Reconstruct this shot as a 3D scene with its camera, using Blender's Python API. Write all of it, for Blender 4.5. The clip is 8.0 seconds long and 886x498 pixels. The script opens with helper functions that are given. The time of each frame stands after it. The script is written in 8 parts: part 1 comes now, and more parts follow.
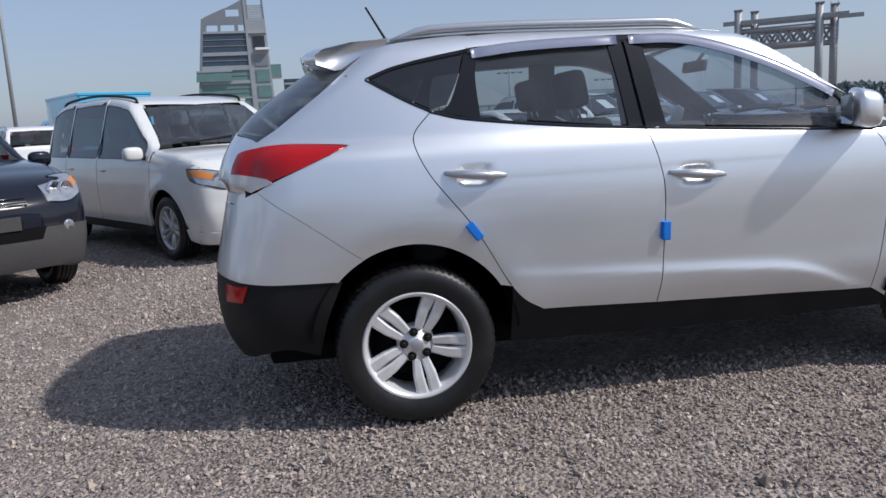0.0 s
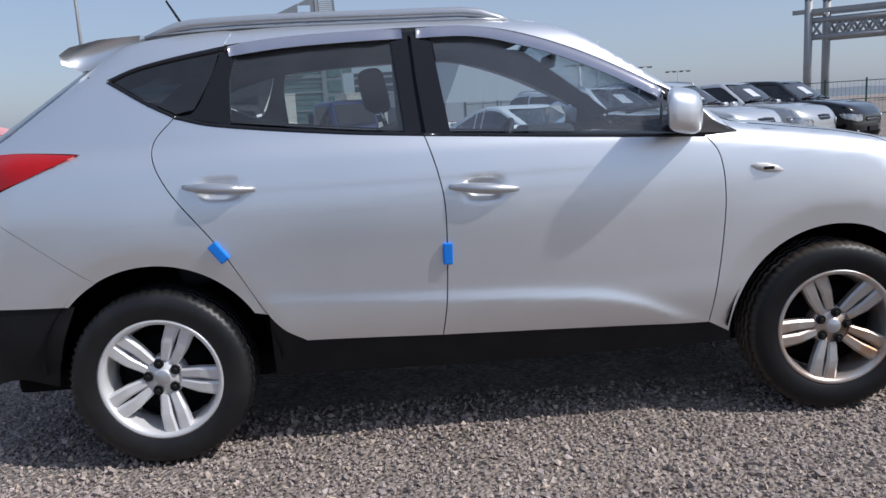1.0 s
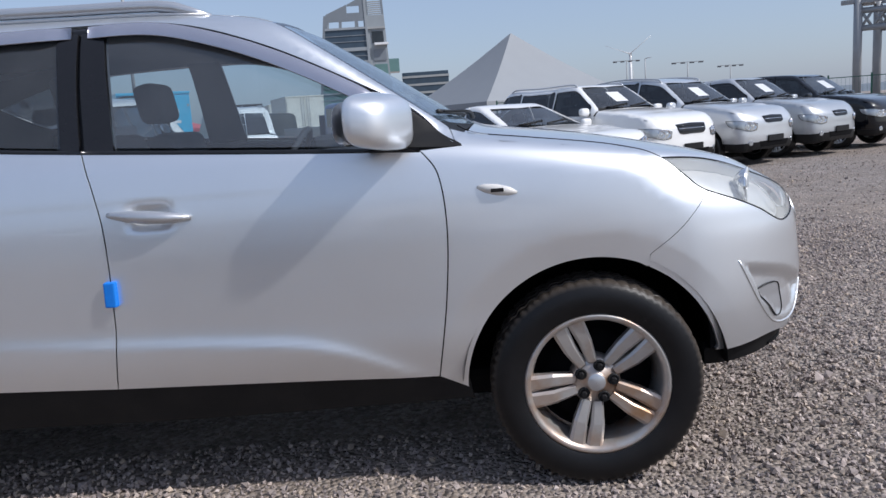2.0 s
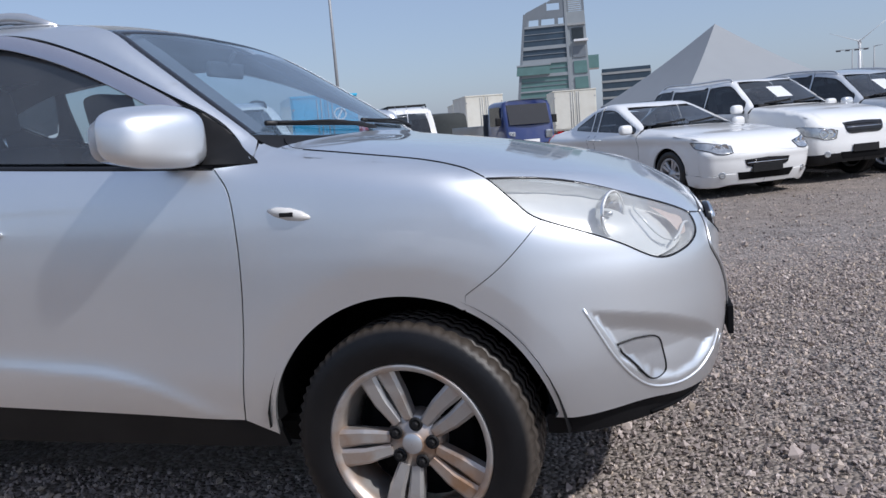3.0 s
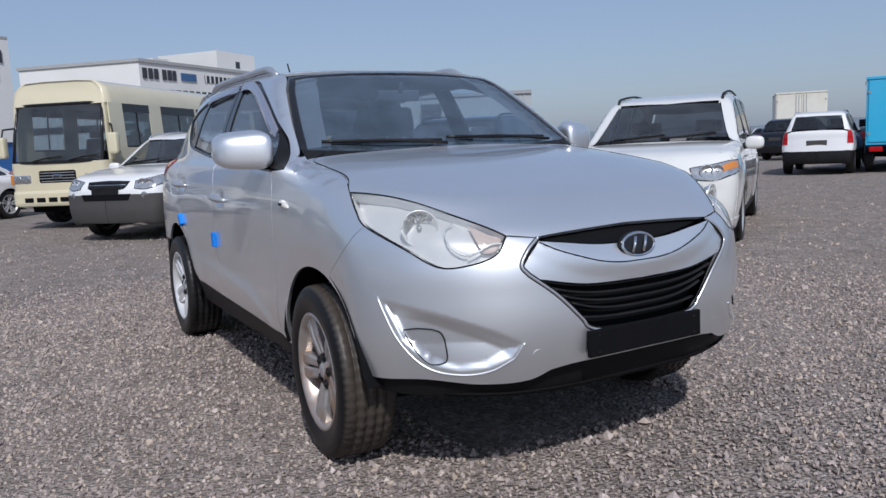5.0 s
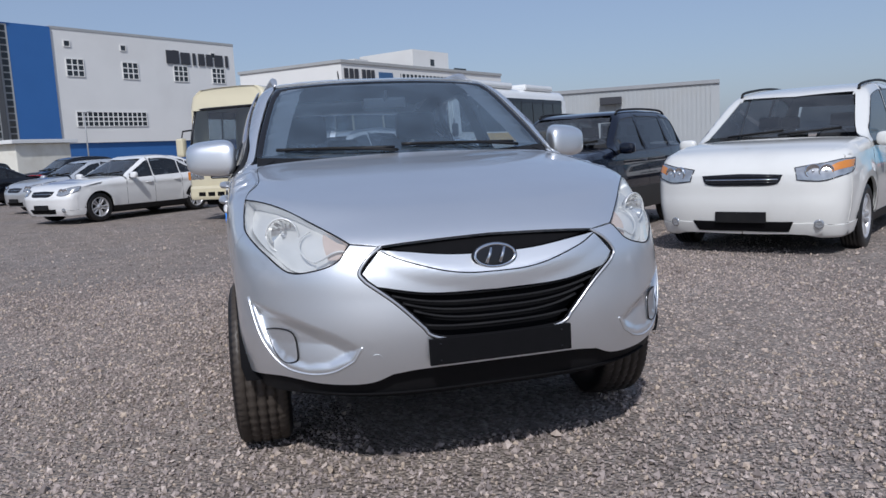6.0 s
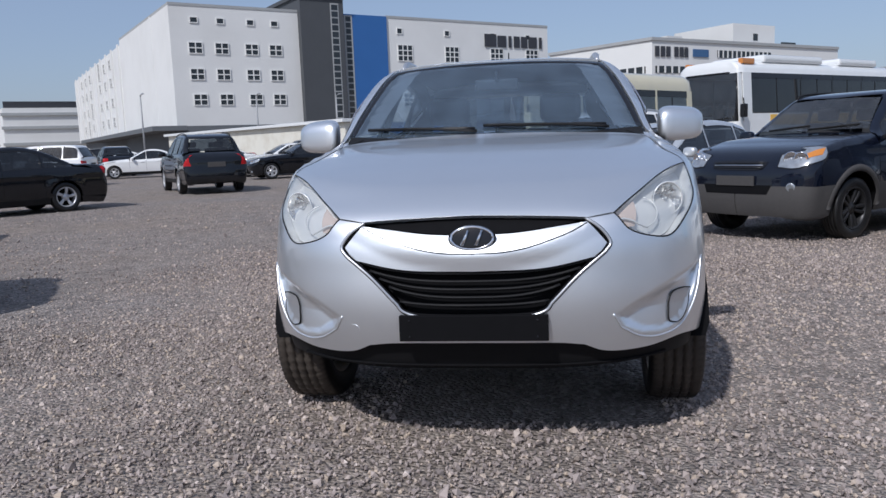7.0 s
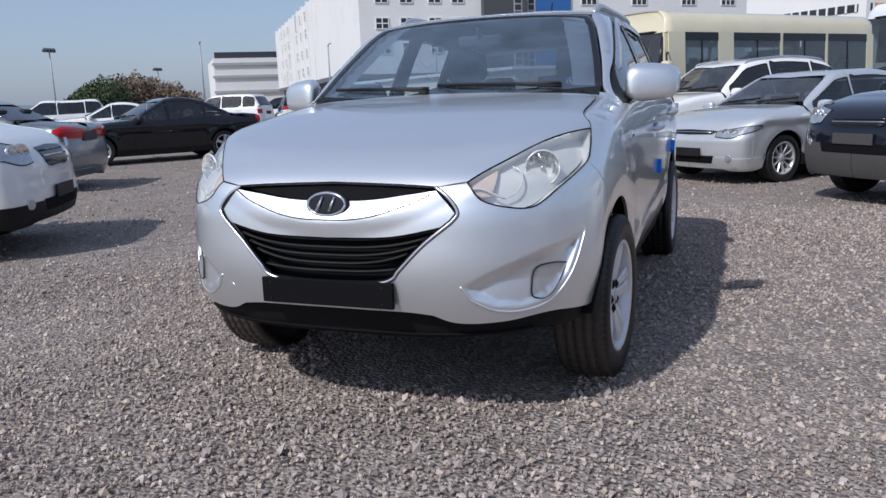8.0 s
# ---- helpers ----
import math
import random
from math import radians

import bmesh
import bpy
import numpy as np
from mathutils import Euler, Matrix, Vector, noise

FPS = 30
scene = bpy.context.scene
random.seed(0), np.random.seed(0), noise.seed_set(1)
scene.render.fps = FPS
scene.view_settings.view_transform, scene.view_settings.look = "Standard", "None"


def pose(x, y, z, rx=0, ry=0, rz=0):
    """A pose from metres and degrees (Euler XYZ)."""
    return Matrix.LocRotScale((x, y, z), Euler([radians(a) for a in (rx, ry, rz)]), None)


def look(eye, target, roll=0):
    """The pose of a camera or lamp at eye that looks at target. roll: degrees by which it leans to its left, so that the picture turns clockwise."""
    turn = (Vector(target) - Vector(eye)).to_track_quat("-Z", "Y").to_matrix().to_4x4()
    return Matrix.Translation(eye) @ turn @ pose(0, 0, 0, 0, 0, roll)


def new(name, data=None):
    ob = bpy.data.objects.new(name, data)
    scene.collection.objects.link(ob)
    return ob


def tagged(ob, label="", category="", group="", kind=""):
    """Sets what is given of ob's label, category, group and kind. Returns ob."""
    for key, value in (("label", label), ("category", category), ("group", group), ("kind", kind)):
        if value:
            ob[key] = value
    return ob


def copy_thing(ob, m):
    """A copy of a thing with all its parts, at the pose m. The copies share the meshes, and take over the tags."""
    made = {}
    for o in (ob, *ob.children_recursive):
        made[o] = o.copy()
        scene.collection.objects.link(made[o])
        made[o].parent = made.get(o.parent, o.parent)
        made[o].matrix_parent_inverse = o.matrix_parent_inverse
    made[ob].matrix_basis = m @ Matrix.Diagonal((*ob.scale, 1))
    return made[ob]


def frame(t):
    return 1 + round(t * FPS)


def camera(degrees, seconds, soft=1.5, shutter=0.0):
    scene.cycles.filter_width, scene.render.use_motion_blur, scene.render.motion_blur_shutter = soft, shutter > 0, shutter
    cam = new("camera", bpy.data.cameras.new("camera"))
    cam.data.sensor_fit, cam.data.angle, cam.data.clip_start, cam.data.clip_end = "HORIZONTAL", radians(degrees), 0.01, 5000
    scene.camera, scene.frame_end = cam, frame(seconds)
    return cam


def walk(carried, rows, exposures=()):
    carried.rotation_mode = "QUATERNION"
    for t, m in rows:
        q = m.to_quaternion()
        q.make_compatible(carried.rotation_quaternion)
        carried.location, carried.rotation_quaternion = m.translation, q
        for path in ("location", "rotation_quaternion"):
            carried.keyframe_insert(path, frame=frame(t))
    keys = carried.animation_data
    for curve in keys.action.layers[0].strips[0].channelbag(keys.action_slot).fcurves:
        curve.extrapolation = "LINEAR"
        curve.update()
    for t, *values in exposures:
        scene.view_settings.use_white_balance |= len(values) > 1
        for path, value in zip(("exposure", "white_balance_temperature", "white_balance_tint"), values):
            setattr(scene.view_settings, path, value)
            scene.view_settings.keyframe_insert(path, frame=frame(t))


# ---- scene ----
cam = camera(59.99, 8.0)
ROWS = [
    (0, -1.643, -4.020, 1.261, -8.75, -9.54, 3.05),
    (0.5, -1.002, -3.950, 1.255, -2.45, -9.25, 3.63),
    (1, -0.375, -3.741, 1.242, -3.53, -9.72, 3.18),
    (1.5, 0.270, -3.548, 1.240, -1.06, -9.57, 3.33),
    (2, 0.883, -3.262, 1.212, 0.24, -9.60, 3.86),
    (2.2, 1.125, -3.151, 1.189, 0.78, -9.54, 4.13),
    (3.3, 2.297, -2.659, 1.174, 24.80, -8.07, 4.27),
    (3.5, 2.533, -2.601, 1.205, 32.15, -7.97, 4.28),
    (4, 3.095, -2.442, 1.210, 44.51, -8.36, 3.61),
    (4.5, 3.680, -2.259, 1.216, 54.40, -7.79, 2.97),
    (5, 4.124, -1.898, 1.195, 60.07, -7.62, 2.57),
    (5.2, 4.277, -1.724, 1.194, 62.28, -7.42, 2.60),
    (6.3, 4.759, -0.526, 1.203, 82.45, -7.25, 3.36),
    (6.5, 4.799, -0.312, 1.188, 88.68, -7.04, 3.50),
    (7, 4.785, 0.249, 1.155, 97.32, -7.79, 2.14),
    (7.5, 4.686, 0.815, 1.150, 104.11, -9.00, 2.44),
    (8, 4.497, 1.342, 1.176, 110.86, -11.10, 2.13),
]
walk(cam, [(t, pose(x, y, z, 90 + pitch, roll, yaw)) for t, x, y, z, yaw, pitch, roll in ROWS], exposures=[(0.0, 0.10, 6130, 12), (2.0, 0.22, 6060, 12), (3.5, 0.06, 5960, 12), (5.0, -0.12, 5920, 12), (6.5, -0.12, 5920, 12), (8.0, 0.09, 5940, 12)])

# ---- world, sun, exposure ----
from mathutils.geometry import delaunay_2d_cdt

SUN_AZ, SUN_EL = radians(-22), radians(46)
SUN_WAY = Vector((math.cos(SUN_AZ) * math.cos(SUN_EL), math.sin(SUN_AZ) * math.cos(SUN_EL), math.sin(SUN_EL)))
world = bpy.data.worlds.new("sky")
scene.world = world
world.use_nodes = True
wn = world.node_tree.nodes
sky = wn.new("ShaderNodeTexSky")
sky.sky_type, sky.sun_disc = "NISHITA", False
sky.sun_elevation, sky.sun_rotation = SUN_EL, radians(90) - SUN_AZ
sky.air_density, sky.dust_density, sky.ozone_density, sky.altitude = 1.0, 1.6, 1.8, 20
wn["Background"].inputs["Strength"].default_value = 0.128
haze = wn.new("ShaderNodeMix")
haze.data_type = "RGBA"
haze.inputs[0].default_value = 0.56
haze.inputs[7].default_value = (2.48, 2.88, 3.72, 1)
world.node_tree.links.new(sky.outputs["Color"], haze.inputs[6])
world.node_tree.links.new(haze.outputs[2], wn["Background"].inputs["Color"])
sun = new("sun", bpy.data.lights.new("sun", "SUN"))
sun.data.energy, sun.data.angle, sun.data.color = 3.4, radians(1.6), (1.0, 0.95, 0.88)
sun.matrix_world = look((0, 0, 50), Vector((0, 0, 50)) - SUN_WAY)


# ---- materials ----
def material(name, color, rough=0.5, metal=0.0, vary=0.0, scale=40.0, bump=0.0, bump_scale=200.0, coat=0.0, dirt=None, dirt_amount=0.0, dirt_scale=3.0, spec=0.5, emit=0.0, trans=0.0, ior=1.45, each=0.0, local=True):
    """A surface with grain and stains at two scales; each: how far pieces differ from one another."""
    m = bpy.data.materials.new(name)
    m.use_nodes = True
    nt = m.node_tree
    b = nt.nodes["Principled BSDF"]
    b.inputs["Base Color"].default_value = (*color, 1)
    b.inputs["Roughness"].default_value = rough
    b.inputs["Metallic"].default_value = metal
    b.inputs["Coat Weight"].default_value = coat
    b.inputs["Coat Roughness"].default_value = 0.04
    b.inputs["Specular IOR Level"].default_value = spec
    b.inputs["IOR"].default_value = ior
    b.inputs["Transmission Weight"].default_value = trans
    if emit:
        b.inputs["Emission Color"].default_value = (*color, 1)
        b.inputs["Emission Strength"].default_value = emit
    co = nt.nodes.new("ShaderNodeTexCoord").outputs["Object"]
    src = None

    def noise_node(sc, detail=6.0):
        n = nt.nodes.new("ShaderNodeTexNoise")
        n.inputs["Scale"].default_value = sc
        n.inputs["Detail"].default_value = detail
        nt.links.new(co, n.inputs["Vector"])
        return n.outputs["Fac"]

    def mixed(fac, a, bcol):
        x = nt.nodes.new("ShaderNodeMix")
        x.data_type = "RGBA"
        if fac is not None:
            nt.links.new(fac, x.inputs[0])
        for sock, val in ((x.inputs[6], a), (x.inputs[7], bcol)):
            if isinstance(val, tuple):
                sock.default_value = (*val, 1)
            else:
                nt.links.new(val, sock)
        return x.outputs[2]

    if vary:
        lo, hi = tuple(max(c * (1 - vary), 0) for c in color), tuple(min(c * (1 + vary), 1) for c in color)
        src = mixed(noise_node(scale), lo, hi)
    if dirt:
        ramp = nt.nodes.new("ShaderNodeMapRange")
        ramp.inputs[1].default_value, ramp.inputs[2].default_value = 0.45, 0.75
        ramp.inputs[4].default_value = dirt_amount
        nt.links.new(noise_node(dirt_scale, 9.0), ramp.inputs[0])
        src = mixed(ramp.outputs[0], src or color, dirt)
    if each:
        info = nt.nodes.new("ShaderNodeObjectInfo")
        hsv = nt.nodes.new("ShaderNodeHueSaturation")
        rng = nt.nodes.new("ShaderNodeMapRange")
        rng.inputs[3].default_value, rng.inputs[4].default_value = 1 - each, 1 + each
        nt.links.new(info.outputs["Random"], rng.inputs[0])
        nt.links.new(rng.outputs[0], hsv.inputs["Value"])
        if src is None:
            hsv.inputs["Color"].default_value = (*color, 1)
        else:
            nt.links.new(src, hsv.inputs["Color"])
        src = hsv.outputs["Color"]
    if src is not None:
        nt.links.new(src, b.inputs["Base Color"])
    if bump:
        bn = nt.nodes.new("ShaderNodeBump")
        bn.inputs["Strength"].default_value = bump
        bn.inputs["Distance"].default_value = 0.01
        nt.links.new(noise_node(bump_scale), bn.inputs["Height"])
        nt.links.new(bn.outputs["Normal"], b.inputs["Normal"])
    return m


def glass_material(name, tint, rough=0.0, dust=0.05, least=0.08, film_color=(0.5, 0.52, 0.55)):
    """Thin window glass: a tinted clear part and a mirror part by the Fresnel law."""
    m = bpy.data.materials.new(name)
    m.use_nodes = True
    nt = m.node_tree
    nt.nodes.remove(nt.nodes["Principled BSDF"])
    clear, gloss = nt.nodes.new("ShaderNodeBsdfTransparent"), nt.nodes.new("ShaderNodeBsdfGlossy")
    clear.inputs["Color"].default_value = (*tint, 1)
    gloss.inputs["Roughness"].default_value = rough
    mix, fr = nt.nodes.new("ShaderNodeMixShader"), nt.nodes.new("ShaderNodeLayerWeight")
    fr.inputs["Blend"].default_value = 0.5
    steep, gain = nt.nodes.new("ShaderNodeMath"), nt.nodes.new("ShaderNodeMath")
    steep.operation, gain.operation, gain.use_clamp = "POWER", "MULTIPLY_ADD", True
    steep.inputs[1].default_value, gain.inputs[1].default_value, gain.inputs[2].default_value = 4.0, 0.9 - least, least
    nt.links.new(fr.outputs["Facing"], steep.inputs[0])
    nt.links.new(steep.outputs[0], gain.inputs[0])
    nt.links.new(gain.outputs[0], mix.inputs[0])
    nt.links.new(clear.outputs[0], mix.inputs[1])
    nt.links.new(gloss.outputs[0], mix.inputs[2])
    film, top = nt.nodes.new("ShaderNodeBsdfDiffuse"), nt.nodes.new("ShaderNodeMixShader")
    film.inputs["Color"].default_value = (*film_color, 1)
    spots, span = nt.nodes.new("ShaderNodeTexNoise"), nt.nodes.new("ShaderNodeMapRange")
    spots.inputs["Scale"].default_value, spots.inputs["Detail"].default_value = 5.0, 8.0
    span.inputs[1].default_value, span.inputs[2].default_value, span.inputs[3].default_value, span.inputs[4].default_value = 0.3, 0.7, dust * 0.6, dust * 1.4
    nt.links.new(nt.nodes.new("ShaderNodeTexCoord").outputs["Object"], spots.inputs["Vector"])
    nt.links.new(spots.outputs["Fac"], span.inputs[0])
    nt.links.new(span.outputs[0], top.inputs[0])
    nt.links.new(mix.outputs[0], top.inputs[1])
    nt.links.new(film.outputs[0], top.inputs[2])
    nt.links.new(top.outputs[0], nt.nodes["Material Output"].inputs[0])
    return m


def paint(name, color, metal=0.0, rough=0.3, dust=0.12, spec=0.5):
    return material(name, color, rough=rough, spec=spec, metal=metal, coat=1.0, vary=0.03, scale=900, dirt=(0.32, 0.3, 0.27), dirt_amount=dust, dirt_scale=2.2)


SILVER = paint("silver_paint", (0.83, 0.85, 0.87), metal=0.90, rough=0.41, dust=0.05)
BLACK_PLASTIC = material("black_plastic", (0.010, 0.010, 0.011), rough=0.55, spec=0.28, vary=0.2, scale=60, bump=0.15, bump_scale=900, dirt=(0.09, 0.085, 0.08), dirt_amount=0.09, dirt_scale=5)
GLOSS_BLACK = material("gloss_black", (0.012, 0.012, 0.014), rough=0.18, vary=0.1, scale=30)
RUBBER = material("rubber", (0.010, 0.010, 0.011), rough=0.42, vary=0.25, scale=50, bump=0.1, bump_scale=300, dirt=(0.14, 0.13, 0.115), dirt_amount=0.1, dirt_scale=6)
ALLOY = material("alloy", (0.74, 0.74, 0.74), rough=0.36, metal=0.35, vary=0.08, scale=40, dirt=(0.3, 0.2, 0.12), dirt_amount=0.25, dirt_scale=9)
DARK = material("dark_cavity", (0.006, 0.006, 0.007), rough=0.8, spec=0.12, vary=0.2, scale=20)
CHROME = material("chrome", (0.75, 0.76, 0.78), rough=0.08, metal=1.0, vary=0.04, scale=20)
SATIN = material("satin_silver", (0.55, 0.56, 0.58), rough=0.3, metal=0.7, vary=0.05, scale=60)
GLASS = glass_material("window_glass", (0.80, 0.88, 0.92), 0.0, 0.055, 0.13)
# blue film colour stands in for sky mirrored in the windscreen
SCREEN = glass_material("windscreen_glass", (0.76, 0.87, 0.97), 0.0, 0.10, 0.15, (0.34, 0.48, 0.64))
PRIVACY = glass_material("privacy_glass", (0.06, 0.07, 0.08), 0.0, 0.03)
TINT = glass_material("tinted_glass", (0.36, 0.40, 0.43))
LENS = glass_material("lamp_lens", (0.95, 0.96, 0.95), 0.02, 0.13)
CABIN = material("cabin_trim", (0.045, 0.047, 0.052), rough=0.75, vary=0.2, scale=80)
CABIN_GREY = material("cabin_grey_trim", (0.12, 0.12, 0.125), rough=0.8, vary=0.12, scale=80)
FABRIC = material("seat_cloth", (0.035, 0.036, 0.04), rough=0.9, vary=0.3, scale=200, bump=0.2, bump_scale=600)
RED_LENS = material("red_lens", (0.40, 0.004, 0.006), rough=0.15, spec=0.2, vary=0.15, scale=90, coat=0.6)
CLEAR_LENS = material("clear_lens", (0.62, 0.6, 0.57), rough=0.1, vary=0.1, scale=90, coat=1.0)
ORANGE_LENS = material("amber_lens", (0.55, 0.2, 0.03), rough=0.15, vary=0.1, scale=90, coat=1.0)
BLUE_FOAM = material("blue_foam", (0.01, 0.2, 0.72), rough=0.8, vary=0.12, scale=80, bump=0.2, bump_scale=300)


# ---- building helpers ----
def link_mesh(name, verts, faces, mat, parent=None, label="", normals=None, smooth=True):
    me = bpy.data.meshes.new(name)
    me.from_pydata([tuple(v) for v in verts], [], [tuple(f) for f in faces])
    me.materials.append(mat)
    if smooth:
        me.shade_smooth()
    if normals is not None:
        me.normals_split_custom_set_from_vertices([tuple(n) for n in normals])
    ob = new(name, me)
    if parent is not None:
        ob.parent = parent
    return tagged(ob, label)


def part(name, bm, mat, parent=None, label="", smooth=False):
    me = bpy.data.meshes.new(name)
    bm.to_mesh(me)
    bm.free()
    me.materials.append(mat)
    if smooth:
        me.shade_smooth()
    ob = new(name, me)
    if parent is not None:
        ob.parent = parent
    return tagged(ob, label)


def thing(name, m, label, category, group="", kind=""):
    ob = new(name)
    ob.matrix_world = m
    return tagged(ob, label, category, group, kind)


def add_box(bm, x0, x1, y0, y1, z0, z1, m=None):
    vs = [bm.verts.new(Vector((x, y, z)) if m is None else m @ Vector((x, y, z))) for x in (x0, x1) for y in (y0, y1) for z in (z0, z1)]
    for f in ((0, 1, 3, 2), (4, 6, 7, 5), (0, 4, 5, 1), (2, 3, 7, 6), (0, 2, 6, 4), (1, 5, 7, 3)):
        bm.faces.new([vs[i] for i in f])
    return vs


def box_bm(x0, x1, y0, y1, z0, z1, bevel=0.0, segments=2, m=None):
    bm = bmesh.new()
    add_box(bm, x0, x1, y0, y1, z0, z1, m)
    if bevel:
        bmesh.ops.bevel(bm, geom=bm.edges[:], offset=bevel, segments=segments, profile=0.6, affect="EDGES")
    bmesh.ops.recalc_face_normals(bm, faces=bm.faces)
    return bm


def lathe(profile, axis="y", segments=48, wobble=None):
    """verts, faces of a ring swept round an axis; profile: (radius, along) pairs."""
    vs, fs, n = [], [], len(profile)
    for i in range(segments):
        a = 2 * math.pi * i / segments
        for j, (r, h) in enumerate(profile):
            if wobble:
                r = wobble(i, j, r)
            p = (r * math.cos(a), h, r * math.sin(a)) if axis == "y" else (r * math.cos(a), r * math.sin(a), h)
            vs.append(p)
    for i in range(segments):
        for j in range(n - 1):
            a, b = i * n + j, ((i + 1) % segments) * n + j
            fs.append((a, a + 1, b + 1, b) if axis == "y" else (a, b, b + 1, a + 1))
    return vs, fs


def sweep(points, radius, sides=8, flat=1.0, ups=None):
    """verts, faces of a rod along points."""
    pts = [Vector(p) for p in points]
    vs, fs = [], []
    for i, p in enumerate(pts):
        t = (pts[min(i + 1, len(pts) - 1)] - pts[max(i - 1, 0)]).normalized()
        up = Vector(ups[i]) if ups is not None else (Vector((0, 0, 1)) if abs(t.z) < 0.9 else Vector((1, 0, 0)))
        s = t.cross(up).normalized()
        u = s.cross(t).normalized()
        r = radius(i / (len(pts) - 1)) if callable(radius) else radius
        for k in range(sides):
            a = 2 * math.pi * (k + 0.5) / sides
            vs.append(p + s * (math.cos(a) * r) + u * (math.sin(a) * r * flat))
    for i in range(len(pts) - 1):
        for k in range(sides):
            a, b = i * sides + k, i * sides + (k + 1) % sides
            fs.append((a, b, b + sides, a + sides))
    fs.append(tuple(range(sides))[::-1])
    fs.append(tuple((len(pts) - 1) * sides + k for k in range(sides)))
    return vs, fs


def spl(*knots):
    """A smooth curve through (x, y) knots, level past its ends."""
    xs, ys = np.array([k[0] for k in knots], float), np.array([k[1] for k in knots], float)
    d = np.gradient(ys, xs)

    def at(x):
        x = np.clip(x, xs[0], xs[-1])
        i = np.clip(np.searchsorted(xs, x) - 1, 0, len(xs) - 2)
        h = xs[i + 1] - xs[i]
        t = (x - xs[i]) / h
        return (1 + 2 * t) * (1 - t) ** 2 * ys[i] + t * (1 - t) ** 2 * h * d[i] + t * t * (3 - 2 * t) * ys[i + 1] + t * t * (t - 1) * h * d[i + 1]

    return at


def smax(a, b, k):
    h = np.clip(0.5 + 0.5 * (a - b) / k, 0, 1)
    return b * (1 - h) + a * h + k * h * (1 - h)


def curve(points, n=8):
    """Points along a smooth curve through the given ones (3D)."""
    p = [np.array(q, float) for q in points]
    if len(p) == 2:
        return [p[0] + (p[1] - p[0]) * k / n for k in range(n + 1)]
    e = [2 * p[0] - p[1]] + p + [2 * p[-1] - p[-2]]
    out = []
    for i in range(1, len(e) - 2):
        for k in range(n):
            t = k / n
            out.append(0.5 * (2 * e[i] + (e[i + 1] - e[i - 1]) * t + (2 * e[i - 1] - 5 * e[i] + 4 * e[i + 1] - e[i + 2]) * t * t + (3 * e[i] - e[i - 1] - 3 * e[i + 1] + e[i + 2]) * t ** 3))
    return out + [p[-1]]


class Shell:
    """A body given by a function that is negative inside it; its panels are cut from that one surface."""

    def __init__(self, f):
        self.f = f

    def cast(self, origin, way, inset=0.0, length=5.0, steps=42):
        o, d = np.asarray(origin, float), np.asarray(way, float)
        n = len(o)
        lo, hi, found = np.zeros(n), np.full(n, length), np.zeros(n, bool)
        best, best_t = np.full(n, 9.0), np.zeros(n)
        for s in range(steps + 1):
            t = length * s / steps
            v = self.f(*(o + d * t).T) + inset
            better = (v < best) & ~found
            best, best_t = np.where(better, v, best), np.where(better, t, best_t)
            newly = (v < 0) & ~found
            hi = np.where(newly, t, hi)
            lo = np.where(newly, max(t - length / steps, 0), lo)
            found |= newly
        for _ in range(18):
            mid = (lo + hi) / 2
            inside = self.f(*(o + d * mid[:, None]).T) + inset < 0
            hi, lo = np.where(inside, mid, hi), np.where(inside, lo, mid)
        return o + d * np.where(found, hi, best_t)[:, None]

    def normals(self, p):
        e = 0.004
        g = np.stack([self.f(*(p + np.array(k) * e).T) - self.f(*(p - np.array(k) * e).T) for k in ((1, 0, 0), (0, 1, 0), (0, 0, 1))], 1)
        return g / np.maximum(np.linalg.norm(g, axis=1, keepdims=True), 1e-9)

    def pt(self, kind, a, b, inset=0.0):
        """A place on the body by two coordinates: s side (x, z), f front (y, z), r rear (y, z), t top (x, y)."""
        o, d = self.ray_of(kind, a, b)
        return self.cast([o], [d], inset)[0]

    def ray_of(self, kind, a, b):
        return {"s": ((a, -3, b), (0, 1, 0)), "l": ((a, 3, b), (0, -1, 0)), "f": ((3, a, b), (-1, 0, 0)), "r": ((-3, a, b), (1, 0, 0)), "t": ((a, b, 3), (0, 0, -1))}[kind]

    def line(self, spec, n=8):
        """spec: 's x z, x z, f y z ...' control places; a bar | starts a new smooth run."""
        out, kind = [], "s"
        items = [[item.split() for item in run.split(",")] for run in spec.split("|")]
        rays = []
        for w in (w for run in items for w in run):
            kind = w[0] if len(w) == 3 else kind
            rays.append(self.ray_of(kind, float(w[-2]), float(w[-1])))
        places = list(self.cast([r[0] for r in rays], [r[1] for r in rays]))
        for run in items:
            pts = [places.pop(0) for _ in run]
            if out:
                pts = [out[-1]] + pts if np.linalg.norm(np.array(out[-1]) - pts[0]) > 1e-4 else pts
            c = curve(pts, n) if len(pts) > 1 else pts
            out += c if not out else c[1:]
        p = np.array(out)
        for _ in range(3):
            e = 0.003
            g = np.stack([self.f(*(p + np.array(k) * e).T) - self.f(*(p - np.array(k) * e).T) for k in ((1, 0, 0), (0, 1, 0), (0, 0, 1))], 1) / (2 * e)
            p = p - np.clip(self.f(*p.T), -0.05, 0.05)[:, None] * g / np.maximum((g * g).sum(1, keepdims=True), 0.05)
        return list(p)


def basis(way):
    d = np.array(way, float)
    d /= np.linalg.norm(d)
    up = np.array((0, 0, 1.0)) if abs(d[2]) < 0.8 else np.array((1.0, 0, 0))
    u = np.cross(d, up)
    u /= np.linalg.norm(u)
    return d, u, np.cross(u, d)


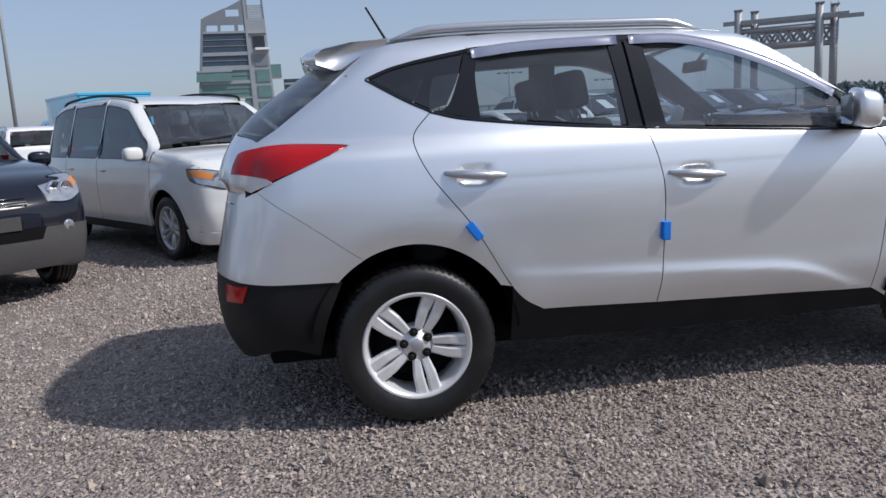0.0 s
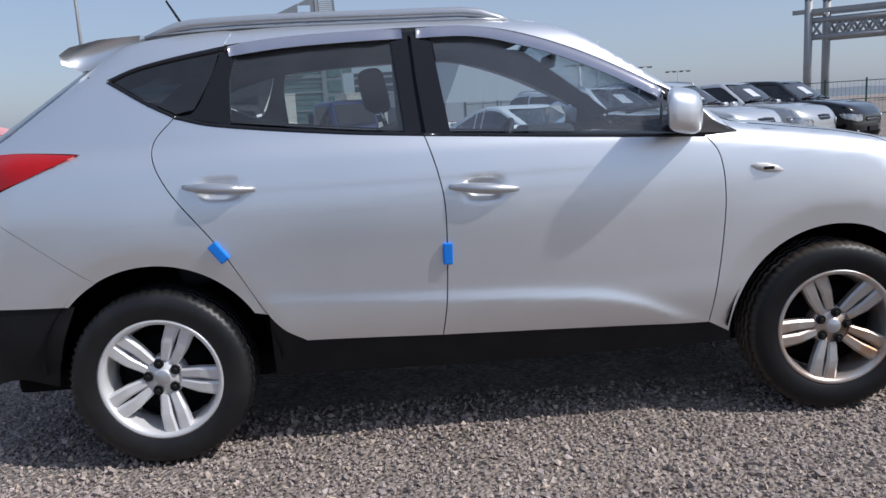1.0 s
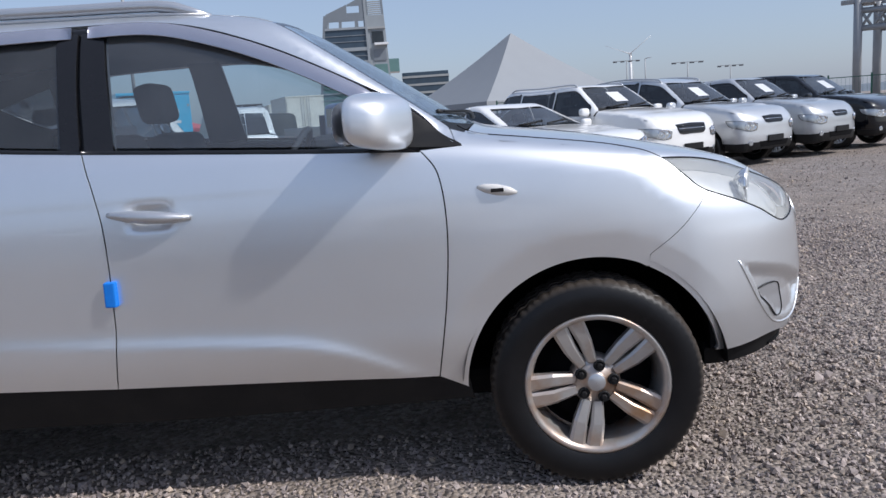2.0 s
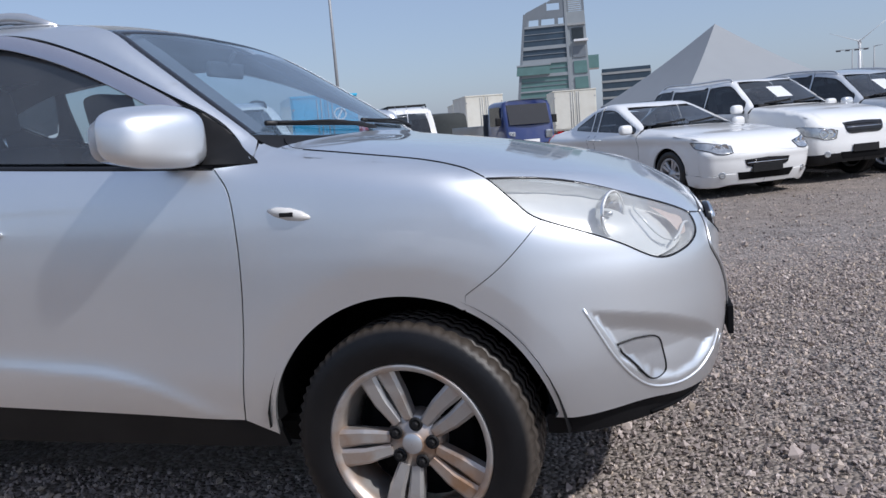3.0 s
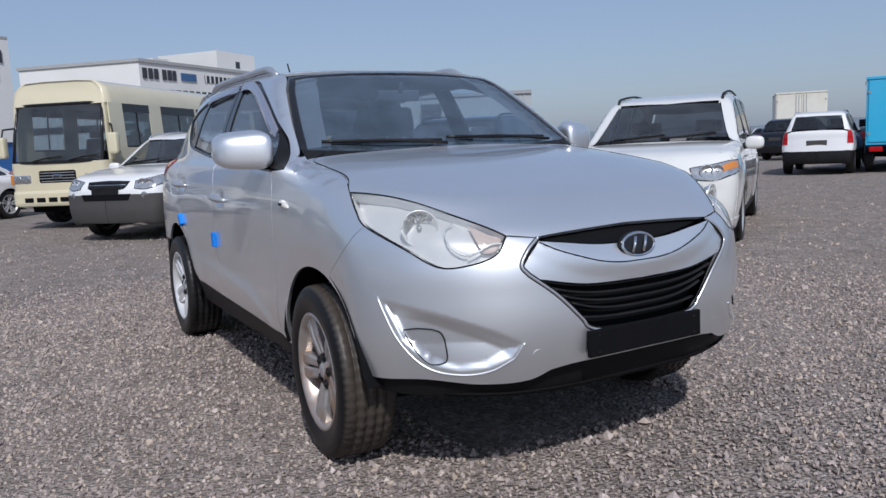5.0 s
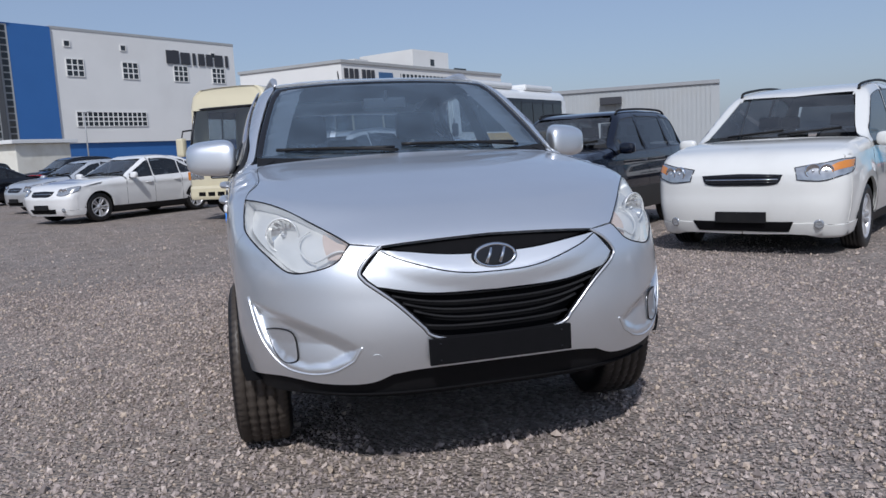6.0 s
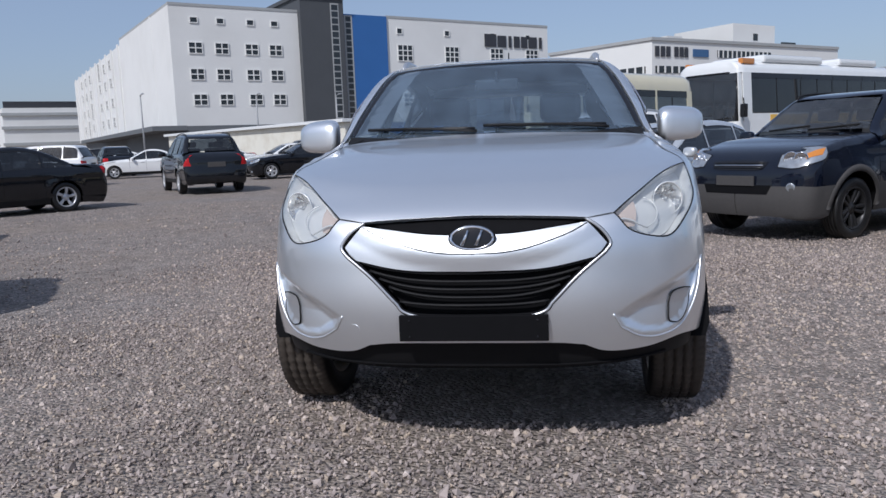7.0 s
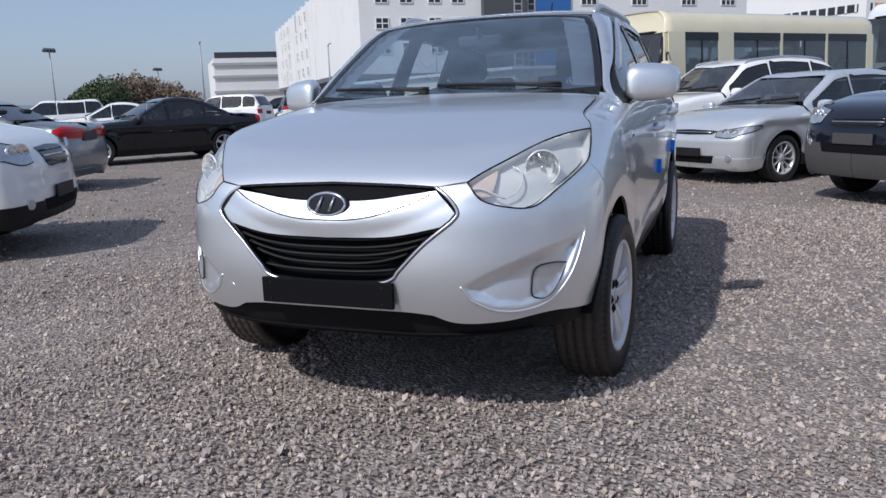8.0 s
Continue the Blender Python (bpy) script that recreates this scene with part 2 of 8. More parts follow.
def inside_polygon(pts, poly):
    x, y = pts[:, 0], pts[:, 1]
    res = np.zeros(len(pts), bool)
    for (x0, y0), (x1, y1) in zip(poly, np.roll(poly, -1, 0)):
        cond = (y0 > y) != (y1 > y)
        with np.errstate(divide="ignore", invalid="ignore"):
            res ^= cond & (x < (x1 - x0) * (y - y0) / (y1 - y0) + x0)
    return res


def panel(shell, loop, way, step=0.03, inset=0.0, gap=0.002, flange=0.012, shape=None, holes=()):
    """verts, faces, normals of the piece of a shell inside a loop of places, seen along way. shape(p): extra depth."""
    d, u, v = basis(way)
    pts = np.array(loop, float)
    poly = np.stack([pts @ u, pts @ v], 1)
    keep = [0]
    for i in range(1, len(poly)):
        if np.linalg.norm(poly[i] - poly[keep[-1]]) > min(0.006, step * 0.3):
            keep.append(i)
    poly = poly[keep]
    if np.linalg.norm(poly[0] - poly[-1]) < min(0.006, step * 0.3):
        poly = poly[:-1]
    dense = []
    for a, b in zip(poly, np.roll(poly, -1, 0)):
        n = max(1, int(np.linalg.norm(b - a) / step))
        dense += [a + (b - a) * k / n for k in range(n)]
    poly = np.array(dense)
    area = 0.5 * np.sum(poly[:, 0] * np.roll(poly[:, 1], -1) - np.roll(poly[:, 0], -1) * poly[:, 1])
    if area < 0:
        poly = poly[::-1]
    if gap:
        t = np.roll(poly, -1, 0) - np.roll(poly, 1, 0)
        t /= np.maximum(np.linalg.norm(t, axis=1, keepdims=True), 1e-9)
        poly = poly + np.stack([-t[:, 1], t[:, 0]], 1) * gap
    lo, hi = poly.min(0), poly.max(0)
    gx, gy = np.meshgrid(np.arange(lo[0] + step / 2, hi[0], step), np.arange(lo[1] + step / 2, hi[1], step * 0.87))
    gx[1::2] += step / 2
    grid = np.stack([gx.ravel(), gy.ravel()], 1)
    if len(grid):
        grid = grid[inside_polygon(grid, poly)]
    if len(grid):
        near = np.full(len(grid), 9.0)
        for k in range(len(poly)):
            a, b = poly[k], poly[(k + 1) % len(poly)]
            w = b - a
            tt = np.clip(((grid - a) @ w) / max(w @ w, 1e-12), 0, 1)
            near = np.minimum(near, np.linalg.norm(grid - a - tt[:, None] * w, axis=1))
        grid = grid[near > step * 0.45]
    nb = len(poly)
    cuts = []
    for q in holes:
        q = np.array(q, float)
        q = np.stack([q @ u, q @ v], 1)
        thin = [q[0]]
        for k in q[1:]:
            if np.linalg.norm(k - thin[-1]) > 0.012 and np.linalg.norm(k - q[0]) > 0.012:
                thin.append(k)
        q = np.array(thin)
        cuts.append(q)
        if len(grid):
            near = np.min(np.linalg.norm(grid[:, None] - q[None], axis=2), axis=1)
            grid = grid[(near > step * 0.4) & ~inside_polygon(grid, q)]
    flat, ties = [Vector(p) for p in poly] + [Vector(p) for p in grid], []
    for q in cuts:
        o = len(flat)
        flat += [Vector(p) for p in q]
        ties += [(o + k, o + (k + 1) % len(q)) for k in range(len(q))]
    vo, _, fo, orig, _, _ = delaunay_2d_cdt(flat, ties, [list(range(nb))], 1, 1e-7)
    p2 = np.array([tuple(p) for p in vo])
    for q in cuts:
        mid = np.array([p2[list(k)].mean(0) for k in fo])
        fo = [k for k, hit in zip(fo, inside_polygon(mid, q)) if not hit]
    origin = -d * 4.0 + p2[:, :1] * u + p2[:, 1:] * v
    centre = pts.mean(0) @ d
    origin = origin + d * (centre - 0.0)
    p3 = shell.cast(origin, np.tile(d, (len(origin), 1)), inset, length=8.0, steps=64)
    nm = shell.normals(p3)
    if shape is not None:
        p3 = p3 + shape(p3)
        bent = np.zeros_like(nm)
        for f in fo:
            a, b, c = (p3[i] for i in f[:3])
            way = np.cross(b - a, c - a)
            for i in f:
                bent[i] += way if way @ nm[i] > 0 else -way
        nm = bent / np.maximum(np.linalg.norm(bent, axis=1, keepdims=True), 1e-12)
    faces = []
    for f in fo:
        a, b, c = (p3[i] for i in f[:3])
        faces.append(tuple(f) if np.cross(b - a, c - a) @ nm[f[0]] > 0 else tuple(f)[::-1])
    verts, norms = list(p3), list(nm)
    if flange:
        count = {}
        for f in faces:
            for i in range(len(f)):
                e = (f[i], f[(i + 1) % len(f)])
                count[e] = 1
        ring = {}
        for (a, b) in [e for e in count if (e[1], e[0]) not in count]:
            for k in (a, b):
                if k not in ring:
                    ring[k] = len(verts)
                    verts += [p3[k] - nm[k] * 0.0006, p3[k] - nm[k] * flange]
                    norms += [nm[k], nm[k]]
            side = np.cross(p3[b] - p3[a], nm[a])
            side /= max(np.linalg.norm(side), 1e-9)
            for k in (a, b):
                norms[ring[k]] = norms[ring[k] + 1] = side
            faces.append((b, a, ring[a], ring[b]))
            faces.append((ring[b], ring[a], ring[a] + 1, ring[b] + 1))
    return verts, faces, norms


def mirrored(g):
    v, f, n = g
    k = np.array((1, -1, 1.0))
    return [np.array(p) * k for p in v], [tuple(q)[::-1] for q in f], [np.array(p) * k for p in n]


def joined(*gs):
    vs, fs, ns = [], [], []
    for v, f, n in gs:
        o = len(vs)
        vs += list(v)
        ns += list(n)
        fs += [tuple(i + o for i in q) for q in f]
    return vs, fs, ns


def ribbon(shell, points, width, lift=0.0015, thick=0.0, n_across=2, close=False):
    """A narrow strip that follows a line on a shell, its middle raised."""
    pts = np.array(points, float)
    nm = shell.normals(pts)
    t = np.gradient(pts, axis=0)
    s = np.cross(t, nm)
    s /= np.maximum(np.linalg.norm(s, axis=1, keepdims=True), 1e-9)
    vs, fs = [], []
    prof = [(-1, 0), (-0.6, 1), (0.6, 1), (1, 0)]
    for i in range(len(pts)):
        for a, h in prof:
            vs.append(pts[i] + s[i] * a * width / 2 + nm[i] * (lift + thick * h - (0.003 if h == 0 else 0)))
    m = len(prof)
    for i in range(len(pts) - 1):
        for j in range(m - 1):
            fs.append((i * m + j, i * m + j + 1, (i + 1) * m + j + 1, (i + 1) * m + j))
    fs.append(tuple(range(m)))
    fs.append(tuple((len(pts) - 1) * m + j for j in range(m))[::-1])
    return vs, [f[::-1] for f in fs]


def mirror_mesh(g):
    v, f = g
    return [np.array(p) * (1, -1, 1) for p in v], [tuple(q)[::-1] for q in f]


def join_mesh(*gs):
    vs, fs = [], []
    for v, f in gs:
        o = len(vs)
        vs += list(v)
        fs += [tuple(i + o for i in q) for q in f]
    return vs, fs


# ---- ground ----
def gravel_material(name, stone_scale):
    m = bpy.data.materials.new(name)
    m.use_nodes = True
    nt = m.node_tree
    b = nt.nodes["Principled BSDF"]
    b.inputs["Roughness"].default_value = 0.9
    co = nt.nodes.new("ShaderNodeTexCoord").outputs["Object"]
    vor = nt.nodes.new("ShaderNodeTexVoronoi")
    vor.inputs["Scale"].default_value = stone_scale
    vor.inputs["Randomness"].default_value = 1.0
    nt.links.new(co, vor.inputs["Vector"])
    sep = nt.nodes.new("ShaderNodeSeparateColor")
    nt.links.new(vor.outputs["Color"], sep.inputs[0])
    ramp = nt.nodes.new("ShaderNodeValToRGB")
    el = ramp.color_ramp.elements
    el[0].color, el[1].color = (0.130, 0.117, 0.111, 1), (0.455, 0.405, 0.372, 1)
    mid = el.new(0.55)
    mid.color = (0.274, 0.243, 0.225, 1)
    nt.links.new(sep.outputs[0], ramp.inputs[0])
    broad = nt.nodes.new("ShaderNodeTexNoise")
    broad.inputs["Scale"].default_value, broad.inputs["Detail"].default_value = 0.35, 6
    nt.links.new(co, broad.inputs["Vector"])
    mr = nt.nodes.new("ShaderNodeMapRange")
    mr.inputs[1].default_value, mr.inputs[2].default_value, mr.inputs[3].default_value, mr.inputs[4].default_value = 0.3, 0.7, 0.1, 0.6
    nt.links.new(broad.outputs["Fac"], mr.inputs[0])
    mix = nt.nodes.new("ShaderNodeMix")
    mix.data_type = "RGBA"
    mix.blend_type = "MIX"
    mix.inputs[7].default_value = (0.30, 0.235, 0.18, 1)
    nt.links.new(mr.outputs[0], mix.inputs[0])
    nt.links.new(ramp.outputs[0], mix.inputs[6])
    # patchy gravel tone, with the shading of far stone clumps put into colour
    mottle, span, tone = nt.nodes.new("ShaderNodeTexNoise"), nt.nodes.new("ShaderNodeMapRange"), nt.nodes.new("ShaderNodeHueSaturation")
    mottle.inputs["Scale"].default_value, mottle.inputs["Detail"].default_value, mottle.inputs["Roughness"].default_value = 2.2, 12, 0.95
    nt.links.new(co, mottle.inputs["Vector"])
    span.inputs[1].default_value, span.inputs[2].default_value, span.inputs[3].default_value, span.inputs[4].default_value = 0.36, 0.64, 0.5, 1.3
    nt.links.new(mottle.outputs["Fac"], span.inputs[0])
    nt.links.new(span.outputs[0], tone.inputs["Value"])
    nt.links.new(mix.outputs[2], tone.inputs["Color"])
    nt.links.new(tone.outputs["Color"], b.inputs["Base Color"])
    bump = nt.nodes.new("ShaderNodeBump")
    bump.inputs["Strength"].default_value, bump.inputs["Distance"].default_value = 1.0, 0.02
    bump.invert = True
    nt.links.new(vor.outputs["Distance"], bump.inputs["Height"])
    nt.links.new(bump.outputs["Normal"], b.inputs["Normal"])
    return m


def ground_z(x, y):
    """The yard sinks a little behind the silver car and is level again further off."""
    return -0.08 * np.exp(-(((x + 8) / 6) ** 2) - ((y - 1) / 14) ** 2)


GRAVEL = gravel_material("gravel", 50.0)
gx = np.concatenate([-np.geomspace(1500, 25, 20), np.arange(-23, -13, 2.0), np.arange(-12, 12.1, 0.5), np.arange(14, 24, 2.0), np.geomspace(25, 1500, 20)])
gv = [(x, y, ground_z(x, y) + (0.012 * noise.noise(Vector((x * 0.6, y * 0.6, 0))) if max(abs(x), abs(y)) < 13 else -0.004)) for y in gx for x in gx]
n = len(gx)
ground = link_mesh("ground", gv, [(j * n + i, j * n + i + 1, (j + 1) * n + i + 1, (j + 1) * n + i) for j in range(n - 1) for i in range(n - 1)], GRAVEL)
tagged(ground, "grey and brown crushed gravel of the car yard", "ground", kind="structure")


def stone_mesh(rng):
    """A lumpy crushed stone with flat breaks, about 1 across."""
    corners = ((0.5, 0, 0), (0, 0.5, 0), (-0.5, 0, 0), (0, -0.5, 0), (0, 0, 0.5), (0, 0, -0.5))
    ax = rng.uniform(0.7, 1.3, 3) * (1, 1, 0.8)
    out = [np.array(c) * ax * rng.uniform(0.8, 1.25) + rng.normal(0, 0.09, 3) for c in corners]
    faces = [(i, (i + 1) % 4, 4) for i in range(4)] + [((i + 1) % 4, i, 5) for i in range(4)]
    return np.array(out), np.array(faces)


def gravel_field(name, spots, size, seed):
    rng = np.random.default_rng(seed)
    shapes = [stone_mesh(rng) for _ in range(10)]
    count = len(spots)
    kind = rng.integers(0, 10, count)
    verts, faces, base = [], [], 0
    for k in range(10):
        sel = spots[kind == k]
        q = rng.normal(size=(len(sel), 4))
        q /= np.linalg.norm(q, axis=1, keepdims=True)
        a, b, c, d = q.T
        rot = np.stack([1 - 2 * (c * c + d * d), 2 * (b * c - a * d), 2 * (b * d + a * c), 2 * (b * c + a * d), 1 - 2 * (b * b + d * d), 2 * (c * d - a * b), 2 * (b * d - a * c), 2 * (c * d + a * b), 1 - 2 * (b * b + c * c)], 1).reshape(-1, 3, 3)
        sv, sf = shapes[k]
        sc = size * rng.lognormal(0, 0.33, len(sel))
        p = np.einsum("nij,vj->nvi", rot, sv) * sc[:, None, None]
        p[:, :, 0] += sel[:, :1]
        p[:, :, 1] += sel[:, 1:]
        p[:, :, 2] += (0.20 * sc + ground_z(sel[:, 0], sel[:, 1]))[:, None]
        verts.append(p.reshape(-1, 3))
        faces.append((sf[None] + (np.arange(len(sel)) * len(sv))[:, None, None] + base).reshape(-1, 3))
        base += len(sel) * len(sv)
    v, f = np.concatenate(verts), np.concatenate(faces)
    me = bpy.data.meshes.new(name)
    me.vertices.add(len(v))
    me.vertices.foreach_set("co", v.ravel())
    me.loops.add(f.size)
    me.loops.foreach_set("vertex_index", f.ravel().astype(np.int32))
    me.polygons.add(len(f))
    me.polygons.foreach_set("loop_start", np.arange(0, f.size, 3, dtype=np.int32))
    me.update(calc_edges=True)
    me.shade_flat()
    me.materials.append(STONE)
    return tagged(new(name, me), "loose grey crushed stones strewn over the yard", "gravel", kind="stuff")


def stone_material():
    m = bpy.data.materials.new("stone")
    m.use_nodes = True
    nt = m.node_tree
    b = nt.nodes["Principled BSDF"]
    b.inputs["Roughness"].default_value = 0.85
    geo = nt.nodes.new("ShaderNodeNewGeometry")
    ramp = nt.nodes.new("ShaderNodeValToRGB")
    el = ramp.color_ramp.elements
    el[0].color, el[1].color = (0.19, 0.160, 0.148, 1), (0.565, 0.485, 0.445, 1)
    for at, col in ((0.35, (0.30, 0.252, 0.231, 1)), (0.7, (0.408, 0.342, 0.311, 1)), (0.9, (0.475, 0.385, 0.30, 1))):
        el.new(at).color = col
    nt.links.new(geo.outputs["Random Per Island"], ramp.inputs[0])
    tex = nt.nodes.new("ShaderNodeTexNoise")
    tex.inputs["Scale"].default_value = 120
    hsv = nt.nodes.new("ShaderNodeHueSaturation")
    mr = nt.nodes.new("ShaderNodeMapRange")
    mr.inputs[3].default_value, mr.inputs[4].default_value = 0.75, 1.25
    nt.links.new(tex.outputs["Fac"], mr.inputs[0])
    nt.links.new(mr.outputs[0], hsv.inputs["Value"])
    nt.links.new(ramp.outputs[0], hsv.inputs["Color"])
    nt.links.new(hsv.outputs["Color"], b.inputs["Base Color"])
    return m


STONE = stone_material()
rng = np.random.default_rng(5)
near = rng.uniform((-5.3, -4.2), (6.2, 5.2), (330000, 2))
away = np.maximum(np.abs(near[:, 0] - 0.45) - 3.6, np.abs(near[:, 1] - 0.4) - 2.9)
near = near[rng.uniform(size=len(near)) > np.clip(0.35 + away / 2.2, 0.3, 1)]
near = near[(np.abs(near[:, 0]) > 1.7) | (near[:, 1] < -0.4) | (near[:, 1] > 0.75)]
gravel_field("gravel_near", near, 0.0145, 11)
wide = rng.uniform((-13, -13), (13, 17), (112000, 2))
away = np.maximum(np.abs(wide[:, 0] - 0.45) - 4.2, np.abs(wide[:, 1] - 0.4) - 3.6)
wide = wide[(away > 0) & (rng.uniform(size=len(wide)) > np.clip(away / 12, 0.1, 0.85))]
gravel_field("gravel_far", wide, 0.020, 12)


# ---- the silver car ----
hero_nose = spl((0.1, 2.02), (0.25, 2.08), (0.35, 2.135), (0.45, 2.17), (0.57, 2.19), (0.7, 2.185), (0.82, 2.165), (0.9, 2.125), (0.97, 2.03), (1.1, 1.9))
hero_hood = spl((0.3, 1.24), (0.8, 1.212), (1.0, 1.19), (1.2, 1.163), (1.4, 1.133), (1.6, 1.093), (1.8, 1.045), (1.95, 0.995), (2.06, 0.945), (2.14, 0.88), (2.2, 0.8))
hero_tail = spl((0.2, -2.08), (0.35, -2.18), (0.5, -2.215), (0.66, -2.205), (0.8, -2.17), (1.0, -2.12), (1.15, -2.08), (1.28, -2.0), (1.4, -1.9))
hero_side = spl((0.2, 0.80), (0.32, 0.835), (0.42, 0.868), (0.5, 0.883), (0.62, 0.887), (0.75, 0.892), (0.88, 0.896), (0.98, 0.892), (1.08, 0.876), (1.15, 0.858), (1.2, 0.84), (1.28, 0.80), (1.4, 0.74))
hero_house = spl((1.0, 0.875), (1.15, 0.845), (1.2, 0.828), (1.3, 0.792), (1.4, 0.752), (1.5, 0.706), (1.58, 0.662), (1.66, 0.60))
hero_roof = spl((-2.2, 1.45), (-1.8, 1.602), (-1.5, 1.655), (-1.2, 1.674), (-0.8, 1.680), (-0.4, 1.672), (0.0, 1.66), (0.25, 1.632), (0.5, 1.575), (0.9, 1.43))
hero_crease = spl((-1.0, 0.605), (-0.23, 0.56), (0.2, 0.535), (0.4, 0.515), (0.55, 0.475), (0.68, 0.42), (0.85, 0.36))
ARCH_F, ARCH_R = (1.315, 0.345), (-1.315, 0.345)


# outline of a fog lamp bay across the nose: upper edge first, then inwards and round below
FOG_EDGE = [(0.835, 0.70), (0.70, 0.655), (0.57, 0.60), (0.485, 0.552), (0.515, 0.505), (0.58, 0.468), (0.66, 0.455), (0.74, 0.478), (0.80, 0.56)]


def soft(q):
    q = np.clip(q, 0, 1)
    return q * q * (3 - 2 * q)


def hero_f(x, y, z, bays=True):
    a = np.abs(y)
    # side: scoop above the crease, flares round the wheels, plan taper
    w = hero_side(z)
    dz = z - hero_crease(x)
    on_door = np.clip((0.95 - x) / 0.3, 0, 1) * np.clip((x + 1.1) / 0.2, 0, 1) * (0.35 + 0.65 * np.clip((x + 0.9) / 1.3, 0, 1))
    w = w + on_door * 0.012 * (np.exp(-((dz / 0.035) ** 2)) * (dz > 0) + np.clip(1 + dz / 0.25, 0, 1) * (dz <= 0) * np.exp(-np.minimum(dz, 0) ** 2 / 0.08))
    for cx, cz in (ARCH_F, ARCH_R):
        r = np.hypot(x - cx, (z - cz) * 1.02)
        w = w + (0.006 * np.exp(-((np.maximum(r - 0.505, 0) / 0.12) ** 2)) - 0.10 * np.clip(0.505 - r, 0, 0.1)) * np.clip((z - 0.25) / 0.2, 0, 1)
    for cx, cz in ((-1.03, 1.045), (-0.055, 0.985)):
        w = w - 0.022 * np.exp(-(((x - cx) / 0.064) ** 4) - ((z - cz) / 0.036) ** 4)
    w = w - 0.10 * np.clip((x - 1.2) / 0.9, 0, 1) ** 2 * np.clip((z - 0.55) / 0.3, 0, 1.4) - 0.05 * np.clip((-1.35 - x) / 0.8, 0, 1) ** 2
    front = hero_nose(z) - 0.04 * a ** 2 - 0.70 * a ** 4
    back = hero_tail(z) + 0.10 * a ** 2 + 0.30 * a ** 4
    top = hero_hood(x) - 0.035 * (a / 0.8) ** 4
    low = smax(smax(a - w, x - front, 0.10), back - x, 0.10)
    low = smax(low, z - top, 0.07)
    if bays and np.any(x > 1.6):
        bay = np.full(np.shape(x), 9.0)
        for k, (p, q) in enumerate(zip(FOG_EDGE, FOG_EDGE[1:] + FOG_EDGE[:1])):
            way = np.hypot(q[0] - p[0], q[1] - p[1])
            away = ((q[0] - p[0]) * (z - p[1]) - (q[1] - p[1]) * (a - p[0])) / way
            bay = np.minimum(bay, away / (0.045 if k < 3 else 0.03))
        low = low + np.where(x > 1.6, 0.034 * soft(bay) * np.clip((z - 0.43) / 0.13, 0.2, 1), 0.0)
    low = smax(low, 0.24 - z, 0.05)
    # glasshouse
    g = hero_house(z) - 0.10 * np.clip((-0.9 - x) / 1.0, 0, 1.2) ** 2 - 0.05 * np.clip((x - 0.2) / 0.7, 0, 1.3) ** 2
    screen = 1.05 - 1.53 * (z - 1.165) + 0.22 * (z - 1.165) * (1.62 - z) - 0.20 * a ** 2
    rear = -2.17 + 1.58 * (z - 1.25) + 0.56 * a ** 2
    house = smax(a - g, z - hero_roof(x) + 0.028 * (a / 0.6) ** 3, 0.07)
    house = smax(house, (x - screen) * 0.53, 0.03)
    house = smax(house, (rear - x) * 0.54, 0.04)
    house = smax(house, back - 0.05 - x, 0.04)
    house = smax(house, 1.05 - z, 0.02)
    return -smax(-low, -house, 0.03)


hero_shell = Shell(hero_f)
plain_shell = Shell(lambda x, y, z: hero_f(x, y, z, False))
SIDE, FRONT, TOP, REAR = (0, 1, 0), (-1, 0, 0), (0, 0, -1), (1, 0, 0)
car = thing("suv", pose(0, 0, -0.012, 0, -0.3, 0), "silver compact SUV with blue foam door guards parked on gravel", "car")


def arc(c, r, a0, a1, n=22, sq=1.0):
    return ", ".join("s %.4f %.4f" % (c[0] + r * math.cos(radians(a0 + (a1 - a0) * k / n)), c[1] + sq * r * math.sin(radians(a0 + (a1 - a0) * k / n))) for k in range(n + 1))


BELT_R, BELT_F = "s -0.265 1.197, s -0.6 1.225, s -1.02 1.275, s -1.19 1.316", "s 0.80 1.13, s 0.3 1.16, s -0.265 1.197"
SEAM_R = "s -1.19 1.316, s -1.272 1.21, s -1.22 1.06, s -1.05 0.83, s -0.92 0.60, s -0.85 0.505, s -0.76 0.447"
SEAM_B = "s -0.24 0.427, s -0.215 0.6, s -0.203 0.9, s -0.222 1.05, s -0.265 1.197"
SEAM_F = "s 0.81 0.397, s 0.85 0.65, s 0.868 0.88, s 0.852 1.05, s 0.80 1.13"


def backwards(spec):
    return ", ".join(reversed([q.strip() for q in spec.split(",")]))


def hero_panel(name, spec, way, mat=None, step=0.03, inset=0.0, gap=0.0022, flange=0.014, both=True, joinup=False, label="", parent=None, shape=None):
    g = panel(hero_shell, hero_shell.line(spec), way, step, inset, gap, flange, shape)
    mat = mat or SILVER
    obs = []
    if joinup:
        v, f, nn = joined(g, mirrored(g))
        obs.append(link_mesh(name, v, f, mat, parent or car, label, nn))
    else:
        obs.append(link_mesh(name, g[0], g[1], mat, parent or car, label, g[2]))
        if both:
            v, f, nn = mirrored(g)
            obs.append(link_mesh(name, v, f, mat, parent or car, label, nn))
    return obs


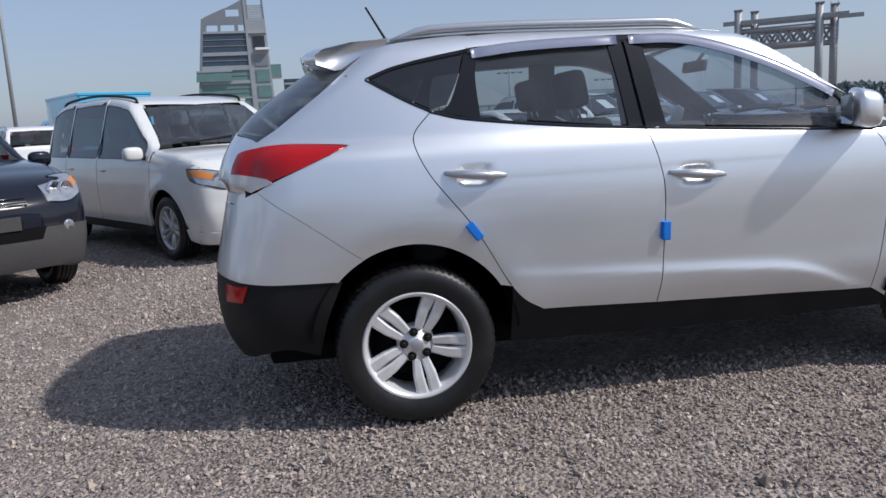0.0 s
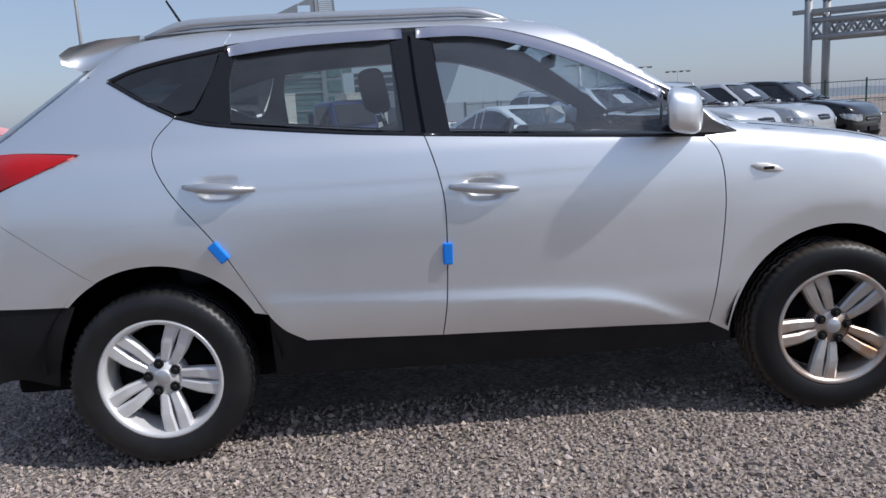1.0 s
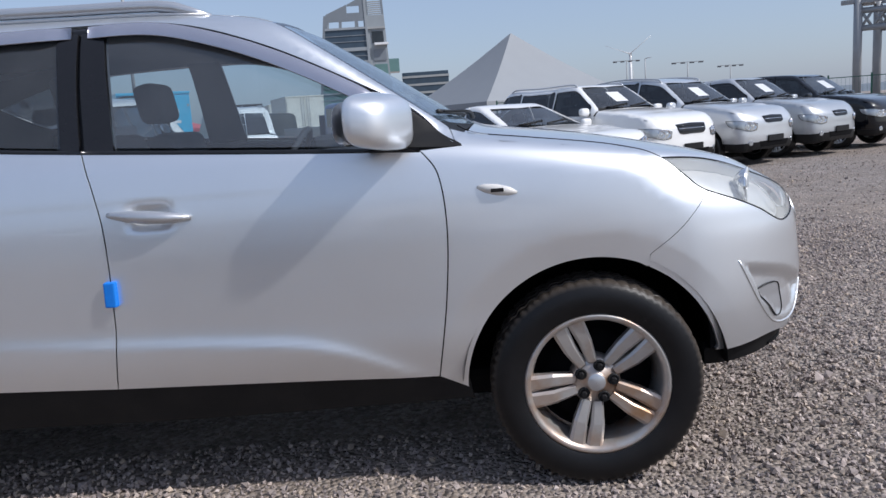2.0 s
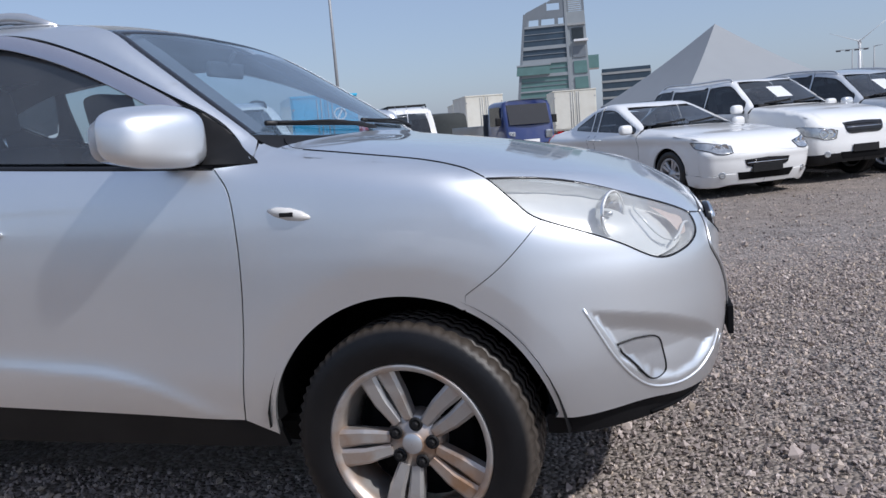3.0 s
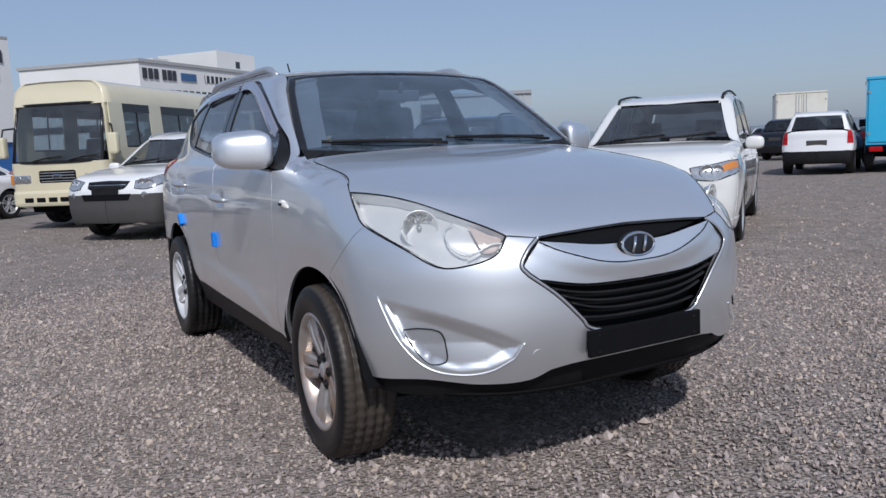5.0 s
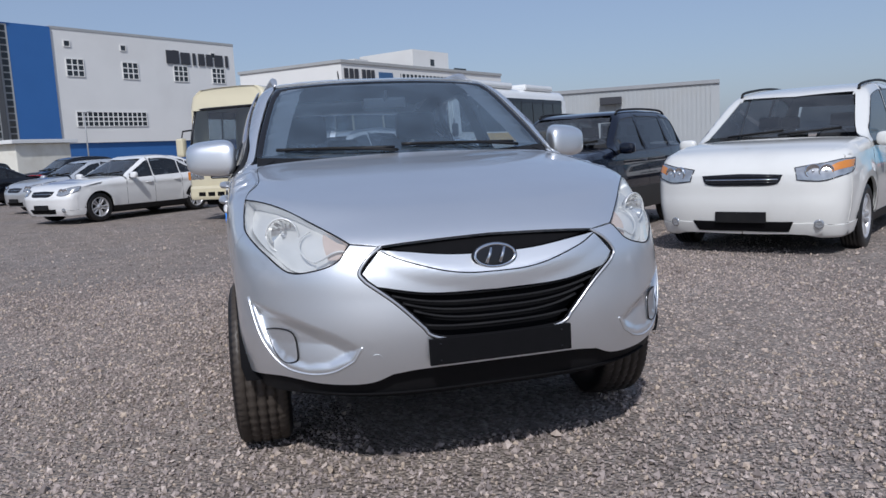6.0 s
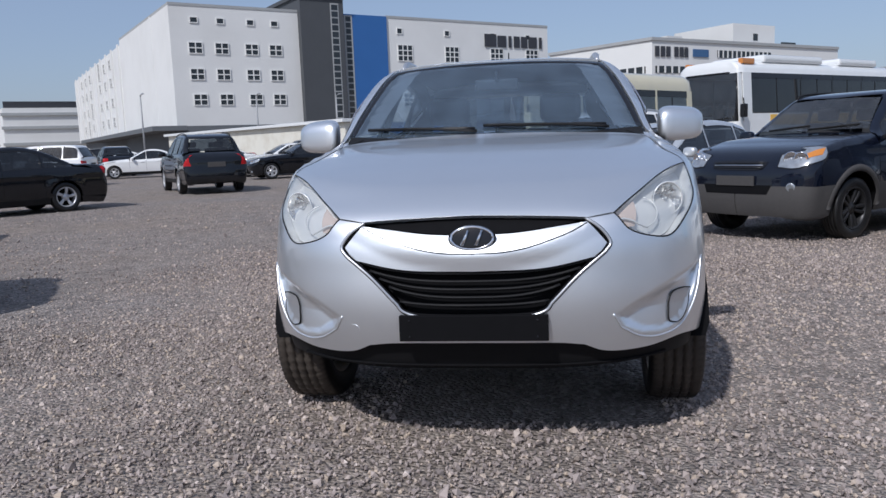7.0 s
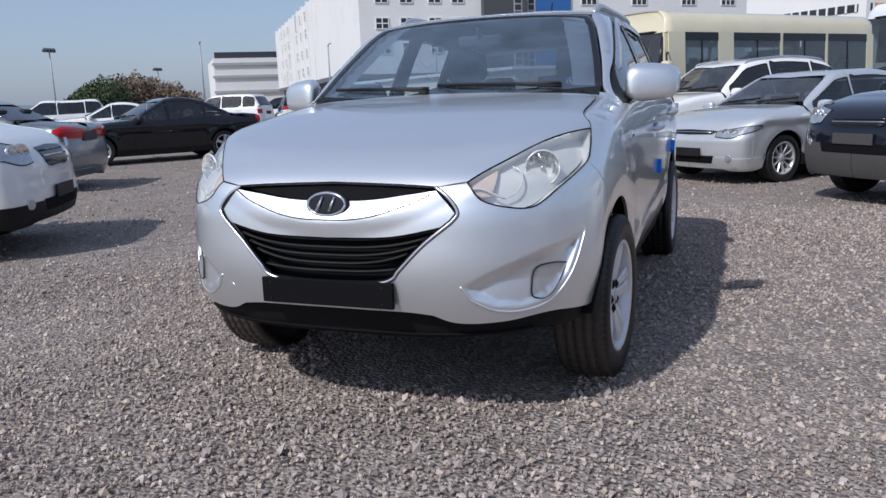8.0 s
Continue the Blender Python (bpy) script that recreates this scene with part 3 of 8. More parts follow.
rear_doors = hero_panel("rear_door", SEAM_R + "| s -0.24 0.427|" + SEAM_B + "|" + BELT_R, SIDE, step=0.02)
front_doors = hero_panel("front_door", backwards(SEAM_B) + "| s 0.81 0.397|" + SEAM_F + "|" + BELT_F, SIDE, step=0.02)
hero_panel("front_fender", SEAM_F + "| s 0.915 1.135 | f -0.765 1.19 | t 0.955 -0.745, t 1.17 -0.745, t 1.4 -0.755, s 1.56 1.052| s 1.63 0.99, s 1.70 0.935 | s 1.60 0.83, s 1.50 0.755 |" + arc(ARCH_F, 0.412, 64, 180) + "| s 0.81 0.397", SIDE, step=0.028)
hero_panel("quarter_panel", backwards("s -1.19 1.316, s -1.272 1.21, s -1.22 1.06, s -1.05 0.83, s -0.92 0.60, s -0.895 0.562") + "| s -1.30 1.372, s -1.45 1.463 | s -1.30 1.52, s -1.0 1.575 | s -1.0 1.642, s -1.3 1.62, s -1.45 1.574 | s -1.63 1.43, s -1.83 1.285 | s -1.95 1.205, s -1.75 1.215, s -1.54 1.20 | s -1.75 1.115, s -1.93 1.03 | s -1.75 0.9, s -1.53 0.735|" + arc(ARCH_R, 0.432, 119, 31), SIDE, step=0.03)
hero_panel("side_frame", "s -1.0 1.578, s -0.6 1.602, s -0.27 1.608, s 0.0 1.595, s 0.3 1.505, s 0.6 1.36, s 0.80 1.245, s 0.915 1.135 | f -0.765 1.19 | f -0.735 1.215, f -0.695 1.35, f -0.635 1.5, f -0.585 1.585 | s 0.0 1.632, s -0.4 1.646, s -0.8 1.646, s -1.0 1.637", SIDE, step=0.025)
hero_panel("bonnet", "t 1.0 0, t 0.99 -0.4, t 0.955 -0.74 | t 1.17 -0.745, t 1.4 -0.755, s 1.56 1.052 | f -0.70 1.02, f -0.60 0.965, f -0.49 0.90 | f -0.40 0.887 | f -0.23 0.897, f 0 0.903", TOP, step=0.03, joinup=True, gap=0.0)
BONNET_SEAM = "t 0.925 -0.655, t 0.955 -0.70, t 1.01 -0.738, t 1.17 -0.747, t 1.4 -0.757, s 1.556 1.054"
hero_panel("fender_rail", "t 0.90 -0.805, t 1.17 -0.80, t 1.4 -0.80, t 1.52 -0.78 | t 1.52 -0.68, t 1.4 -0.68, t 1.17 -0.67, t 0.90 -0.66", TOP, step=0.04, inset=0.007, gap=0.0, flange=0)
hero_panel("roof_panel", "t 0.285 0, t 0.26 -0.35, t 0.215 -0.575 | t -0.4 -0.575, t -1.0 -0.575, t -1.52 -0.56 | t -1.64 -0.3, t -1.68 0", TOP, step=0.04, joinup=True, gap=0.0)
hero_panel("front_bumper", "f -0.40 0.884 | f -0.478 0.80 | f -0.37 0.71, f -0.27 0.60 | f -0.2 0.558, f 0 0.553 | f 0 0.46 | f -0.27 0.458, f -0.38 0.448 | f -0.46 0.418, f -0.6 0.415, f -0.74 0.43, s 1.755 0.415 | s 1.71 0.42 |" + arc(ARCH_F, 0.412, 12, 64) + "| s 1.50 0.755 | s 1.60 0.83, s 1.70 0.935 | f -0.765 0.86, f -0.70 0.805, f -0.62 0.81, f -0.54 0.84, f -0.49 0.895", (-0.75, 0.66, 0), step=0.011, joinup=True, gap=0.0)
hero_panel("rear_bumper", "s -1.93 1.03 | s -1.75 0.9, s -1.53 0.735 |" + arc(ARCH_R, 0.432, 119, 137) + "| s -1.66 0.645, s -1.9 0.65, r -0.7 0.66, r 0 0.66 | r 0 0.95 | r -0.6 0.97", (0.7, 0.7, 0), step=0.035, joinup=True, gap=0.0)
hero_panel("rear_skirt", "s -1.62 0.64, s -1.9 0.648, r -0.7 0.655, r 0 0.655 | r 0 0.3 | r -0.6 0.3, s -1.9 0.36, s -1.735 0.32 | s -1.70 0.45", (0.7, 0.7, 0), BLACK_PLASTIC, step=0.04, joinup=True, gap=0.0, inset=0.006)
hero_panel("tailgate", "r 0 0.96 | r -0.6 0.975, r -0.72 1.0 | r -0.73 1.1, r -0.7 1.23 | r -0.4 1.265, r 0 1.28", REAR, step=0.04, joinup=True, gap=0.0)
hero_panel("rear_window", "r 0 1.285, r -0.4 1.27, s -1.92 1.225 | s -1.80 1.285, s -1.60 1.415, s -1.41 1.545 | r -0.3 1.575, r 0 1.59", (0.8, 0.6, 0), TINT, step=0.04, joinup=True, gap=0.0, inset=0.003)
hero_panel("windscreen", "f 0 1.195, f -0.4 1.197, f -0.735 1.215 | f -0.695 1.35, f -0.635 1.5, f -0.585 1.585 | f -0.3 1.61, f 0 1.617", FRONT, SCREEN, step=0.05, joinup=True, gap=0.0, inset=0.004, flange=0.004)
hero_panel("sill", "s -0.895 0.562, s -0.84 0.495, s -0.76 0.445 | s 0.0 0.42, s 0.81 0.395, s 0.905 0.395 | s 0.92 0.30 | s 0.0 0.285, s -0.9 0.30", SIDE, BLACK_PLASTIC, step=0.04, inset=0.008)

# dark inner panels behind the gaps, wheel liners, floor
hero_panel("inner_panel", "s -1.98 0.40, s -1.98 1.15 | s -1.2 1.27, s -0.265 1.18, s 0.80 1.11, s 0.9 1.10 | s 1.5 1.0, s 1.65 0.86 | s 1.70 0.42 |" + arc(ARCH_F, 0.45, 10, 172) + "| s 0.86 0.32 | s -0.86 0.32 |" + arc(ARCH_R, 0.455, 8, 172) + "| s -1.85 0.38", SIDE, DARK, step=0.07, inset=0.02, flange=0)
for (cx, cz), r in ((ARCH_F, 0.43), (ARCH_R, 0.448)):
    for sy in (-1, 1):
        vs, fs, k = [], [], 24
        for i in range(k + 1):
            a = radians(4 + 172 * i / k)
            for yy in (0.885 if i not in (0, k) else 0.87, 0.42):
                vs.append((cx + r * math.cos(a), sy * yy, cz + r * math.sin(a)))
        fs = [(2 * i, 2 * i + 1, 2 * i + 3, 2 * i + 2) for i in range(k)] + [tuple(2 * i + 1 for i in range(k + 1))]
        link_mesh("wheel_liner", vs, fs, DARK, car)
part("underbody", box_bm(-1.95, 1.6, -0.70, 0.70, 0.26, 0.36, 0.03), DARK, car)
part("cabin_floor", box_bm(-1.85, 0.72, -0.80, 0.80, 0.86, 0.9, 0.01), CABIN, car)
for sx in (-1, 1):
    part("axle", box_bm(1.315 * sx - 0.05, 1.315 * sx + 0.05, -0.75, 0.75, 0.29, 0.36, 0.02), DARK, car)


def front_line(spec, n=8):
    return hero_shell.line(spec, n)


def both_sides(name, g, mat, parent=None, label="", smooth=True, jointly=False):
    if jointly:
        v, f = join_mesh(g, mirror_mesh(g))
        return [link_mesh(name, v, f, mat, parent or car, label, smooth=smooth)]
    return [link_mesh(name, *g, mat, parent or car, label, smooth=smooth), link_mesh(name, *mirror_mesh(g), mat, parent or car, label, smooth=smooth)]


seam = ribbon(hero_shell, hero_shell.line(BONNET_SEAM), 0.0028, 0.0006, 0.0005)
both_sides("bonnet_seam", seam, DARK)

# front face
hero_panel("grille_backing", "f 0 0.915 | f -0.36 0.89, f -0.46 0.80 | f -0.26 0.60 | f -0.2 0.55, f 0 0.545", FRONT, DARK, step=0.06, inset=0.05, flange=0, joinup=True, gap=0)


def nose_ridge(p):
    """The nose bar falls back above and below a smile-shaped ridge."""
    dz = p[:, 2] - 0.775 - 0.6 * p[:, 1] ** 2
    back = np.where(dz > 0, 0.32 * dz, np.minimum(-0.2 * dz, 0.012))
    return np.stack([-back, 0 * back, 0 * back], 1)


hero_panel("nose_bar", "f 0 0.838, f -0.1 0.838, f -0.2 0.846, f -0.34 0.866 | f -0.395 0.874 | f -0.462 0.80 | f -0.43 0.757 | f -0.24 0.722, f 0 0.714", FRONT, SILVER, step=0.015, inset=-0.006, joinup=True, gap=0, flange=0.03, shape=nose_ridge)
# near-black strip draws the shade line of the crease on the silver bar
crease = ribbon(hero_shell, front_line("f -0.395 0.868, f -0.325 0.835, f -0.2 0.795, f -0.1 0.778, f 0 0.775"), 0.005, lift=0.0065)
both_sides("nose_crease", crease, DARK, jointly=True)
surround = ribbon(hero_shell, front_line("f -0.39 0.884, f -0.44 0.85, f -0.473 0.803, f -0.455 0.772 | f -0.36 0.695, f -0.27 0.603 | f -0.25 0.578, f -0.2 0.561, f -0.1 0.556, f 0 0.555"), 0.011, lift=0.001, thick=0.005)
both_sides("grille_surround", surround, SATIN, jointly=True, label="satin silver bead round the grille")
groove = ribbon(hero_shell, front_line("f -0.39 0.884, f -0.44 0.85, f -0.473 0.803, f -0.455 0.772 | f -0.36 0.695, f -0.27 0.603 | f -0.25 0.578, f -0.2 0.561, f -0.1 0.556, f 0 0.555"), 0.020, lift=0.0008, thick=0.0006)
both_sides("grille_groove", groove, DARK, jointly=True)
for zt, zb, w in ((0.706, 0.704, 0.40), (0.678, 0.676, 0.37), (0.650, 0.647, 0.335), (0.622, 0.618, 0.30), (0.594, 0.588, 0.262)):
    pts = [hero_shell.pt("f", -w + 2 * w * i / 24, zt + (0.04 * (abs(-1 + i / 12)) ** 3 if zt > 0.6 else 0.015 * abs(-1 + i / 12) ** 3), 0.022) for i in range(25)]
    link_mesh("grille_slat", *sweep(pts, 0.009, 6, 0.55), BLACK_PLASTIC, car)
hero_panel("upper_grille", "f 0 0.90, f -0.22 0.893, f -0.37 0.882 | f -0.34 0.868, f -0.2 0.848, f -0.1 0.840, f 0 0.84", FRONT, DARK, step=0.03, inset=0.03, joinup=True, gap=0, flange=0)
# round badge on the nose: plain oval with two slanted strokes
badge_c = Vector(hero_shell.pt("f", 0, 0.828)) + Vector((0.003, 0, 0))
badge_m = Matrix.Translation(badge_c) @ Matrix.Rotation(radians(-12), 4, "Y")


def oval(rw, rh, depth, sides=40):
    vs, fs = [(depth, 0, 0)], []
    for ring, (s, d) in enumerate(((0.7, depth * 0.9), (0.92, depth * 0.55), (1, 0), (1, -0.012))):
        for i in range(sides):
            a = 2 * math.pi * i / sides
            vs.append((d, rw * s * math.cos(a), rh * s * math.sin(a)))
    for i in range(sides):
        j = (i + 1) % sides
        fs.append((0, 1 + i, 1 + j))
        for r in range(3):
            a = 1 + r * sides
            fs.append((a + i, a + sides + i, a + sides + j, a + j))
    return [badge_m @ Vector(v) for v in vs], fs


badge = link_mesh("badge", *oval(0.083, 0.047, 0.008), GLOSS_BLACK, car, "oval black and chrome badge")
ring = [badge_m @ Vector((0.005, 0.073 * math.cos(2 * math.pi * i / 36), 0.039 * math.sin(2 * math.pi * i / 36))) for i in range(37)]
link_mesh("badge_ring", *sweep(ring, 0.0055, 6), CHROME, badge)
for dy in (-0.024, 0.024):
    link_mesh("badge_stroke", *sweep([badge_m @ Vector((0.010, dy - 0.011, -0.026)), badge_m @ Vector((0.013, dy, 0)), badge_m @ Vector((0.010, dy + 0.011, 0.026))], 0.0065, 6, 0.7), CHROME, badge)
# blank plate
plate_x = hero_shell.pt("f", 0.0, 0.52)[0]
plate = part("number_plate_holder", box_bm(plate_x + 0.004, plate_x + 0.022, -0.262, 0.258, 0.474, 0.566, 0.004), DARK, car, "blank black number plate holder")
for py, pz in ((-0.225, 0.548), (-0.225, 0.49), (0.22, 0.548), (0.22, 0.49)):
    part("screw", box_bm(plate_x + 0.02, plate_x + 0.025, py - 0.004, py + 0.004, pz - 0.004, pz + 0.004, 0.002), GLOSS_BLACK, plate)
# lower black lip
LIP_BLACK = material("lip_black", (0.008, 0.008, 0.009), rough=0.55, spec=0.2, vary=0.2, scale=40)
hero_panel("lower_bumper", "f 0 0.462 | f -0.27 0.460, f -0.38 0.45, f -0.46 0.42, f -0.6 0.417, f -0.74 0.432, s 1.75 0.418, s 1.705 0.42 | s 1.71 0.36 | f -0.72 0.362, f -0.5 0.355, f 0 0.35", (-0.75, 0.66, 0), LIP_BLACK, step=0.035, inset=0.03, joinup=True, gap=0, flange=0.05)
lip = [hero_shell.pt("f", -0.68 + 1.36 * i / 24, 0.362 + 0.012 * abs(-1 + i / 12) ** 3, 0.03) for i in range(25)]
link_mesh("lip_edge", *sweep(lip, 0.009, 8, 0.5), DARK, car)
tray = [(p[0] - 0.01, p[1], p[2]) for p in lip] + [(1.60, p[1] * 0.96, 0.335) for p in lip]
link_mesh("undertray", tray, [(i, i + 1, 26 + i, 25 + i) for i in range(24)], DARK, car)
hero_panel("tow_cover", ", ".join("f %.4f %.4f" % (-0.435 + 0.02 * math.cos(k * math.pi / 8), 0.507 + 0.02 * math.sin(k * math.pi / 8)) for k in range(16)), FRONT, SILVER, step=0.01, inset=-0.0015, both=False)

# head lamps
REFLECTOR = material("lamp_reflector", (0.78, 0.78, 0.77), rough=0.3, metal=0.25, vary=0.08, scale=18)
BOWL = material("lamp_bowl_metal", (0.82, 0.82, 0.82), rough=0.16, metal=0.9, vary=0.1, scale=60)
HEAD = "s 1.562 1.05 | f -0.70 1.022, f -0.60 0.967, f -0.492 0.898 | f -0.54 0.843, f -0.62 0.813, f -0.70 0.808, f -0.765 0.862 | s 1.70 0.937, s 1.63 0.99"
DIAG = (-0.72, 0.65, -0.2)
lens_loop = hero_shell.line(HEAD)
for side, lens in enumerate(hero_panel("headlight", HEAD, DIAG, LENS, step=0.025, inset=0.001, gap=0.006, flange=0.004, label="clear lensed headlight with chrome bowls")):
    sy = -1 if side == 0 else 1
    g = panel(hero_shell, lens_loop, DIAG, 0.03, 0.055, 0.004, 0.0)
    if side:
        g = mirrored(g)
    ln = np.array(lens_loop)
    deep = ln - hero_shell.normals(ln) * 0.06
    k = len(ln)
    wall = ([*(ln - hero_shell.normals(ln) * 0.002), *deep], [(i, (i + 1) % k, k + (i + 1) % k, k + i) for i in range(k)])
    link_mesh("lamp_wall", *(wall if side == 0 else mirror_mesh(wall)), REFLECTOR, lens)
    link_mesh("reflector", g[0], g[1], REFLECTOR, lens, "", g[2])
    seal = ribbon(hero_shell, lens_loop + [lens_loop[0]], 0.006, lift=0.0005, thick=0.001)
    link_mesh("seal", *(seal if side == 0 else mirror_mesh(seal)), GLOSS_BLACK, lens)
    for a, b, r in ((-0.700, 0.928, 0.060),):
        c = np.array(hero_shell.pt("f", a, b, 0.034))
        c[1] *= -sy
        m = Matrix.Translation(Vector(c)) @ Matrix.Rotation(radians(-24 * -sy), 4, "Z") @ Matrix.Rotation(radians(-90), 4, "Z")
        prof = [(r * 1.05, 0.004), (r, 0.010), (r * 0.96, 0.0), (r * 0.84, -0.016), (r * 0.62, -0.028), (r * 0.4, -0.035), (r * 0.2, -0.039), (0.001, -0.040)]
        v, f = lathe(prof, "y", 72)
        v = [(q[0], q[1] + (0.0045 if int((q[0] + r) / 0.0085) % 2 and math.hypot(q[0], q[2]) > r * 0.3 and j % len(prof) > 2 else 0.0), q[2]) for j, q in enumerate(v)]
        bowl = link_mesh("lamp_bowl", [m @ Vector(q) for q in v], f, BOWL, lens, smooth=False)
        ring_pts = [m @ Vector((r * 1.01 * math.cos(k * math.pi / 20), 0.009, r * 1.01 * math.sin(k * math.pi / 20))) for k in range(41)]
        link_mesh("bowl_rim", *sweep(ring_pts, 0.0028, 6), REFLECTOR, lens)
        bulb = sweep([m @ Vector((0, -0.04, 0)), m @ Vector((0, -0.012, 0)), m @ Vector((0, 0.004, 0))], lambda q: 0.011 * (1 - 0.45 * q), 10)
        link_mesh("bulb", *bulb, SATIN, lens)
    ridge = [np.array(hero_shell.pt("f", -0.598 - 0.055 * math.cos(k * 0.2), 0.888 + 0.05 * math.sin(k * 0.2), 0.03)) * (1, -sy, 1) for k in range(-7, 8)]
    link_mesh("reflector_ridge", *sweep(ridge, 0.003, 6), REFLECTOR, lens)
    divide = [np.array(hero_shell.pt("f", y, z, 0.02)) * (1, -sy, 1) for y, z in ((-0.505, 0.872), (-0.525, 0.874), (-0.55, 0.868), (-0.58, 0.852), (-0.61, 0.838))]
    link_mesh("lamp_divider", *sweep(curve(divide, 5), 0.004, 6), REFLECTOR, lens)
    tip = hero_shell.line("f -0.585 0.935, f -0.545 0.905 | f -0.51 0.895 | f -0.545 0.855, f -0.58 0.85")
    g = panel(hero_shell, tip, DIAG, 0.02, 0.03, 0.0, 0.0)
    g = mirrored(g) if side else g
    link_mesh("indicator", g[0], g[1], material("pale_amber", (0.62, 0.50, 0.44), rough=0.2, vary=0.15, scale=60) if side == 0 else bpy.data.materials["pale_amber"], lens, "", g[2])

# fog lamp bays
for side in (0, 1):
    rim = sweep([Vector(q) for q in plain_shell.line("f -0.838 0.704, f -0.804 0.56, f -0.742 0.473, f -0.66 0.449, f -0.578 0.461, f -0.509 0.502 | f -0.481 0.552")], 0.004, 8)
    bay = link_mesh("fog_lamp_bay", *(rim if side == 0 else mirror_mesh(rim)), SILVER, car, "raised silver rim round the fog lamp")
    lamp = panel(hero_shell, hero_shell.line("f -0.783 0.592, f -0.745 0.600, f -0.70 0.590, f -0.688 0.54, f -0.692 0.495, f -0.732 0.488, f -0.766 0.535"), (-0.8, 0.6, 0), 0.02, -0.006, 0.0, 0.02)
    lamp = lamp if side == 0 else mirrored(lamp)
    link_mesh("fog_lens", lamp[0], lamp[1], SATIN, bay, "clear fog lamp lens", lamp[2])
    edge = hero_shell.line("f -0.783 0.594, f -0.745 0.602, f -0.699 0.592, f -0.686 0.54, f -0.690 0.493, f -0.732 0.486, f -0.768 0.535, f -0.783 0.594")
    edge = ribbon(hero_shell, edge, 0.004, 0.005, 0.002)
    link_mesh("fog_surround", *(edge if side == 0 else mirror_mesh(edge)), BLACK_PLASTIC, bay)

# tail lamps
TAIL = "s -1.54 1.20, s -1.75 1.218, s -1.93 1.208 | r -0.66 1.19 | r -0.67 1.05 | s -1.95 1.025 | s -1.75 1.112, s -1.62 1.165"
for side, lamp in enumerate(hero_panel("tail_light", TAIL, (0.55, 0.83, 0), RED_LENS, step=0.025, inset=-0.005, gap=0.002, flange=0.02, label="red tail light with clear corner")):
    g = panel(hero_shell, hero_shell.line("r -0.67 1.105 | s -1.965 1.10, s -1.88 1.085 | s -1.86 1.065, s -1.95 1.028 | r -0.67 1.052"), (0.6, 0.8, 0), 0.02, -0.0075, 0.001, 0.004)
    g = mirrored(g) if side else g
    link_mesh("reverse_lens", g[0], g[1], CLEAR_LENS, lamp, "", g[2])
hero_panel("rear_reflector", "s -2.0 0.645, s -2.05 0.64 | r -0.66 0.64 | r -0.67 0.56 | s -2.03 0.57", (0.7, 0.7, 0), RED_LENS, step=0.02, inset=-0.002)

# windows
hero_panel("quarter_window", "s -1.185 1.326, s -1.30 1.385, s -1.425 1.462 | s -1.30 1.508, s -1.02 1.553 | s -1.055 1.45, s -1.115 1.34", SIDE, PRIVACY, step=0.05, inset=0.006, flange=0.003)
hero_panel("rear_door_window", "s -0.985 1.282 | s -0.6 1.236, s -0.335 1.212 | s -0.352 1.4, s -0.368 1.565 | s -0.6 1.572, s -0.96 1.552 | s -0.985 1.45", SIDE, glass_material("rear_glass", (0.66, 0.72, 0.74)), step=0.05, inset=0.008, flange=0.003)
hero_panel("front_door_window", "s -0.165 1.202 | s 0.3 1.172, s 0.70 1.148 | s 0.71 1.255 | s 0.55 1.36, s 0.3 1.475, s 0.0 1.562, s -0.21 1.572", SIDE, GLASS, step=0.05, inset=0.008, flange=0.003)
hero_panel("door_pillar", "s -0.335 1.206 | s -0.272 1.20 | s -0.29 1.4, s -0.30 1.60 | s -0.372 1.60 | s -0.352 1.4", SIDE, GLOSS_BLACK, step=0.03, inset=0.002, gap=0.001)
hero_panel("door_pillar", "s -0.258 1.20 | s -0.162 1.193 | s -0.19 1.4, s -0.215 1.60 | s -0.29 1.60 | s -0.278 1.4", SIDE, GLOSS_BLACK, step=0.03, inset=0.002, gap=0.001)
hero_panel("window_divider", "s -1.19 1.318, s -1.115 1.334, s -1.055 1.45, s -1.01 1.565 | s -0.955 1.565 | s -0.98 1.45, s -0.98 1.276", SIDE, GLOSS_BLACK, step=0.03, inset=0.003, gap=0.0)
hero_panel("mirror_sail", "s 0.695 1.143 | s 0.915 1.133, s 0.93 1.145 | s 0.80 1.24, s 0.67 1.318 | s 0.70 1.25", SIDE, BLACK_PLASTIC, step=0.03, inset=-0.001, gap=0.0015)
for spec, w in ((BELT_R, 0.018), (BELT_F, 0.018), ("s -1.19 1.318, s -1.30 1.375, s -1.445 1.464", 0.016), ("s -1.445 1.466, s -1.30 1.516, s -1.0 1.565", 0.018)):
    both_sides("belt_moulding", ribbon(hero_shell, hero_shell.line(spec), w, 0.0, 0.003), GLOSS_BLACK)
ROOFGAP = "s -1.0 1.578, s -0.6 1.602, s -0.27 1.608, s 0.0 1.595, s 0.3 1.505, s 0.6 1.36, s 0.80 1.245"
both_sides("door_frame_top", ribbon(hero_shell, hero_shell.line("s -1.0 1.562, s -0.6 1.585, s -0.27 1.592, s 0.0 1.578, s 0.3 1.488, s 0.6 1.34, s 0.72 1.265"), 0.032, -0.004, 0.004), GLOSS_BLACK)
VISOR = material("smoked_visor", (0.5, 0.5, 0.56), rough=0.12, metal=0.75, vary=0.06, scale=12)


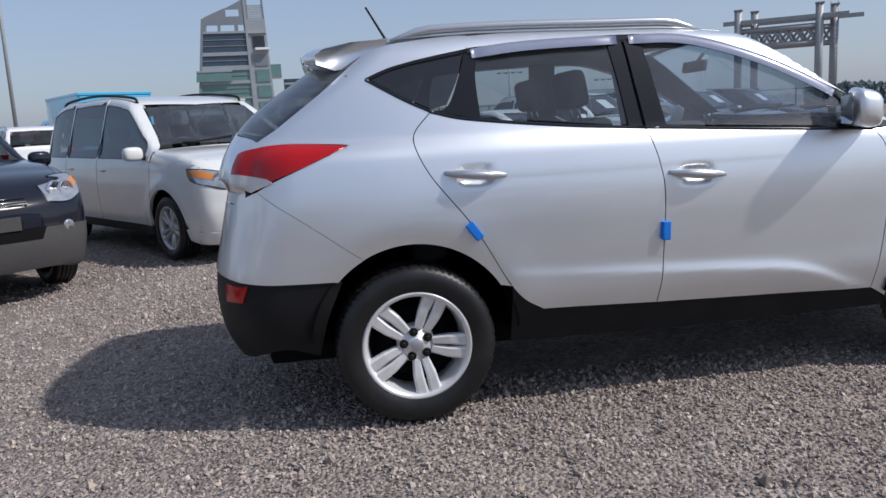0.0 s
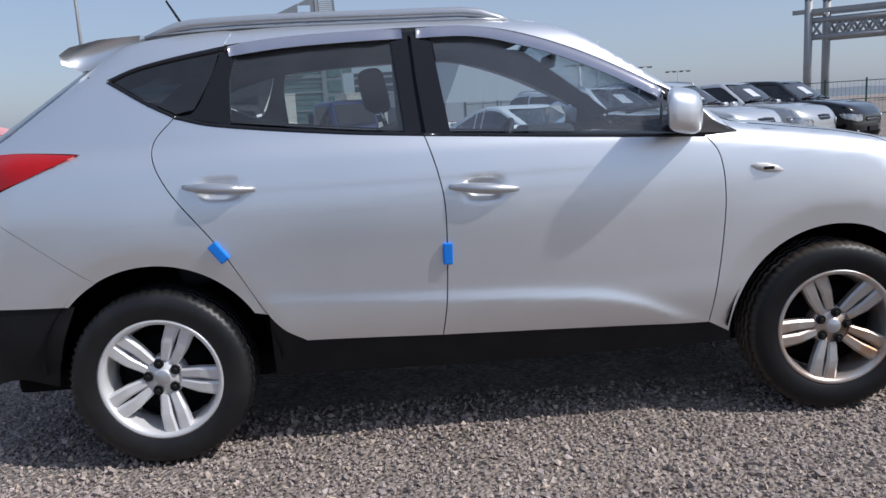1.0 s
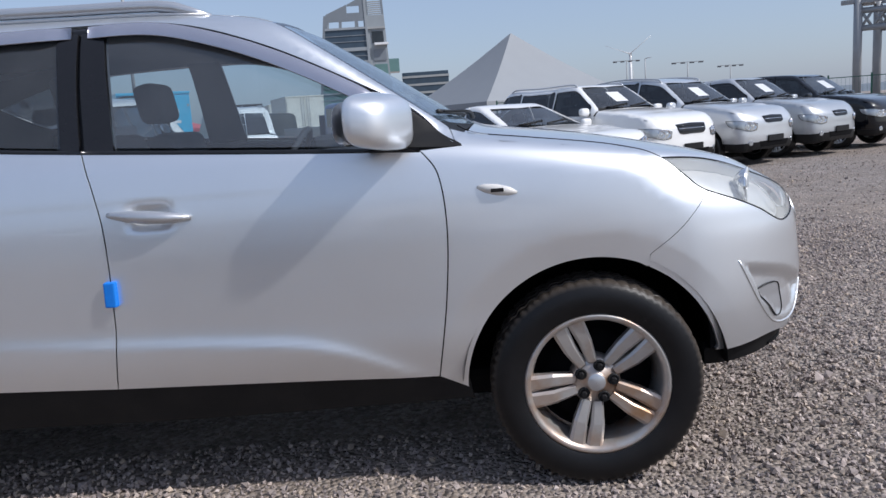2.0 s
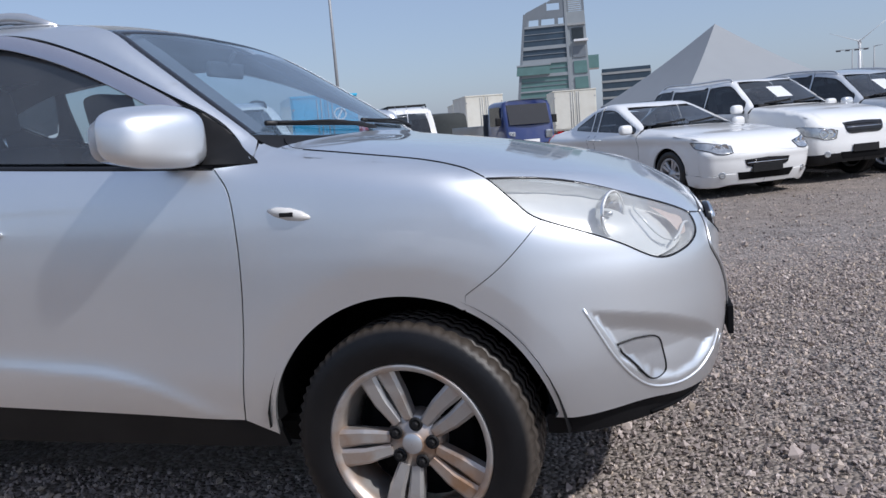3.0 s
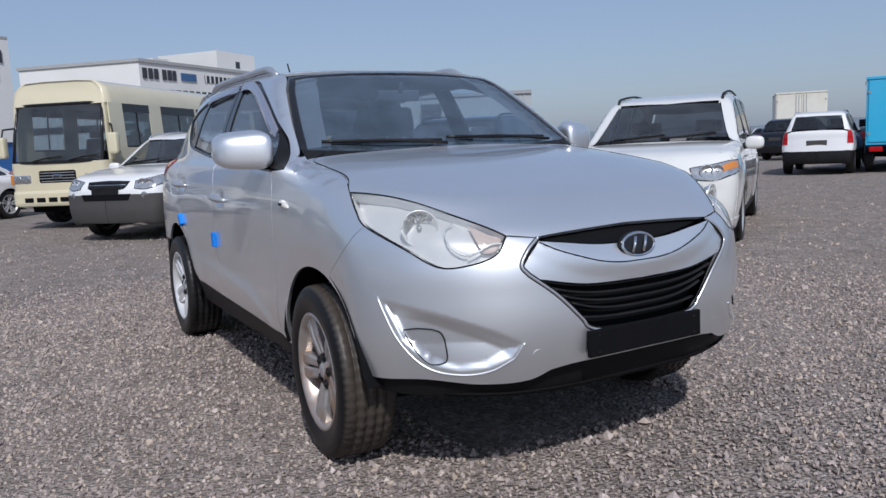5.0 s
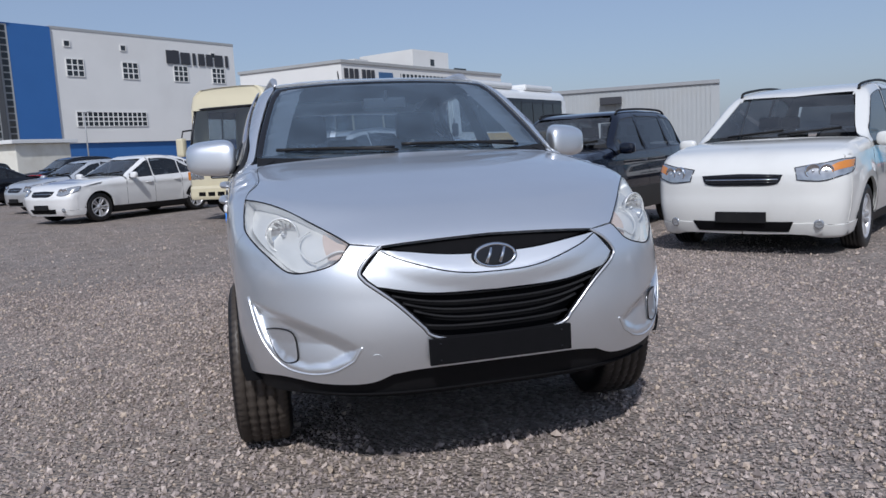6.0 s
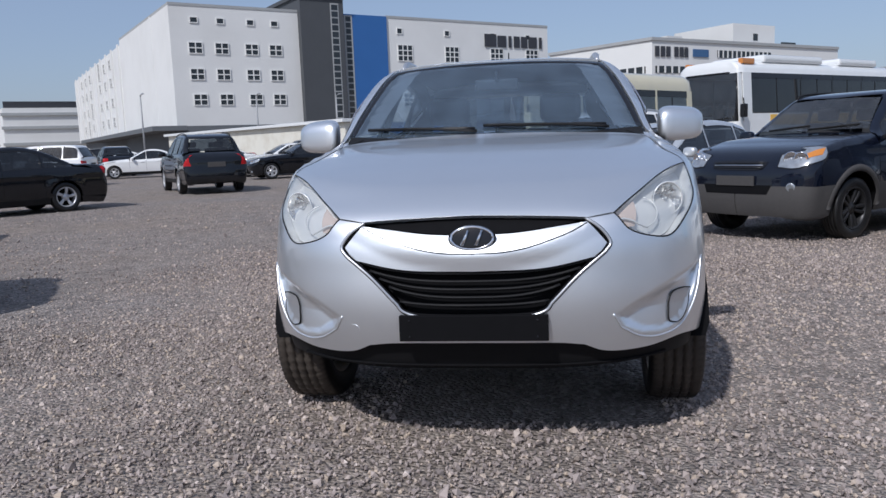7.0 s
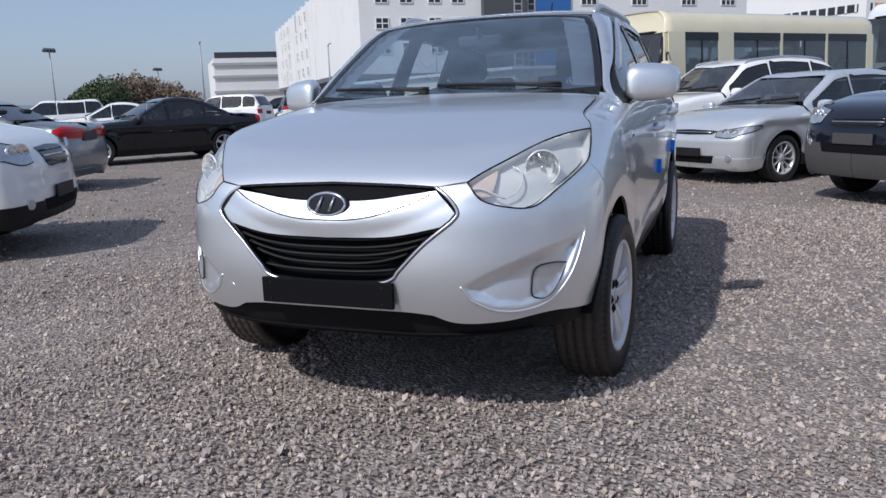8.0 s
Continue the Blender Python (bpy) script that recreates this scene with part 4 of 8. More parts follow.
def visor(spec):
    """A rain visor: a thin moulded strip that stands out from the door frame."""
    pts = np.array(hero_shell.line(spec))
    nm = hero_shell.normals(pts)
    nm[:, 2] *= 0.3
    nm /= np.linalg.norm(nm, axis=1, keepdims=True)
    t = np.gradient(pts, axis=0)
    t /= np.linalg.norm(t, axis=1, keepdims=True)
    dn = np.cross(t, nm)
    dn *= -np.sign(dn[:, 2:])
    vs, fs = [], []
    prof = ((0.024, 0.001), (0.022, 0.009), (0.004, 0.016), (-0.024, 0.024), (-0.027, 0.0225), (0.002, 0.012))
    for i in range(len(pts)):
        taper = min(1.0, 0.35 + 0.25 * min(i, len(pts) - 1 - i))
        for h, o in prof:
            vs.append(pts[i] - dn[i] * h * (0.75 + 0.25 * taper) + nm[i] * o * taper)
    m = len(prof)
    for i in range(len(pts) - 1):
        for j in range(m):
            fs.append((i * m + j, i * m + (j + 1) % m, (i + 1) * m + (j + 1) % m, (i + 1) * m + j))
    fs += [tuple(range(m)), tuple((len(pts) - 1) * m + j for j in range(m))[::-1]]
    return vs, fs


both_sides("rain_visor", visor("s -0.985 1.553, s -0.8 1.572, s -0.6 1.58, s -0.32 1.584"), VISOR, label="silver rain visor over the rear window")
both_sides("rain_visor", visor("s -0.265 1.583, s -0.05 1.577, s 0.15 1.53, s 0.35 1.455, s 0.55 1.357, s 0.66 1.295"), VISOR, label="silver rain visor over the front window")
hero_panel("pillar_trim", "s -1.45 1.40, s -1.0 1.53, s -0.6 1.56, s -0.27 1.565, s 0.0 1.55, s 0.3 1.46, s 0.6 1.32, s 0.80 1.2 | f -0.745 1.22 | f -0.705 1.35, f -0.65 1.5, f -0.605 1.58 | s 0.0 1.615, s -0.4 1.63, s -0.8 1.625, s -1.4 1.55", SIDE, CABIN_GREY, step=0.05, inset=0.022, flange=0)
hero_panel("door_pillar_trim", "s -0.36 1.18 | s -0.16 1.18 | s -0.21 1.58 | s -0.37 1.58", SIDE, CABIN, step=0.05, inset=0.03, flange=0)
hero_panel("rear_pillar_trim", "s -1.85 1.2 | s -1.0 1.2 | s -1.0 1.29, s -1.2 1.33, s -1.42 1.46 | s -1.0 1.54 | s -1.0 1.6, s -1.5 1.52 | s -1.7 1.38", SIDE, CABIN_GREY, step=0.05, inset=0.03, flange=0)
hero_panel("roof_lining", "t 0.285 0, t 0.26 -0.35, t 0.2 -0.6 | t -0.4 -0.6, t -1.0 -0.6, t -1.5 -0.56 | t -1.6 0", TOP, CABIN_GREY, step=0.08, inset=0.03, joinup=True, gap=0.0, flange=0)
hero_panel("door_lining", "s -1.15 0.88 | s 0.75 0.88 | s 0.78 1.12, s 0.3 1.15, s -0.6 1.21, s -1.15 1.29", SIDE, CABIN, step=0.08, inset=0.05, flange=0.02)
both_sides("screen_band", ribbon(hero_shell, hero_shell.line("f -0.725 1.22, f -0.683 1.35, f -0.623 1.5, f -0.575 1.58 | f -0.3 1.605, f 0 1.612"), 0.035, -0.003, 0.0005), GLOSS_BLACK, jointly=True)

# scuttle, wipers
hero_panel("scuttle", "t 0.995 0, t 0.985 -0.4, t 0.945 -0.74 | f -0.735 1.22 | f -0.4 1.205, f 0 1.203", (-0.55, 0, -0.83), BLACK_PLASTIC, step=0.03, inset=0.006, joinup=True, gap=0, flange=0.02)
for y0, y1, x0 in ((-0.60, -0.02, 1.0), (0.0, 0.62, 1.0)):
    base = Vector(hero_shell.pt("f", y1 - 0.05, 1.215)) + Vector((0.02, 0, 0.004))
    tipp = Vector(hero_shell.pt("f", y0, 1.24)) + Vector((0.015, 0, 0.006))
    mid = Vector(hero_shell.pt("f", (y0 + y1) / 2 - 0.05, 1.222)) + Vector((0.03, 0, 0.02))
    arm = link_mesh("wiper", *sweep(curve([base, mid, tipp], 8), lambda q: 0.011 - 0.006 * q, 8, 0.7), BLACK_PLASTIC, car)
    blade = [Vector(hero_shell.pt("f", y0 - 0.04 + (y1 - y0 - 0.02) * i / 10, 1.243 - 0.014 * i / 10)) + Vector((0.007, 0, 0.004)) for i in range(11)]
    link_mesh("wiper_blade", *sweep(blade, 0.008, 6), RUBBER, arm)

# roof rails, aerial, spoiler
for sy in (-1, 1):
    pts = []
    for q in range(25):
        x = 0.12 - 1.44 * q / 24
        rise = 0.034 * min(1.0, 3.2 * math.sin(math.pi * q / 24)) - 0.006
        pts.append(np.array(hero_shell.pt("t", x, -0.575)) * (1, -sy, 1) + (0, 0, rise))
    link_mesh("roof_rail", *sweep(pts, lambda q: 0.010 + 0.010 * min(1.0, 4 * math.sin(math.pi * q)), 10, 1.0), SATIN, car, "satin silver roof rail")
    strip = [np.array(hero_shell.pt("t", x, -0.575)) * (1, -sy, 1) for x in np.linspace(-1.3, 0.1, 12)]
    link_mesh("rail_base", *sweep(strip, 0.016, 8, 0.4), SATIN, car)
link_mesh("aerial", *sweep([(-1.25, 0.0, 1.63), (-1.29, 0.0, 1.70), (-1.38, 0.0, 1.86)], lambda q: 0.009 - 0.004 * q, 8), BLACK_PLASTIC, car)
vs, fs, k = [], [], 16
for i in range(k + 1):
    y = -0.60 + 1.2 * i / k
    e = (abs(y) / 0.6) ** 4
    for x, z in ((-1.40, 1.650), (-1.56, 1.642), (-1.68, 1.620), (-1.722, 1.594), (-1.715, 1.556), (-1.64, 1.526), (-1.44, 1.55)):
        vs.append((x + 0.07 * e, y * (1 if x > -1.6 else 0.985), z + 0.012 - 0.022 * (abs(y) / 0.6) ** 2.2))
for i in range(k):
    for j in range(7):
        fs.append((i * 7 + j, (i + 1) * 7 + j, (i + 1) * 7 + (j + 1) % 7, i * 7 + (j + 1) % 7))
fs += [tuple(range(7))[::-1], tuple(k * 7 + j for j in range(7))]
link_mesh("spoiler", vs, fs, SILVER, car, "silver roof spoiler")

# door handles, repeaters, foam guards
for cx, cz, h0 in ((-1.03, 1.05, 0.012), (-0.055, 0.988, 0.010)):
    pts = []
    for i in range(13):
        q = -1 + i / 6
        p = np.array(hero_shell.pt("s", cx + 0.128 * q, cz - 0.012 * q, 0.0))
        if abs(q) < 0.6:
            p[1] = -0.897 if cx > -0.5 else -0.9
        p[1] -= 0.020 * (1 - q * q) ** 0.6
        pts.append(p)
    pts = [pts[0]] + pts + [pts[-1]]
    g = sweep(pts, lambda q: 0.004 + 0.022 * math.sin(math.pi * min(max(q, 0.03), 0.97)) ** 0.8, 10, 0.8, [(0, 0, 1)] * len(pts))
    both_sides("door_handle", g, SATIN, label="satin silver door handle")
for sgn, xs in ((-1, 1.03), (1, 1.03)):
    pts = [np.array(hero_shell.pt("s", xs + 0.062 * q, 0.993 - 0.012 * q)) for q in (-1, -0.6, 0, 0.6, 1)]
    pts = [np.array((p[0], p[1] * (-sgn) if sgn > 0 else p[1], p[2])) for p in pts]
    rep = link_mesh("side_repeater", *sweep(pts, lambda q: 0.004 + 0.014 * math.sin(math.pi * q), 10, 1.0), CLEAR_LENS, car, "clear side repeater in chrome bezel")
    c = pts[2]
    part("repeater_slot", box_bm(-0.02, 0.02, -0.003, 0.003, -0.006, 0.006, 0.002, m=Matrix.Translation((c[0], c[1] + (-0.015 if c[1] < 0 else 0.015), c[2]))), BLACK_PLASTIC, rep)
for (x, z, tilt) in ((-1.05, 0.815, -36), (-0.205, 0.75, 2)):
    for sgn in (-1, 1):
        p = hero_shell.pt("s" if sgn < 0 else "l", x, z)
        m = Matrix.Translation((x, p[1] + sgn * 0.008, z)) @ Matrix.Rotation(radians(tilt), 4, "Y")
        part("foam_guard", box_bm(-0.018, 0.018, -0.015, 0.015, -0.040, 0.040, 0.005, m=m), BLUE_FOAM, car, "blue foam door guard")

# mirrors


def blob(centre, half, power=2.6, nu=20, nv=12, warp=None):
    vs, fs = [], []
    for j in range(nv + 1):
        ph = -math.pi / 2 + math.pi * j / nv
        for i in range(nu):
            th = 2 * math.pi * i / nu
            c = [math.cos(ph) * math.cos(th), math.cos(ph) * math.sin(th), math.sin(ph)]
            p = [math.copysign(abs(q) ** (2 / power), q) * h for q, h in zip(c, half)]
            if warp:
                p = warp(p)
            vs.append(Vector(centre) + Vector(p))
    for j in range(nv):
        for i in range(nu):
            a, b = j * nu + i, j * nu + (i + 1) % nu
            fs.append((a, b, b + nu, a + nu))
    return vs, fs


def mirror_warp(p):
    x, y, z = p
    x = x if x > 0 else x * 0.55
    k = 1 + 0.18 * (-y / 0.12)
    return (x + 0.42 * (y + 0.03), y, z * (1 - 0.10 * (-y / 0.12)) - 0.02 * x / 0.1)


for side in (0, 1):
    def sided(g):
        return g if side == 0 else mirror_mesh(g)

    mir = link_mesh("door_mirror", *sided(blob((0.66, -0.95, 1.228), (0.085, 0.12, 0.082), 3.6, 28, 18, mirror_warp)), SILVER, car, "silver door mirror with black base")
    base = [(0.70, -0.80, 1.165), (0.68, -0.86, 1.165), (0.665, -0.93, 1.172), (0.66, -1.03, 1.18)]
    link_mesh("mirror_base", *sided(sweep(curve(base, 4), lambda q: 0.042 * (1 - 0.35 * q), 10, 0.5)), BLACK_PLASTIC, mir)
    vs, fs = [], []
    for i in range(24):
        a = 2 * math.pi * i / 24
        vs.append((0.604 + 0.042 * math.cos(a), -0.95 + 0.1 * math.copysign(abs(math.cos(a)) ** 0.6, math.cos(a)), 1.225 + 0.066 * math.copysign(abs(math.sin(a)) ** 0.6, math.sin(a))))
    link_mesh("mirror_glass", *sided((vs, [tuple(range(24))])), CHROME, mir, smooth=False)

# cabin
part("dashboard", box_bm(0.30, 0.93, -0.72, 0.72, 0.88, 1.13, 0.06, 3), CABIN, car)
part("instrument_hood", box_bm(0.28, 0.55, 0.17, 0.55, 1.08, 1.19, 0.05, 3), CABIN, car)
wheel_c, wheel_t = Vector((0.16, 0.36, 1.06)), Matrix.Rotation(radians(-62), 3, "Y")
link_mesh("steering_wheel", *sweep([wheel_c + wheel_t @ Vector((0.18 * math.cos(a), 0.18 * math.sin(a), 0)) for a in [2 * math.pi * i / 28 for i in range(29)]], 0.015, 8), CABIN, car)
part("wheel_hub", box_bm(-0.05, 0.05, -0.14, 0.14, -0.03, 0.03, 0.02, m=Matrix.Translation(wheel_c) @ wheel_t.to_4x4()), CABIN, car)


def rounded_block(name, c, size, tilt, mat, parent, bevel=0.05, label=""):
    m = Matrix.Translation(c) @ Matrix.Rotation(radians(tilt), 4, "Y")
    x, y, z = (s / 2 for s in size)
    return part(name, box_bm(-x, x, -y, y, -z, z, bevel, 3, m), mat, parent, label, smooth=True)


for sy, sx in ((-0.37, 0), (0.37, 0.0)):
    seat = rounded_block("front_seat", (-0.32, sy, 0.94), (0.16, 0.50, 0.62), -16, FABRIC, car)
    rounded_block("headrest", (-0.45, sy, 1.385), (0.11, 0.27, 0.18), -10, FABRIC, seat, 0.045)
    for q in (-0.06, 0.06):
        link_mesh("headrest_post", *sweep([(-0.405, sy + q, 1.2), (-0.445, sy + q, 1.36)], 0.006, 6), CHROME, seat)
bench = rounded_block("rear_seat", (-1.28, 0, 0.92), (0.16, 1.30, 0.58), -18, FABRIC, car)
for sy in (-0.42, 0.0, 0.42):
    rounded_block("headrest", (-1.38, sy, 1.27), (0.10, 0.24, 0.13), -12, FABRIC, bench, 0.04)
rear_view = rounded_block("rear_view_mirror", (0.38, 0.0, 1.485), (0.03, 0.24, 0.06), 8, CABIN, car, 0.012)
link_mesh("mirror_stalk", *sweep([(0.39, 0, 1.50), (0.43, 0, 1.55)], 0.01, 6), CABIN, rear_view)

# ---- wheels ----
def tyre_mesh(R, rim, width, segs=72, blocks=True):
    w = width / 2
    prof = [(rim - 0.004, -w * 0.80), (rim + 0.012, -w * 0.93), (rim + 0.05, -w * 1.0), (R - 0.05, -w * 1.0), (R - 0.022, -w * 0.93), (R - 0.008, -w * 0.82)]
    for g in (-0.5, -0.17, 0.17, 0.5):
        prof += [(R - 0.001 - 0.006 * abs(g), w * (g - 0.045)), (R - 0.010, w * (g - 0.04)), (R - 0.010, w * (g + 0.04)), (R - 0.001 - 0.006 * abs(g), w * (g + 0.045))]
    prof += [(R - 0.008, w * 0.82), (R - 0.022, w * 0.93), (R - 0.05, w * 1.0), (rim + 0.05, w * 1.0), (rim + 0.012, w * 0.93), (rim - 0.004, w * 0.80)]
    n = len(prof)
    edge = {4, 5, n - 6, n - 5}

    def wobble(i, j, r):
        if not blocks or r < R - 0.03:
            return r
        return r - 0.006 * (i % 3 == 2) if j not in edge else r - 0.009 * (i % 2)

    return lathe(prof, "y", segs * 2 if blocks else segs, wobble)


def spoke_piece(r0, r1, a_in, a_out, w_in, w_out, y_in, y_out, depth):
    """One bevelled wheel spoke from the hub (r0) to the rim (r1), outer face at -y."""
    vs = []
    for r, a, w, y in ((r0, a_in, w_in, y_in), ((r0 + r1) / 2, (a_in + a_out) / 2, (w_in + w_out) / 2, (y_in + y_out) / 2 - 0.004), (r1, a_out, w_out, y_out)):
        c, s = math.cos(a), math.sin(a)
        for t, d in ((-1, depth), (-1, 0.008), (-0.62, 0.0), (0.62, 0.0), (1, 0.008), (1, depth)):
            vs.append((r * c - t * w / 2 * s, y + d, r * s + t * w / 2 * c))
    fs = []
    for i in range(2):
        for j in range(6):
            fs.append((i * 6 + j, i * 6 + (j + 1) % 6, (i + 1) * 6 + (j + 1) % 6, (i + 1) * 6 + j))
    fs += [tuple(range(6))[::-1], tuple(12 + j for j in range(6))]
    return vs, fs


def alloy_wheel(parent, x, y, z, R, rim, width, spokes, steer=0.0, spin=0.0, detail=True, rim_mat=None, tyre_mat=None, twin=0.2, lugs=5, spoke_w=0.060):
    """tyre > rim with spokes, hub cap, nuts; the outer face looks to the side that y has."""
    flip = 1 if y < 0 else -1
    m = Matrix.Translation((x, y, z)) @ Matrix.Rotation(radians(steer), 4, "Z") @ Matrix.Rotation(math.pi if flip < 0 else 0, 4, "Z") @ Matrix.Rotation(radians(spin), 4, "Y")

    def put(name, g, mat, par, smooth=True):
        o = link_mesh(name, *g, mat, par, smooth=smooth)
        o.matrix_parent_inverse = Matrix()
        return o

    rim_mat = rim_mat or ALLOY
    tyre = put("wheel", tyre_mesh(R, rim, width, 72 if detail else 28, detail), tyre_mat or RUBBER, parent)
    tyre.matrix_basis = m
    w = width / 2
    barrel = [(rim + 0.002, -w * 0.86), (rim + 0.008, -w * 0.90), (rim, -w * 0.93), (rim - 0.012, -w * 0.88), (rim - 0.020, -w * 0.6), (rim - 0.028, -w * 0.2), (rim - 0.03, w * 0.7), (rim + 0.002, w * 0.85)]
    rimob = put("rim", lathe(barrel, "y", 64 if detail else 28), rim_mat, tyre)
    put("brake", lathe([(0.001, w * 0.05), (rim * 0.68, w * 0.05), (rim * 0.68, w * 0.15), (rim - 0.03, w * 0.3)], "y", 28), DARK, tyre)
    pieces = []
    for i in range(spokes):
        a = 2 * math.pi * i / spokes + math.pi / 2
        for s in ((-1, 1) if twin else (0,)):
            pieces.append(spoke_piece(0.068, rim - 0.010, a + s * 0.26 if twin else a, a + s * twin * 0.88, spoke_w * 0.62, spoke_w, -w * 0.62, -w * 0.80, 0.035))
    put("spokes", join_mesh(*pieces), rim_mat, tyre, smooth=False)
    hub = [(0.001, -w * 0.70), (0.026, -w * 0.69), (0.031, -w * 0.66), (0.034, -w * 0.62), (0.075, -w * 0.56), (0.082, -w * 0.40), (0.082, 0.0)]
    put("hub", lathe(hub, "y", 30), rim_mat, tyre)
    if detail:
        cap = put("hub_cap", lathe([(0.001, -w * 0.725), (0.024, -w * 0.715), (0.029, -w * 0.68)], "y", 24), SATIN, tyre)
        for i in range(lugs):
            a = 2 * math.pi * (i + 0.5) / lugs + math.pi / 2
            c = (0.056 * math.cos(a), 0, 0.056 * math.sin(a))
            v, f = lathe([(0.020, -w * 0.60), (0.018, -w * 0.66), (0.013, -w * 0.64), (0.001, -w * 0.60)], "y", 14)
            put("nut_well", ([(p[0] + c[0], p[1], p[2] + c[2]) for p in v], f), BLACK_PLASTIC, tyre)
            v, f = lathe([(0.010, -w * 0.58), (0.010, -w * 0.69), (0.007, -w * 0.71), (0.001, -w * 0.71)], "y", 6)
            put("wheel_nut", ([(p[0] + c[0], p[1], p[2] + c[2]) for p in v], f), BLACK_PLASTIC, tyre, smooth=False)
    return tyre


RUSTY = material("rusty_alloy", (0.52, 0.5, 0.48), rough=0.38, metal=0.7, vary=0.1, scale=40, dirt=(0.40, 0.20, 0.075), dirt_amount=1.0, dirt_scale=8)
DUSTY_RUBBER = material("dusty_rubber", (0.007, 0.007, 0.008), rough=0.42, spec=0.35, vary=0.3, scale=50, bump=0.1, bump_scale=300, dirt=(0.12, 0.1, 0.09), dirt_amount=0.05, dirt_scale=5)
# road dust on the tread
nt = DUSTY_RUBBER.node_tree
flat_co, away, band, dust_mix = nt.nodes.new("ShaderNodeVectorMath"), nt.nodes.new("ShaderNodeVectorMath"), nt.nodes.new("ShaderNodeMapRange"), nt.nodes.new("ShaderNodeMix")
flat_co.operation, away.operation, dust_mix.data_type = "MULTIPLY", "LENGTH", "RGBA"
flat_co.inputs[1].default_value = (1, 0, 1)
nt.links.new(nt.nodes.new("ShaderNodeTexCoord").outputs["Object"], flat_co.inputs[0])
nt.links.new(flat_co.outputs[0], away.inputs[0])
nt.links.new(away.outputs["Value"], band.inputs[0])
band.inputs[1].default_value, band.inputs[2].default_value, band.inputs[4].default_value = 0.322, 0.336, 0.5
nt.links.new(band.outputs[0], dust_mix.inputs[0])
nt.links.new(nt.nodes["Principled BSDF"].inputs["Base Color"].links[0].from_socket, dust_mix.inputs[6])
dust_mix.inputs[7].default_value = (0.115, 0.095, 0.078, 1)
nt.links.new(dust_mix.outputs[2], nt.nodes["Principled BSDF"].inputs["Base Color"])
for wx, wy, spin in ((-1.32, -0.80, 25), (1.32, -0.80, 48), (-1.32, 0.80, 40), (1.32, 0.80, 11)):
    alloy_wheel(car, wx, wy, 0.343, 0.347, 0.228, 0.225, 5, steer=-3 if wx > 0 else 0, spin=spin, rim_mat=RUSTY if wx > 0 > wy else ALLOY, tyre_mat=DUSTY_RUBBER if wx > 0 else RUBBER, twin=0.147, spoke_w=0.056)


# ---- other vehicles ----
DARK_GLASS = glass_material("dark_car_glass", (0.13, 0.15, 0.17), 0.0, 0.02)
CLEAR_GLASS = glass_material("clear_car_glass", (0.62, 0.68, 0.72), 0.0, 0.05)
SHUT_GLASS = material("dark_cab_glass", (0.012, 0.015, 0.02), rough=0.04, vary=0.2, scale=4, coat=0.3)
CLADDING = material("grey_cladding", (0.070, 0.067, 0.066), rough=0.6, spec=0.25, vary=0.12, scale=30, dirt=(0.12, 0.11, 0.1), dirt_amount=0.1)
HEAD_LENS = material("headlight_lens", (0.42, 0.44, 0.46), rough=0.12, metal=0.6, vary=0.5, scale=16, coat=1.0)
STEEL_RIM = material("far_alloy", (0.55, 0.55, 0.56), rough=0.3, metal=0.5, vary=0.1, scale=30)
BLACK_RIM = material("black_alloy", (0.03, 0.03, 0.032), rough=0.4, metal=0.4, vary=0.1, scale=30)
WHITE_PAINT = paint("white_paint", (0.78, 0.78, 0.77), dust=0.08)
PEARL_PAINT = paint("pearl_white_paint", (0.72, 0.72, 0.69), dust=0.12)
GREY_SILVER = paint("grey_silver_paint", (0.48, 0.5, 0.52), metal=0.5, rough=0.35)
BRIGHT_SILVER = paint("bright_silver_paint", (0.6, 0.62, 0.64), metal=0.5, rough=0.35)
NAVY_PAINT = paint("navy_paint", (0.004, 0.006, 0.014), rough=0.2, dust=0.015, spec=0.1)
BLACK_PAINT = paint("black_paint", (0.005, 0.006, 0.009), rough=0.2, dust=0.01, spec=0.1)
STEEL_GREY = paint("steel_grey_paint", (0.16, 0.18, 0.2), metal=0.5, rough=0.35)


